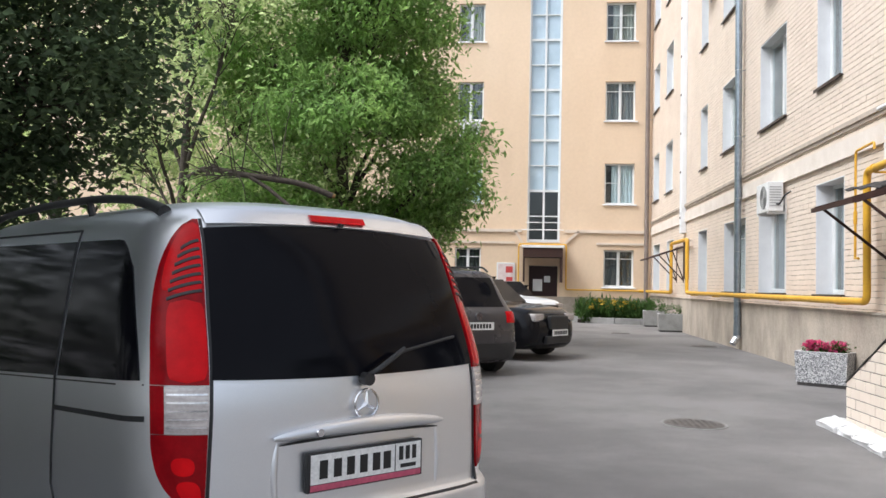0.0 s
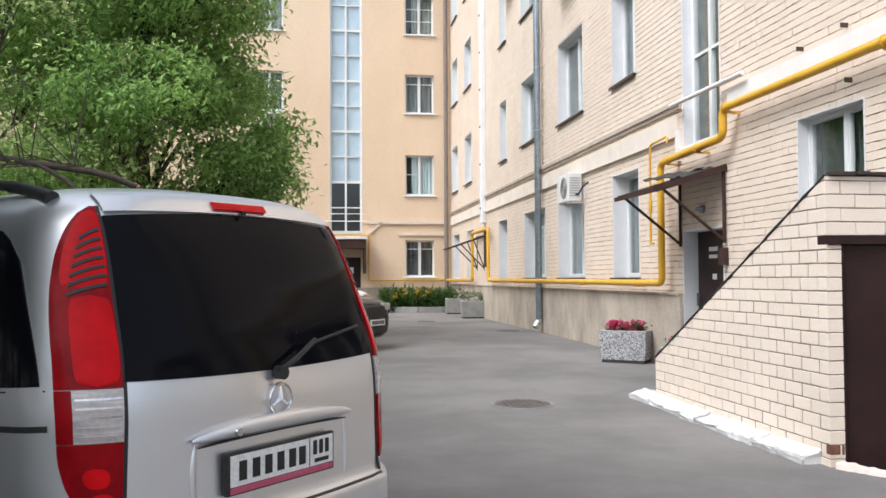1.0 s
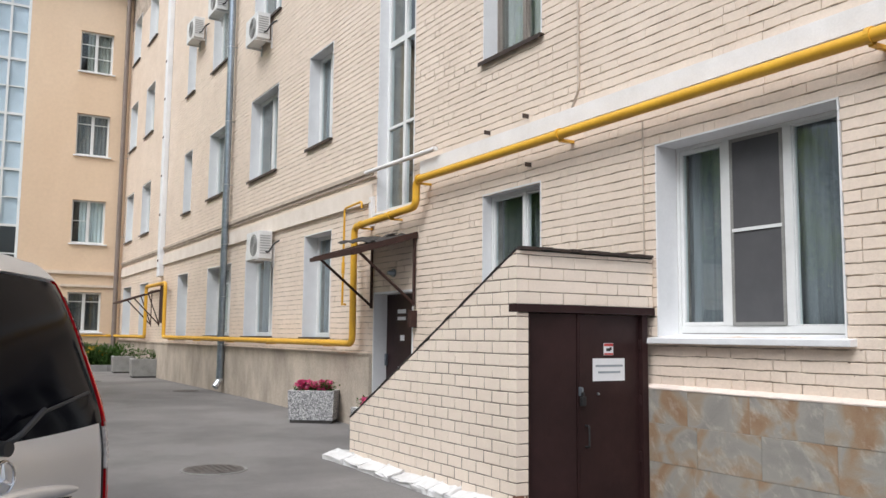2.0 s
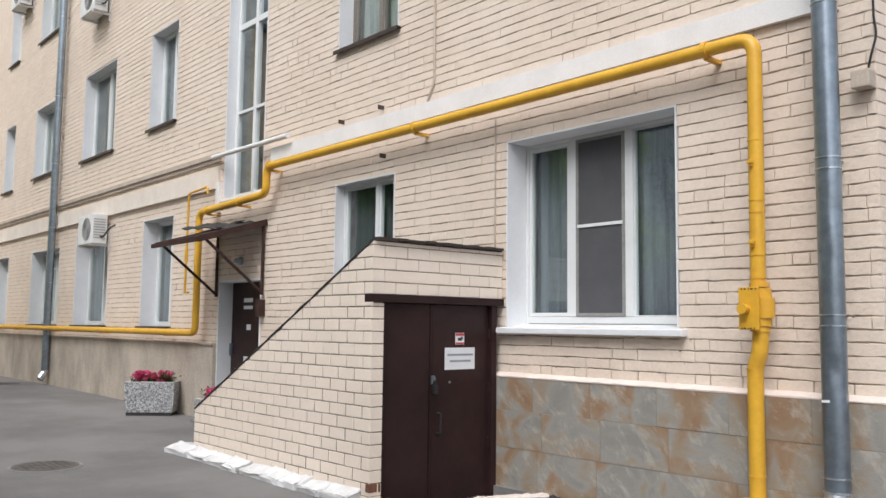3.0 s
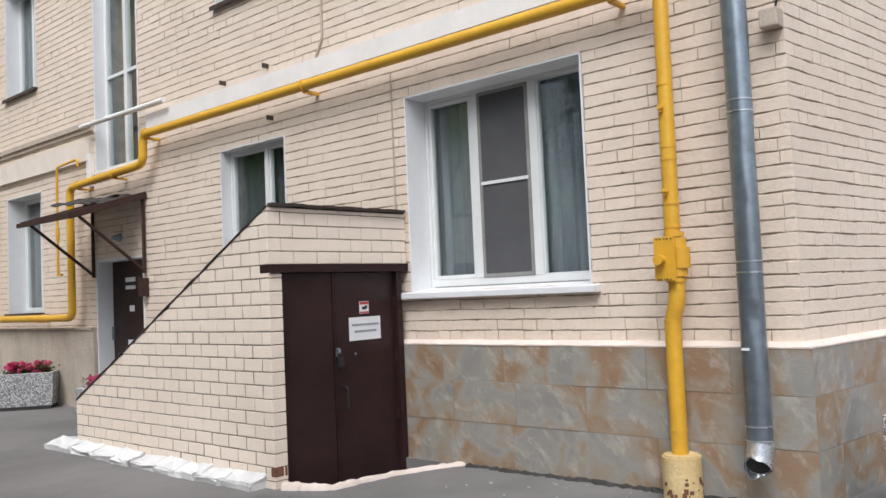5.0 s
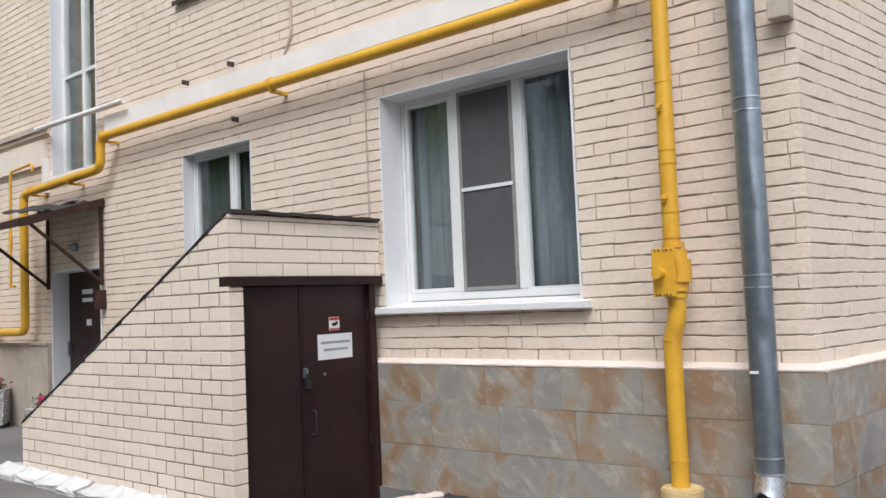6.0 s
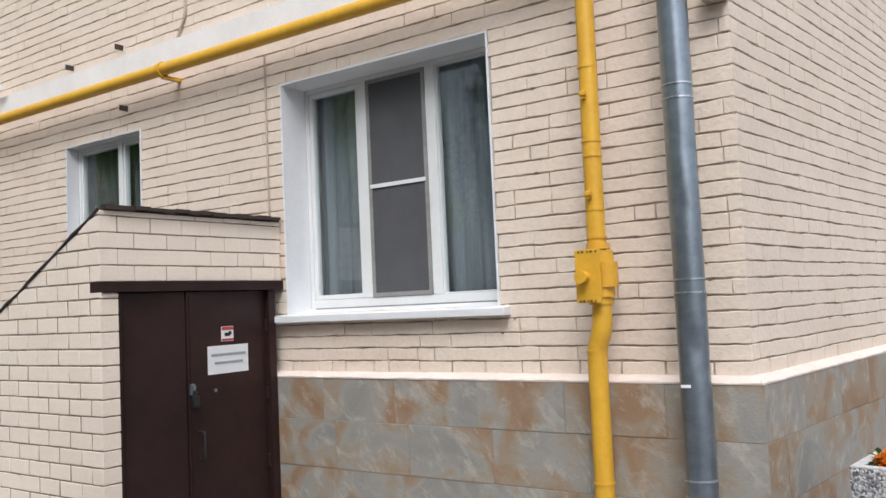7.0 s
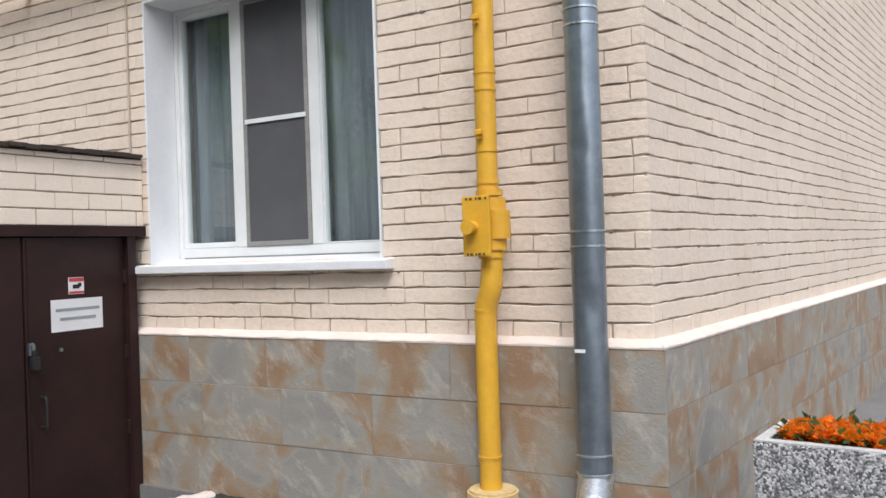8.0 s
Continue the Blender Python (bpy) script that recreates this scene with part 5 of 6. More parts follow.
# ---------------------------------------------------------------- vehicles: local y forward from the tail, x to the right
def curve(x, xs, ys):
    """A smooth curve through the given places that never overshoots them."""
    if x <= xs[0]:
        return ys[0]
    if x >= xs[-1]:
        return ys[-1]
    k = max(i for i in range(len(xs) - 1) if xs[i] <= x)
    slope = [(ys[i + 1] - ys[i]) / (xs[i + 1] - xs[i]) for i in range(len(xs) - 1)]

    def tangent(i):
        if i in (0, len(xs) - 1):
            return slope[min(i, len(slope) - 1)]
        a, b = slope[i - 1], slope[i]
        return 0.0 if a * b <= 0 else 2 * a * b / (a + b)

    h = xs[k + 1] - xs[k]
    t = (x - xs[k]) / h
    return (2 * t ** 3 - 3 * t ** 2 + 1) * ys[k] + (t ** 3 - 2 * t ** 2 + t) * h * tangent(k) + (-2 * t ** 3 + 3 * t ** 2) * ys[k + 1] + (t ** 3 - t ** 2) * h * tangent(k + 1)


class Shell:
    """A car body as a stack of rounded outlines: rows of z, half width, rear y, front y, corner radius."""

    def __init__(self, rows, bow=0.05):
        self.rows, self.bow = rows, bow

    def at(self, z):
        zs = [r[0] for r in self.rows]
        return [curve(z, zs, [r[i] for r in self.rows]) for i in range(1, 5)]

    def pt(self, z, p):
        """The point at height z, p metres round the outline from the middle of the tail (left is negative)."""
        hw, ya, yb, r = self.at(z)
        s, p = (1 if p >= 0 else -1), abs(p)
        a, arc = hw - r, r * math.pi / 2
        if p <= a:
            x, y = p, ya
        elif p <= a + arc:
            t = (p - a) / r
            x, y = a + r * math.sin(t), ya + r - r * math.cos(t)
        else:
            x, y = hw, ya + r + (p - a - arc)
        y += self.bow * (x / hw) ** 2 if y < ya + 2 * r else self.bow
        return Vector((s * x, y, z))

    def ring(self, z, n=10):
        hw, ya, yb, r = self.at(z)
        a, arc = hw - r, r * math.pi / 2
        side = [self.pt(z, p) for p in [a * i / n for i in range(n)] + [a + arc * i / n for i in range(n)] + [a + arc]]
        y0 = side[-1].y
        for i in range(1, 13):
            side.append(Vector((hw, y0 + (yb - 2 * r - y0) * i / 12, z)))
        for i in range(1, n + 1):
            t = math.pi / 2 * i / n
            side.append(Vector((hw - 1.6 * r + 1.6 * r * math.cos(t), yb - 2 * r + 2 * r * math.sin(t), z)))
        side.append(Vector((0, yb + 0.06, z)))
        left = [Vector((-v.x, v.y, v.z)) for v in side[-2:0:-1]]
        return side + left

    def body(self, zs):
        bm = bmesh.new()
        rings = [[bm.verts.new(v) for v in self.ring(z)] for z in zs]
        for a, b in zip(rings, rings[1:]):
            for k in range(len(a)):
                bm.faces.new((a[k], a[(k + 1) % len(a)], b[(k + 1) % len(b)], b[k]))
        bm.faces.new(rings[0][::-1]), bm.faces.new(rings[-1])
        return bm

    def patch(self, z0, z1, left, right, off=0.006, nz=14, npp=14, level=False):
        """A raised piece that follows the body between heights z0, z1 and outline places left(t), right(t), t from 0 at the bottom to 1."""
        bm, grid, back = bmesh.new(), [], []
        for i in range(nz + 1):
            t = i / nz
            row, brow = [], []
            for j in range(npp + 1):
                p = left(t) + (right(t) - left(t)) * j / npp
                dz = z1(j / npp) - z0(j / npp)
                z = z0(j / npp) + dz * t
                q = self.pt(z, p)
                d = (self.pt(z, p + 0.01) - self.pt(z, p - 0.01))
                nrm = Vector((d.y, -d.x, 0)).normalized()
                up = self.pt(z + 0.01, p) - self.pt(z - 0.01, p)
                nrm = nrm if level else d.cross(up).normalized()
                row.append(bm.verts.new(q + nrm * off))
                brow.append(bm.verts.new(q - nrm * 0.01))
            grid.append(row)
            back.append(brow)
        for i in range(nz):
            for j in range(npp):
                bm.faces.new((grid[i][j], grid[i][j + 1], grid[i + 1][j + 1], grid[i + 1][j]))
        for i in range(nz):
            for j in (0, npp):
                bm.faces.new((grid[i][j], grid[i + 1][j], back[i + 1][j], back[i][j]))
        for j in range(npp):
            for i in (0, nz):
                bm.faces.new((grid[i][j], grid[i][j + 1], back[i][j + 1], back[i][j]))
        return bm


K = lambda v: (lambda t: v)  # noqa: E731


def wheel(owner, x, y, r, wd):
    s = 1 if x > 0 else -1
    m = pose(x - s * wd, y, r, 0, 90 * s, 0)
    bm = cyl(bmesh.new(), m, r, wd, 36)
    bmesh.ops.bevel(bm, geom=[e for e in bm.edges if len(e.link_faces) == 2 and min(len(f.verts) for f in e.link_faces) == 4 and max(len(f.verts) for f in e.link_faces) > 8], offset=0.03, segments=3, affect="EDGES")
    t = part("wheel", bm, TYRE, owner, smooth=True)
    bm = cyl(bmesh.new(), m @ Matrix.Translation((0, 0, wd - 0.01)), r * 0.66, 0.014, 30)
    for k in range(5):
        box(bm, 0.03, r * 0.62, -0.03, 0.03, 0.01, 0.026, m=m @ Matrix.Translation((0, 0, wd - 0.01)) @ Matrix.Rotation(2 * math.pi * k / 5, 4, "Z"))
    part("rim", bm, ALLOY, t)
    return t


VAN = Shell([(0.22, 0.70, 0.10, 4.05, 0.22), (0.34, 0.765, -0.03, 4.25, 0.24), (0.52, 0.785, -0.055, 4.32, 0.25), (0.62, 0.785, -0.05, 4.3, 0.25), (0.655, 0.785, -0.012, 4.28, 0.25),
             (0.80, 0.79, -0.005, 4.2, 0.25), (1.00, 0.79, 0.0, 4.0, 0.25), (1.12, 0.785, 0.015, 3.7, 0.25), (1.35, 0.752, 0.085, 3.25, 0.25), (1.55, 0.712, 0.155, 2.95, 0.25), (1.64, 0.675, 0.195, 2.8, 0.24),
             (1.69, 0.63, 0.225, 2.7, 0.24), (1.72, 0.56, 0.255, 2.55, 0.24), (1.742, 0.45, 0.32, 2.35, 0.24), (1.755, 0.30, 0.43, 2.1, 0.2)], bow=0.06)
van = thing("van", "silver passenger van with tinted rear glass, parked on the asphalt", "van", at=pose(-5.361, 5.324, 0, 0, 0, 48))
part("body", VAN.body([0.22 + 0.04 * k for k in range(10)] + [0.61, 0.62, 0.632, 0.645, 0.655] + [0.68 + 0.03 * k for k in range(32)] + [1.635, 1.65, 1.665, 1.68, 1.69, 1.70, 1.71, 1.72, 1.728, 1.735, 1.74, 1.746, 1.751, 1.755]), SILVER, van, smooth=True)
arch = lambda a, b: (lambda s: a + (b - a) * (1 - (2 * s - 1) ** 2))  # noqa: E731
gate = part("tailgate_glass", VAN.patch(arch(1.118, 1.105), arch(1.625, 1.652), lambda t: -0.588 + 0.045 * t, lambda t: 0.588 - 0.045 * t, off=0.007, npp=28), TINT, van, "black tinted rear window", smooth=True)
# tail lamps round the corner: lower dark red, clear band, tall red upper part
for s, nm in ((-1, "tail_lamp"), (1, "tail_lamp")):

    def outer(z):
        return curve(z, [0.69, 0.70, 0.73, 0.78, 0.84, 0.92, 1.06, 1.22, 1.36, 1.48, 1.57, 1.62, 1.645, 1.655], [0.614, 0.640, 0.685, 0.730, 0.757, 0.772, 0.776, 0.766, 0.744, 0.708, 0.660, 0.618, 0.585, 0.560])

    def inner(z):
        return curve(z, [0.63, 1.10, 1.35, 1.60, 1.66], [0.612, 0.598, 0.580, 0.556, 0.552])

    def lamp(z0, z1, material, name, owner, off=0.012, k0=0.0, k1=1.0, label="", oval=0):
        def edge(t):
            return outer(z0 + (z1 - z0) * t)

        def inn(t):
            return curve(z0 + (z1 - z0) * t, [0.63, 1.10, 1.35, 1.60, 1.66], [0.612, 0.598, 0.580, 0.556, 0.552])

        def at(t, side):
            w = (1 - abs(2 * t - 1) ** oval) ** (1 / oval) if oval else 1.0
            k = (k0 + k1) / 2 + (k1 - k0) / 2 * w * side
            return s * (inn(t) + (edge(t) - inn(t)) * k)
        a = lambda t: at(t, -s)  # noqa: E731
        b = lambda t: at(t, s)  # noqa: E731
        return part(name, VAN.patch(K(z0), K(z1), a, b, off=off, nz=24), material, owner, label, smooth=True)

    tl = lamp(0.69, 0.946, DARKRED, nm, van, label="tall red tail lamp with a clear band")
    # brighter red patches paint the glow inside the lower lens
    lamp(0.72, 0.80, REDLENS, "brake_lens", tl, off=0.0135, k0=0.12, k1=0.70, oval=2.4)
    lamp(0.815, 0.875, REDLENS, "fog_lens", tl, off=0.0132, k0=0.22, k1=0.66, oval=2.4)
    lamp(0.948, 1.100, CLEARLENS, "clear_lens", tl, off=0.013, k0=0.0, k1=0.74)
    for k in range(5):
        lamp(0.966 + k * 0.026, 0.972 + k * 0.026, CHROME, "lens_rib", tl, off=0.0142, k0=0.03, k1=0.70)
    lamp(0.948, 1.100, DARKRED, "lens_edge", tl, k0=0.745)
    lamp(1.102, 1.652, DARKRED, "upper_lens", tl)
    # the same painted glow in the middle of the upper lens
    lamp(1.108, 1.375, REDLENS, "bright_lens", tl, off=0.0135, k0=0.02, k1=0.70, oval=5.0)
    lamp(1.395, 1.640, REDLENS, "bright_lens", tl, off=0.0128, k0=0.03, k1=0.86, oval=6.0)
    for k in range(7):
        z = 1.400 + k * 0.0285
        kk = 0.62 - 0.012 * k
        slant = [(z - 0.030 * (q ** 1.6)) for q in (0.0, 1.0)]
        w0, w1 = inner(z) + 0.008, inner(z) + (outer(z) - inner(z)) * (kk + 0.12)
        sl = (lambda o: (lambda j: slant[0] + (slant[1] - slant[0]) * ((j if s > 0 else 1 - j) ** 1.5) + o))
        a, b = (K(w0), K(w1)) if s > 0 else (K(-w1), K(-w0))
        part("slot", VAN.patch(sl(0.0), sl(0.0095), a, b, off=0.0165), BLACKTRIM, tl, smooth=True)
part("brake_light", VAN.patch(K(1.674), K(1.700), K(-0.125), K(0.125), off=0.030, level=True), REDLENS, van, "red high-level brake light", smooth=True)
part("roof_lip", VAN.patch(arch(1.645, 1.660), K(1.706), K(-0.53), K(0.53), off=0.018, npp=20, level=True), SILVER, van, smooth=True)
part("washer_nozzle", cyl(bmesh.new(), pose(0.0, 0.19, 1.668, 100, 0, 0), 0.008, 0.02, 8), BLACKTRIM, van)
# seams, panel lines, side glass
side = 0.54 + 0.393
for s in (-1, 1):
    sg = (lambda a, b: (K(s * a), K(s * b)) if s > 0 else (K(-b), K(-a)))
    fall = (lambda z, a, b: (lambda j: z - 0.065 * (a + (b - a) * (j if s > 0 else 1 - j))))
    def side_edges(near, far, s=s):
        """Edges of a piece between two outline places that may lean with the height."""
        return (lambda t: near(t), lambda t: far(t)) if s > 0 else (lambda t: -far(t), lambda t: -near(t))

    round_top = (lambda j, s=s: 1.585 - 0.10 * max(0.0, ((1 - j if s > 0 else j) - 0.80) / 0.20) ** 2.5)
    l, r = side_edges(K(side - 0.115), lambda t: side + 0.585 - 0.20 * t)
    part("quarter_window", VAN.patch(fall(1.112, 0.0, 0.68), round_top, l, r, off=0.005), TINT, van, "tinted quarter window", smooth=True)
    l, r = side_edges(lambda t: side + 0.625 - 0.20 * t, K(side + 1.85))
    part("side_window", VAN.patch(fall(1.112, 0.72, 1.94), K(1.585), l, r, off=0.005), TINT, van, "tinted sliding-door window", smooth=True)
    for z0, z1, p0, p1 in ((0.35, 1.06, 0.655, 0.615), (1.06, 1.63, 0.615, 0.39)):
        l, r = side_edges(lambda t, p0=p0, p1=p1: side + p0 + (p1 - p0) * t, lambda t, p0=p0, p1=p1: side + p0 + (p1 - p0) * t + 0.008)
        part("door_seam", VAN.patch(K(z0), K(z1), l, r, off=0.006), BLACKTRIM, van)
    l, r = sg(side + 0.39, side + 2.2)
    part("door_seam", VAN.patch(K(1.628), K(1.636), l, r, off=0.003), BLACKTRIM, van)
    l, r = sg(side - 0.13, side + 0.62)
    part("slide_rail", VAN.patch(fall(0.982, 0.0, 0.72), fall(1.0, 0.0, 0.72), l, r, off=0.004), BLACKTRIM, van, "black sliding-door rail")
    l, r = sg(side - 0.13, side + 2.2)
    part("waist_seam", VAN.patch(fall(1.097, 0.0, 2.3), fall(1.102, 0.0, 2.3), l, r, off=0.002), BLACKTRIM, van)
    # roof rail
    rr = fillet([(s * 0.61, 0.44, 1.690), (s * 0.605, 0.58, 1.738), (s * 0.60, 1.0, 1.772), (s * 0.60, 1.7, 1.778), (s * 0.60, 2.4, 1.755), (s * 0.61, 2.65, 1.70)], 0.22, 8)
    bm = bmesh.new()
    tube(bm, rr, 0.017, 12)
    rail_part = part("roof_rail", bm, BLACKTRIM, van, "black roof rail", smooth=True)
    bm = bmesh.new()
    tube(bm, [(s * 0.612, 0.40, 1.686), (s * 0.61, 0.46, 1.704), (s * 0.606, 0.54, 1.722), (s * 0.604, 0.66, 1.738)], 0.025, 12, taper=0.018)
    part("rail_foot", bm, BLACKTRIM, rail_part, smooth=True)
    bm = bmesh.new()
    tube(bm, [(s * 0.60, 1.12, 1.70), (s * 0.60, 1.17, 1.775)], 0.016, 8)
    part("rail_foot", bm, BLACKTRIM, rail_part)
    for y in (0.85, 3.4):
        wheel(van, s * 0.79, y, 0.31, 0.20)
    def seam(t, d):
        return s * (float(np.interp(0.64 + 1.02 * t, [0.63, 1.10, 1.35, 1.60, 1.66], [0.612, 0.598, 0.580, 0.556, 0.552])) + d)
    lo, hi = (-0.013, -0.002) if s > 0 else (-0.002, -0.013)
    part("gate_seam", VAN.patch(K(0.64), K(1.66), lambda t: seam(t, lo), lambda t: seam(t, hi), off=0.003), BLACKTRIM, van)
part("gate_seam", VAN.patch(K(0.63), K(0.637), K(-0.6), K(0.6), off=0.002), BLACKTRIM, van)
# number-plate recess, handle bar, plate, star emblem, wiper
def gate_line(pts, r0, r1, out=0.0):
    """A soft ridge along the tailgate through places (across, height), thickest in the middle."""
    bm = bmesh.new()
    path = [VAN.pt(z, p) + Vector((0, -out, 0)) for p, z in pts]
    k, seg, rings = len(path), 12, []
    for i, q in enumerate(path):
        d = (path[min(i + 1, k - 1)] - path[max(i - 1, 0)]).normalized()
        x = d.cross(Vector((0, 1, 0))).normalized()
        y = x.cross(d)
        r = r0 + (r1 - r0) * math.sin(math.pi * i / (k - 1)) ** 0.6
        rings.append([bm.verts.new(q + r * math.cos(2 * math.pi * n / seg) * x + 0.8 * r * math.sin(2 * math.pi * n / seg) * y) for n in range(seg)])
    for a, b in zip(rings, rings[1:]):
        for n in range(seg):
            bm.faces.new((a[n], a[(n + 1) % seg], b[(n + 1) % seg], b[n]))
    bm.faces.new(rings[0][::-1]), bm.faces.new(rings[-1])
    return bm


rim = [(-0.36 - 0.012 * math.sin(k / 7 * math.pi), 0.895 - 0.235 * k / 7) for k in range(8)]
part("recess_edge", gate_line(rim, 0.006, 0.014, -0.004), SILVER, van, smooth=True)
part("recess_edge", gate_line([(-p, z) for p, z in rim], 0.006, 0.014, -0.004), SILVER, van, smooth=True)
part("handle_bar", gate_line([(q / 14 * 0.385, 0.912 + 0.020 * (1 - (q / 14) ** 2)) for q in range(-14, 15)], 0.006, 0.030, 0.018), SILVER, van, smooth=True)
part("handle_seal", gate_line([(q / 14 * 0.36, 0.888 + 0.014 * (1 - (q / 14) ** 2)) for q in range(-14, 15)], 0.002, 0.007, 0.012), BLACKTRIM, van, smooth=True)
part("lock", cyl(bmesh.new(), pose(-0.22, -0.044, 0.924, 90, 0, 0) @ Matrix.Translation((0, 0, -0.01)), 0.014, 0.012, 14), CHROME, van)
plate = part("number_plate", boxes((-0.262, 0.262, -0.030, -0.008, 0.715, 0.855), bevel=0.006), BLACKTRIM, van, "white number plate in a black holder")
part("plate_face", boxes((-0.25, 0.25, -0.034, -0.0305, 0.745, 0.847)), PLATE, plate)
part("pink_strip", boxes((-0.25, 0.25, -0.034, -0.0305, 0.722, 0.742)), PINKSTRIP, plate)
for x, w, z0, z1 in [(q, 0.034, 0.762, 0.826) for q in (-0.215, -0.155, -0.098, -0.040, 0.018, 0.068)] + [(q, 0.02, 0.785, 0.836) for q in (0.142, 0.174, 0.206)] + [(0.122, 0.003, 0.747, 0.845), (0.15, 0.075, 0.756, 0.770)]:
    part("plate_mark", boxes((x, x + w, -0.0358, -0.0345, z0, z1)), INK, plate)
bm = bmesh.new()
zc, yc = 1.005, -0.012
tube(bm, [(0.052 * math.cos(a * math.pi / 16), yc, zc + 0.052 * math.sin(a * math.pi / 16)) for a in range(33)], 0.0055, 8)
for k in range(3):
    a = math.pi / 2 + 2 * math.pi * k / 3
    bmesh.ops.create_cone(bm, cap_ends=True, segments=4, radius1=0.011, radius2=0.002, depth=0.05, matrix=Matrix.Translation((0.026 * math.cos(a), yc, zc + 0.026 * math.sin(a))) @ Matrix.Rotation(math.pi / 2 - a, 4, "Y"))
part("emblem", bm, CHROME, van, "chrome ring emblem", smooth=True)
bm = tubes((fillet([(0.0, -0.01, 1.105), (0.03, -0.04, 1.13), (0.17, -0.02, 1.20)], 0.03), 0.010), ([(0.13, -0.02, 1.185), (0.47, 0.03, 1.235)], 0.006), seg=8)
cyl(bm, pose(0, 0.02, 1.095, 90, 0, 0), 0.024, 0.05, 16)
part("wiper", bm, BLACKTRIM, van, "black rear wiper", smooth=True)


def car(name, at, label, paint, hw, length, height, lamps, nose=False, rail=True, plate_dark=True):
    """A plain crossover or saloon seen from afar: body, glasshouse, lamps, plate, wheels."""
    h, L = height, length
    sh = Shell([(0.20, hw - 0.10, 0.12, L - 0.15, 0.25), (0.32, hw - 0.02, 0.02, L - 0.03, 0.28), (0.55, hw, 0.0, L, 0.3), (0.80, hw, 0.03, L - 0.06, 0.3), (0.92, hw - 0.01, 0.05, L - 0.25, 0.3), (0.98, hw - 0.03, 0.08, L - 0.75, 0.3),
                (1.02, hw - 0.05, 0.12, L - 1.15, 0.28), (1.2, hw - 0.10, 0.25, L - 1.45, 0.28), (h - 0.13, hw - 0.19, 0.42, L - 1.85, 0.25), (h - 0.05, hw - 0.26, 0.50, L - 2.1, 0.25), (h, hw - 0.42, 0.75, L - 2.4, 0.25)], bow=0.07)
    t = thing(name, label, "car", "parked cars", at=at)
    part("body", sh.body([0.2, 0.26, 0.32, 0.42, 0.55, 0.68, 0.8, 0.87, 0.92, 0.95, 0.98, 1.0, 1.02, 1.1, 1.2, 1.32, h - 0.13, h - 0.09, h - 0.05, h - 0.02, h]), paint, t, smooth=True)
    part("rear_window", sh.patch(K(1.04), K(h - 0.14), lambda q: -(hw - 0.30) + 0.06 * q, lambda q: (hw - 0.30) - 0.06 * q, off=0.006), TINT, t, smooth=True)
    a = hw - 0.28 + 0.44
    for s in (-1, 1):
        for k, (p, q) in enumerate(((a + 0.15, a + 0.85), (a + 0.95, a + 1.75))):
            part("side_window", sh.patch(K(1.05), K(h - 0.15), K(min(s * p, s * q)), K(max(s * p, s * q)), off=0.005), TINT, t, smooth=True)
        p, q = hw - 0.32, hw - 0.02
        tl = part("tail_lamp", sh.patch(K(0.80), K(0.97), K(min(s * p, s * q)), K(max(s * p, s * q)), off=0.012), REDLENS, t, smooth=True)
        for y in (0.75, L - 0.85):
            wheel(t, s * hw, y, 0.33, 0.21)
        part("headlamp", boxes((s * (hw - 0.40) - 0.15, s * (hw - 0.40) + 0.15, L - 0.28, L - 0.035, 0.70, 0.84), bevel=0.03), CLEARLENS, t, "clear headlamp")
        part("mirror", boxes((s * (hw + 0.08) - 0.09, s * (hw + 0.08) + 0.09, L - 1.75, L - 1.65, 0.98, 1.12), bevel=0.03), paint, t)
        if rail:
            part("roof_rail", tubes((fillet([(s * (hw - 0.30), 0.62, h - 0.04), (s * (hw - 0.30), 0.75, h + 0.03), (s * (hw - 0.30), 1.9, h + 0.035), (s * (hw - 0.30), 2.05, h - 0.03)], 0.06), 0.016), seg=8), BLACKTRIM, t)
    part("windscreen", box(bmesh.new(), -(hw - 0.26), hw - 0.26, -0.01, 0.01, 0, 0.72, m=pose(0, L - 1.13, 1.02, 54, 0, 0)), TINT, t)
    part("rear_bumper", sh.patch(K(0.26), K(0.50), K(-(hw + 0.1)), K(hw + 0.1), off=0.02), BLACKTRIM, t, smooth=True)
    part("front_grille", boxes((-0.30, 0.30, L - 0.03, L + 0.062, 0.56, 0.80), (-0.40, 0.40, L - 0.08, L + 0.050, 0.30, 0.44), bevel=0.03), BLACKTRIM, t)
    for y0, y1, z in ((-0.005, 0.02, 0.70), (L + 0.066, L + 0.075, 0.44)):
        pl = part("number_plate", boxes((-0.26, 0.26, y0 if y0 < 1 else y0, y1, z, z + 0.115)), PLATE, t, "white number plate")
        yy = y0 - 0.001 if y0 < 1 else y1 + 0.001
        part("plate_marks", boxes(*[(-0.22 + k * 0.055, -0.18 + k * 0.055, yy - 0.001, yy + 0.001, z + 0.025, z + 0.09) for k in range(8)]), INK, pl)
    part("emblem", cyl(bmesh.new(), pose(0, 0.04, 0.90, 90, 0, 0), 0.06, 0.03, 20), CHROME, t)
    return t


car("suv", pose(-5.44, 14.9, ground_z(15.5), 0, 0, 38), "dark grey compact SUV parked tail-out beside the van", GREYCAR, 0.86, 4.25, 1.62, True)
car("suv", pose(-8.0, 20.5, ground_z(18.5), 0, 0, 236), "black SUV parked nose-out beyond the grey car", BLACKCAR, 0.92, 4.6, 1.66, False)
car("hatchback", pose(-7.1, 29.5, ground_z(25), 0, 0, 228), "white hatchback parked near the far entrance", WHITECAR, 0.86, 4.1, 1.50, False, rail=False)

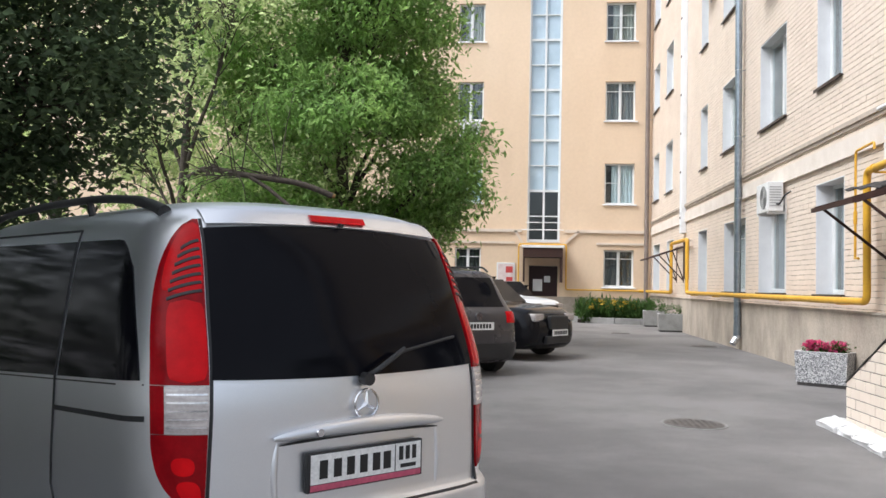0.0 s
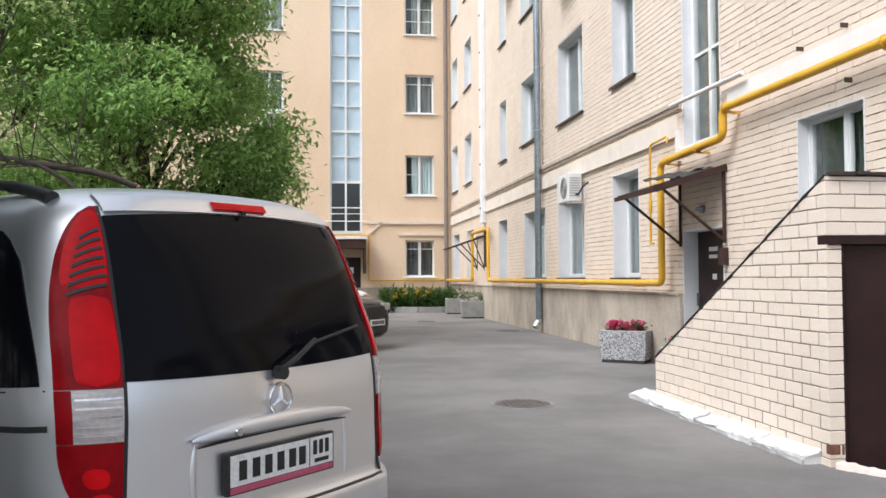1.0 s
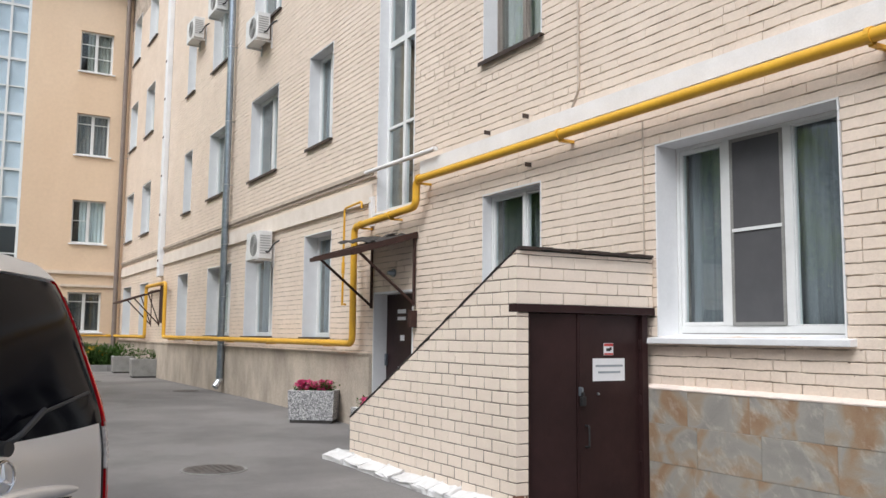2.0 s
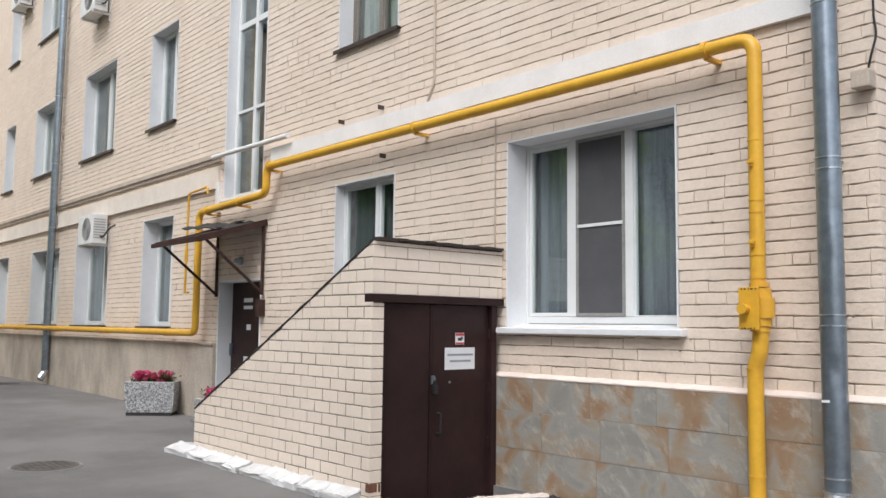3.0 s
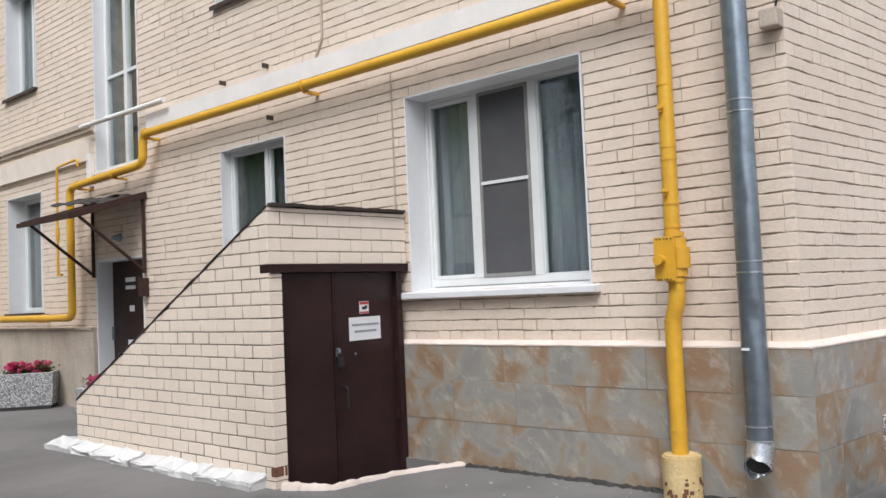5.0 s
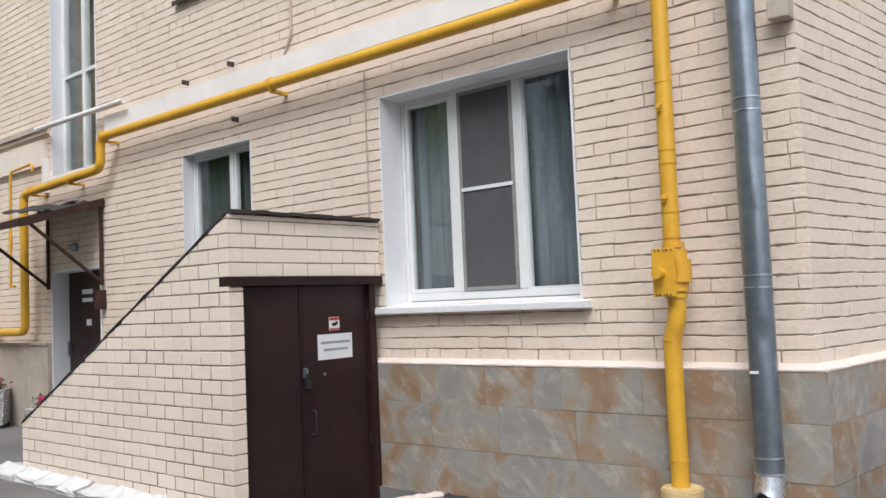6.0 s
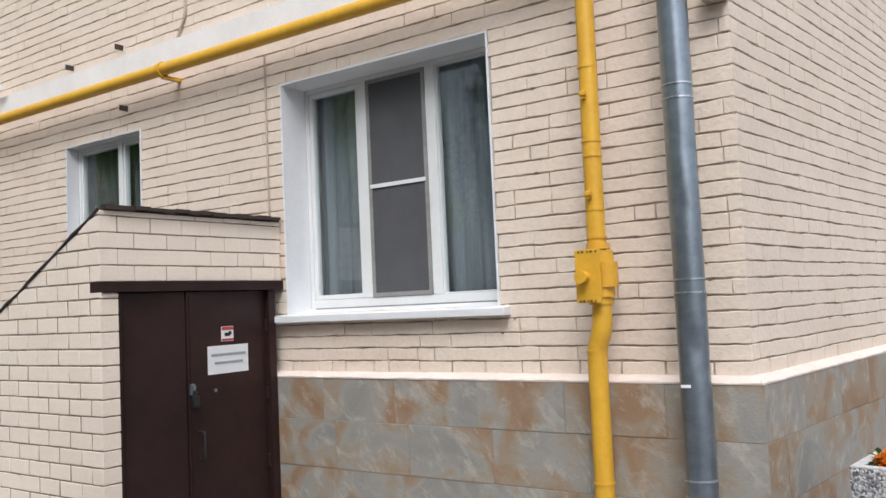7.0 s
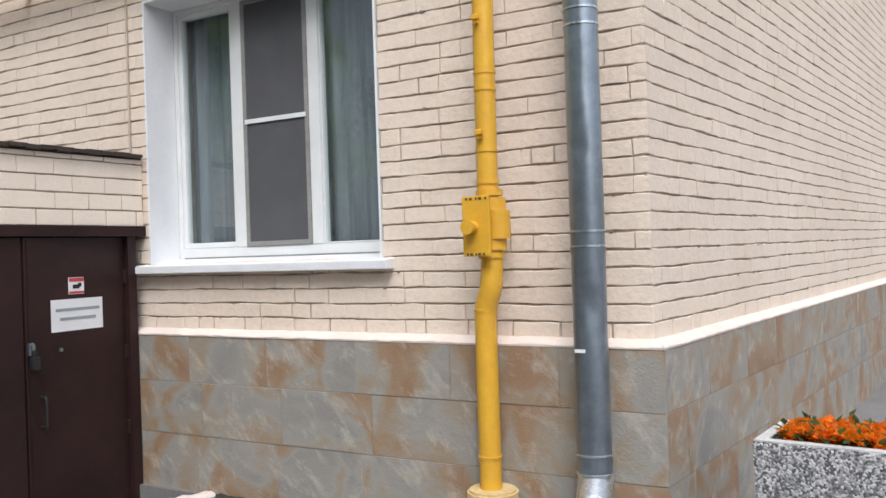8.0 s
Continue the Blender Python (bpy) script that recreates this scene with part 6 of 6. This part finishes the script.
# ---------------------------------------------------------------- trees
def tree(name, x, y, label, height, trunk_r, blobs, leaf, leaf_size, clusters, per, spread, seed, lean=(0, 0), droop=0.5, slim=0.5, twigs=40, limb_up=0.35, extra=None, group="yard trees"):
    """A tapered trunk, limbs that reach into the crown's lobes, twigs, and a crown of many folded leaves."""
    rng, rg = np.random.default_rng(seed), random.Random(seed)
    t = thing(name, label, "tree", group, at=pose(x, y, ground_z(y)))
    bm = bmesh.new()
    trunk = [Vector((lean[0] * (k / 8) ** 1.3 + 0.06 * math.sin(k * 1.7 + seed), lean[1] * (k / 8) ** 1.3 + 0.06 * math.cos(k * 2.1 + seed), -0.1 + height * 0.86 * k / 8)) for k in range(9)]
    tube(bm, trunk, trunk_r, 10, taper=trunk_r * 0.18)
    ends = []
    for bx, by, bz, br, bh in blobs:
        c = Vector((bx, by, bz))
        k = min(max(int((bz - limb_up * 2) / (height * 0.86) * 8) - 1, 1), 7)
        a = trunk[k]
        mid = a.lerp(c, 0.5) + Vector((rg.uniform(-0.2, 0.2), rg.uniform(-0.2, 0.2), rg.uniform(0.0, 0.4)))
        path = [a, a.lerp(mid, 0.5) + Vector((0, 0, 0.12)), mid, mid.lerp(c, 0.6), c]
        tube(bm, path, trunk_r * 0.36, 7, taper=0.018)
        for _ in range(twigs):
            u = Vector((rng.normal(), rng.normal(), rng.normal() * 0.8)).normalized()
            e = c + Vector((u.x * br, u.y * br, u.z * bh)) * rg.uniform(0.55, 1.0)
            s = path[rg.choice((2, 3, 4))].lerp(c, rg.uniform(0, 0.8))
            m = s.lerp(e, 0.5) + Vector((0, 0, rg.uniform(0, 0.25)))
            tube(bm, [s, m, e], 0.014, 4, taper=0.004)
            ends.append(e)
    part("trunk", bm, BARK, t, smooth=True)
    cs = []
    for bx, by, bz, br, bh in blobs:
        k = int(clusters * br * br / 2.2)
        u = rng.normal(0, 1, (k, 3))
        u /= np.linalg.norm(u, axis=1)[:, None]
        cs.append(np.array([bx, by, bz]) + u * np.array([br, br, bh]) * rng.uniform(0.35, 1.05, (k, 1)) ** 0.6)
    cs = np.concatenate(cs)
    v, f = leaves(cs, spread, per, leaf_size, rng, droop, slim)
    mesh_np("crown", v, f, leaf, t)
    if ends:
        v, f = leaves([tuple(e) for e in ends], (0.16, 0.16, 0.13), 12, leaf_size, rng, droop, slim)
        mesh_np("outer_leaves", v, f, leaf, t)
    if extra:
        extra(t)
    return t


def ash_blobs(seed, h, r, n, low):
    rg = random.Random(seed)
    out = []
    for i in range(n):
        a, q = i * 2.4, i / max(n - 1, 1)
        z = low + (h - low) * q
        rr = r * (1.0 - 0.55 * q) * rg.uniform(0.75, 1.05)
        out.append((math.cos(a) * rr, math.sin(a) * rr, z, rg.uniform(1.1, 1.6), rg.uniform(0.8, 1.2)))
    return out


def broken_limb(t):
    rg = random.Random(4)
    bm = tubes((fillet([(3.4, -1.6, 2.85), (2.9, -1.7, 3.05), (2.4, -1.75, 3.12), (1.75, -1.8, 3.2), (0.9, -1.2, 3.4), (0, 0, 3.3)], 0.4), 0.055), ([(1.9, -1.8, 3.18), (2.3, -1.85, 2.95), (2.75, -1.9, 2.6)], 0.035))
    for k in range(26):
        s = Vector((rg.uniform(1.2, 2.6), -1.77, 3.17))
        e = s + Vector((rg.uniform(-1.3, 0.3), rg.uniform(-0.5, 0.3), rg.uniform(-0.5, 1.7)))
        tube(bm, [s, s.lerp(e, 0.5) + Vector((0, 0, 0.1)), e], 0.013, 5, taper=0.004)
    limb = part("broken_limb", bm, BARK, t, "snapped bough with bare twigs", smooth=True)
    part("broken_end", cyl(bmesh.new(), pose(3.36, -1.6, 2.87, 0, 108, 10), 0.06, 0.09, 9, r2=0.035), RAWWOOD, limb)


tree("ash_tree", -8.6, 19.6, "leafy green ash tree with long drooping leaves", 13.0, 0.17, ash_blobs(3, 11.6, 1.95, 13, 3.3) + [(2.0, -0.6, 3.5, 0.9, 0.6), (1.3, 0.3, 5.2, 1.2, 0.8), (-1.3, -1.0, 3.0, 1.3, 0.9), (2.5, -0.2, 4.2, 0.5, 0.35), (-0.3, -0.3, 2.3, 1.5, 0.8), (1.3, 0.2, 2.5, 1.2, 0.7), (-1.8, 0.5, 5.4, 1.5, 1.1), (0.9, -0.8, 7.0, 1.5, 1.0), (0.6, 0.5, 9.0, 1.6, 1.1)], LEAF_ASH, 0.145, 92, 58, (0.25, 0.25, 0.13), 5, droop=0.5, slim=0.42, twigs=26)
tree("young_tree", -11.6, 18.6, "sparse light green tree with bare twigs and a broken limb", 11.0, 0.13, ash_blobs(8, 9.8, 2.5, 11, 3.4), LEAF_LIGHT, 0.13, 62, 20, (0.3, 0.3, 0.22), 7, droop=0.4, slim=0.5, twigs=30, extra=broken_limb)
tree("linden_tree", -11.75, 11.8, "dark dense broad-leaved tree overhanging the van", 10.5, 0.22, [(0.3, -0.4, 2.6, 1.5, 0.9), (1.3, -0.2, 3.4, 1.5, 1.0), (-1.2, 0.3, 3.2, 1.6, 1.0), (0.9, 0.6, 4.6, 1.6, 1.1), (-0.8, -0.8, 4.7, 1.7, 1.1), (1.2, -0.4, 5.9, 1.6, 1.1), (-0.4, 0.7, 6.3, 1.8, 1.2), (0.3, -0.3, 7.8, 1.8, 1.3), (-2.3, -0.6, 5.6, 1.6, 1.2), (-2.6, 0.2, 3.6, 1.6, 1.2), (-2.2, 0.5, 2.0, 1.4, 0.9)], LEAF_DARK, 0.115, 120, 34, (0.28, 0.28, 0.2), 11, droop=0.3, slim=0.75, twigs=22)
tree("maple_tree", -16.5, 22.5, "pale green tree in the far corner of the yard", 13.0, 0.2, ash_blobs(21, 11.5, 3.2, 13, 2.6), LEAF_LIGHT, 0.19, 60, 24, (0.30, 0.30, 0.20), 13, slim=0.6, twigs=14)
tree("maple_tree", -13.5, 28.5, "pale green tree before the far facade", 12.0, 0.18, ash_blobs(31, 10.5, 2.9, 11, 2.2), LEAF_LIGHT, 0.19, 70, 24, (0.3, 0.3, 0.22), 17, slim=0.6, twigs=12)
# out-of-view trees added to darken reflections; the copy at x 20.5 is seen
back_tree = tree("linden_tree", -17.5, 7.0, "dark tall tree added round the yard for shade and reflections", 12.0, 0.24, ash_blobs(41, 10.8, 3.0, 12, 3.0), LEAF_DARK, 0.16, 70, 22, (0.34, 0.34, 0.26), 19, slim=0.75, twigs=10)
for x, y, a in ((20.5, 1.0, 20), (-18, 0.5, 150), (-14.2, 1.0, 250), (-15.0, 5.0, 10)):
    copy_thing(back_tree, pose(x, y, 0, 0, 0, a))
# stands out of view; crown placed to block sun from the van's left side
tree("linden_tree", -10.6, 4.2, "out-of-view broad-leaved tree added to shade the side of the van", 8.0, 0.2, [(0.3, -0.9, 2.9, 1.3, 0.8), (0.5, 0.7, 3.2, 1.3, 0.9), (-0.9, 0.1, 3.4, 1.4, 1.0), (0.8, -0.4, 4.6, 1.5, 1.0), (-0.2, 0.9, 4.9, 1.5, 1.0), (0.4, -0.1, 6.2, 1.7, 1.1), (-0.6, 0.4, 7.2, 1.4, 1.0), (1.7, 0.5, 4.9, 1.5, 1.0), (1.6, -1.0, 4.4, 1.4, 0.9), (1.8, 0.1, 6.3, 1.6, 1.0), (0.6, 1.8, 5.6, 1.4, 1.0)], LEAF_DARK, 0.16, 230, 22, (0.3, 0.3, 0.24), 29, droop=0.3, slim=0.75, twigs=12)
# hedge mostly out of view, added so the van's side reflects something dark
rng = np.random.default_rng(2)
hy = rng.uniform(-5, 10.5, 1500)
c = np.stack([rng.uniform(-1.0, 1.0, 1500) + np.interp(hy, [6.0, 9.0], [-10.3, -12.2]), hy, 0.1 + 5.0 * rng.random(1500) ** 0.8], 1)
v, f = leaves(c, (0.34, 0.34, 0.28), 16, 0.15, rng, 0.2, 0.7)
tagged(mesh_np("hedge", v, f, LEAF_DARK), "tall dark green bushes added to darken the van's side reflections", "hedge", kind="stuff")
c = np.stack([rng.uniform(-20, -9.2, 900), rng.uniform(21.5, 25, 900), 0.15 + 1.9 * rng.random(900) ** 0.7], 1)
v, f = leaves(c, (0.3, 0.3, 0.25), 14, 0.13, rng, 0.2, 0.6)
tagged(mesh_np("shrubs", v, f, LEAF_ASH), "low green shrubs under the trees", "shrubs", kind="stuff")

# ---------------------------------------------------------------- planters and flower bed
def planter(name, at, label, lx, ly, h, petals, seed, rim=AGG, stone=AGG, green=LEAF_BED, flowers=260, tall=0.05):
    """An open concrete trough with soil, leaves and blossoms; origin at its base centre."""
    rng = np.random.default_rng(seed)
    t = thing(name, label, "planter", "concrete planters", at=at)
    bm = bmesh.new()
    w = 0.055
    o0 = [(-lx / 2 * 0.95, -ly / 2 * 0.95), (lx / 2 * 0.95, -ly / 2 * 0.95), (lx / 2 * 0.95, ly / 2 * 0.95), (-lx / 2 * 0.95, ly / 2 * 0.95)]
    o1 = [(-lx / 2, -ly / 2), (lx / 2, -ly / 2), (lx / 2, ly / 2), (-lx / 2, ly / 2)]
    i1 = [(math.copysign(abs(x) - w, x), math.copysign(abs(y) - w, y)) for x, y in o1]
    rings = [[bm.verts.new((x, y, z)) for x, y in o] for o, z in ((o0, 0.05), (o1, h - 0.012), ([(x * 0.99, y * 0.99) for x, y in o1], h), (i1, h), (i1, h - 0.12))]
    for a, b in zip(rings, rings[1:]):
        for k in range(4):
            bm.faces.new((a[k], a[(k + 1) % 4], b[(k + 1) % 4], b[k]))
    bm.faces.new(rings[0][::-1])
    part("trough", bm, stone, t)
    part("rim", boxes((-lx / 2 + 0.004, lx / 2 - 0.004, -ly / 2 + 0.004, -ly / 2 + w, h, h + 0.006), (-lx / 2 + 0.004, lx / 2 - 0.004, ly / 2 - w, ly / 2 - 0.004, h, h + 0.006), (-lx / 2 + 0.004, -lx / 2 + w, -ly / 2 + w, ly / 2 - w, h, h + 0.006), (lx / 2 - w, lx / 2 - 0.004, -ly / 2 + w, ly / 2 - w, h, h + 0.006)), RIM, t, "pale concrete rim")
    part("foot", boxes((-lx / 2 * 0.9, lx / 2 * 0.9, -ly / 2 * 0.9, ly / 2 * 0.9, 0, 0.05)), BITUMEN, t)
    part("soil", boxes((-lx / 2 + w, lx / 2 - w, -ly / 2 + w, ly / 2 - w, h - 0.13, h - 0.07)), SOIL, t)
    c = np.stack([rng.uniform(-lx / 2 + 0.08, lx / 2 - 0.08, 90), rng.uniform(-ly / 2 + 0.08, ly / 2 - 0.08, 90), rng.uniform(h - 0.07, h + tall, 90)], 1)
    v, f = leaves(c, (0.03, 0.03, 0.02), 8, 0.06, rng, -0.2, 0.5)
    mesh_np("foliage", v, f, green, t)
    if petals:
        k = flowers
        c = np.stack([rng.uniform(-lx / 2 + 0.10, lx / 2 - 0.10, k), rng.uniform(-ly / 2 + 0.10, ly / 2 - 0.10, k), h + tall * rng.uniform(0.0, 1.4, k)], 1)
        v, f = leaves(c, (0.012, 0.012, 0.008), 16, 0.034, rng, -0.5, 0.9)
        mesh_np("blossoms", v, f, petals, t)
    return t


planter("planter", pose(-0.37, 15.27, ground_z(15.2), 0, 0, -36), "grey aggregate concrete planter with pink flowers by the wall", 0.74, 0.46, 0.50, PINK, 1, flowers=120, tall=0.10)
planter("planter", pose(-0.70, 12.35, ground_z(12.4), 0, 0, 0), "grey concrete planter with pink flowers behind the lean-to", 0.5, 0.42, 0.50, PINK, 4, flowers=120, tall=0.08)
planter("planter", pose(0.25, 3.90, 0, 0, 0, -96), "grey aggregate concrete planter full of orange marigolds", 0.62, 0.50, 0.608, ORANGE, 2, rim=RIM, flowers=230, tall=0.018)
planter("planter", pose(-0.18, 29.3, ground_z(29), 0, 0, -4), "plain concrete planter with green plants by the wall", 0.95, 0.7, 0.55, None, 3, tall=0.28, stone=CONCRETE)
planter("planter", pose(-0.25, 32.6, ground_z(32), 0, 0, -4), "plain concrete planter with spiky green plants", 0.8, 0.7, 0.55, None, 5, tall=0.4, stone=CONCRETE)

bed = [(-2.95, 35.9), (-2.9, 35.0), (-2.4, 34.2), (-1.5, 33.8), (-0.6, 33.75), (0.0, 33.8)]
bm = bmesh.new()
for p, q in zip(bed, bed[1:]):
    d = Vector((*q, 0)) - Vector((*p, 0))
    box(bm, 0, d.length - 0.01, -0.06, 0.06, 0, 0.24, bevel=0.012, m=Matrix.Translation((*p, 0.1)) @ Matrix.Rotation(math.atan2(d.y, d.x), 4, "Z"))
tagged(part("bed_kerb", bm, CONCRETE), "grey concrete kerb round the flower bed", "kerb")
tagged(part("bed_soil", boxes((-2.8, -0.02, 34.3, 35.92, 0.1, 0.24)), SOIL), "dark soil of the flower bed", "soil", kind="structure")
c = np.stack([rng.uniform(-2.8, -0.05, 420), rng.uniform(34.0, 35.8, 420), rng.uniform(0.25, 0.8, 420)], 1)
v, f = leaves(c, (0.06, 0.06, 0.1), 14, 0.22, rng, -0.7, 0.25)
tagged(mesh_np("bed_plants", v, f, LEAF_BED), "dense green plants in the flower bed", "plants", kind="stuff")
c = np.stack([rng.uniform(-2.5, -0.6, 60), rng.uniform(33.9, 35.3, 60), rng.uniform(0.6, 0.95, 60)], 1)
v, f = leaves(c, (0.04, 0.04, 0.03), 10, 0.08, rng, -0.3, 0.8)
tagged(mesh_np("bed_flowers", v, f, YELLOWFLOWER), "small yellow flowers in the bed", "flowers", kind="stuff")

# ---------------------------------------------------------------- tiles, bricks
def lay_tiles(owner, m, x0, x1, rows, lengths, seed):
    rg = random.Random(seed)
    for r, (a, b) in enumerate(rows):
        x = x0 - rg.uniform(0, 0.4)
        while x < x1:
            w = rg.choice(lengths)
            u, q = max(x, x0), min(x + w, x1)
            if q - u > 0.04:
                d = 0.068 + rg.uniform(-0.002, 0.002)
                vv, ff = brick_mesh(np.array([(u, q, a, b)]), 0.0009, 0.0009, -0.058, 0.0005, np.random.default_rng(rg.randrange(9999)))
                vv[0][8:, 1] = -d
                ob = part("tile", (vv[0], ff), SLATE, owner)
                ob.matrix_basis = m
            x += w


TILE_ROWS = [(-0.02, 0.36), (0.36, 0.70), (0.70, 1.0)]
lay_tiles(plinth_tiled, MAIN, -8.16, -CORNER_Y + 0.066, TILE_ROWS, (0.66, 0.66, 0.62), 3)
lay_tiles(plinth_end, ENDW, -0.062, END_LEN, TILE_ROWS, (0.66, 0.66, 0.62), 5)

rng = np.random.default_rng(7)
PAINTED = dict(gap_h=0.0102, gap_v=0.009, depth=0.0115, rough=0.0020, tight=0.80, sway=0.0034, cuts=6)
cells = brick_cells(-36.0, -CORNER_Y, 1.03, 13.0, MAIN_HOLES, 0.265, 0.0885, rng, headers=0.3)
lay_bricks(wall_east, MAIN, cells, lambda a, b, c, d: a > -6.75 and d < 3.35, BRICK, ends=(-36.0, -CORNER_Y), **PAINTED)
cells = brick_cells(0.0, END_LEN, 1.03, 6.5, END_HOLES, 0.265, 0.0885, rng, headers=0.3)
lay_bricks(wall_south, ENDW, cells, lambda a, b, c, d: b < 1.9 and d < 2.6, BRICK, ends=(0.0, END_LEN), **PAINTED)

# bricks of the lean-to in running bond from the corner: side cut to the slope, then the front
def entry_cells(rows, reach, toward, first):
    """Courses that start at the corner; reach: the far end, toward: -1 or 1 along local x."""
    out = []
    for r in rows:
        a, b = 0.0584 + r * 0.1042, min(0.0584 + (r + 1) * 0.1042, ETOP - 0.006)
        x, w = 0.0, 0.1225 if (r % 2 == 0) == first else 0.245
        while x < reach - 0.03:
            q = min(x + w, reach)
            out.append((min(toward * x, toward * q), max(toward * x, toward * q), a, b))
            x, w = q, 0.245
    return np.array(out)


SIDE = pose(EX, EY, 0, 0, 0, -90)
cells = entry_cells(range(-1, 21), EY2 - EY, -1, True)
v, f = soft_bricks(cells, 0.0125, 0.0135, 0.011, 0.0010, rng, tight=0.04, sway=0.0013, ends=(EY - EY2, 0.0), round_off=0.0035, vary=0.16)
for vv in v:
    line = ETOP - 0.012 + vv[:, 0] * SLOPE
    if (line < vv[:, 2].min() + 0.02).all():
        continue
    vv[:, 2] = np.minimum(vv[:, 2], np.maximum(line, vv[:, 2].min()))
    ob = lean_part("brick", (vv, f), NEWBRICK)
    ob.matrix_parent_inverse = lean_inv @ SIDE
jamb = entry_cells(range(-1, 16), 0.12, 1, False)
jamb[:, 3] = np.minimum(jamb[:, 3], 1.658)
for cells, shut in ((entry_cells(range(16, 21), WALLX - 0.004 - EX, 1, False), 0.5), (jamb, 1.0)):
    v, f = soft_bricks(cells, 0.0105, 0.007, 0.011, 0.0010, rng, tight=shut, sway=0.0013, ends=(0.0, 0.12), round_off=0.0035, vary=0.16)
    for vv in v:
        ob = lean_part("brick", (vv, f), NEWBRICK)
        ob.matrix_parent_inverse = lean_inv @ pose(EX, EY, 0)
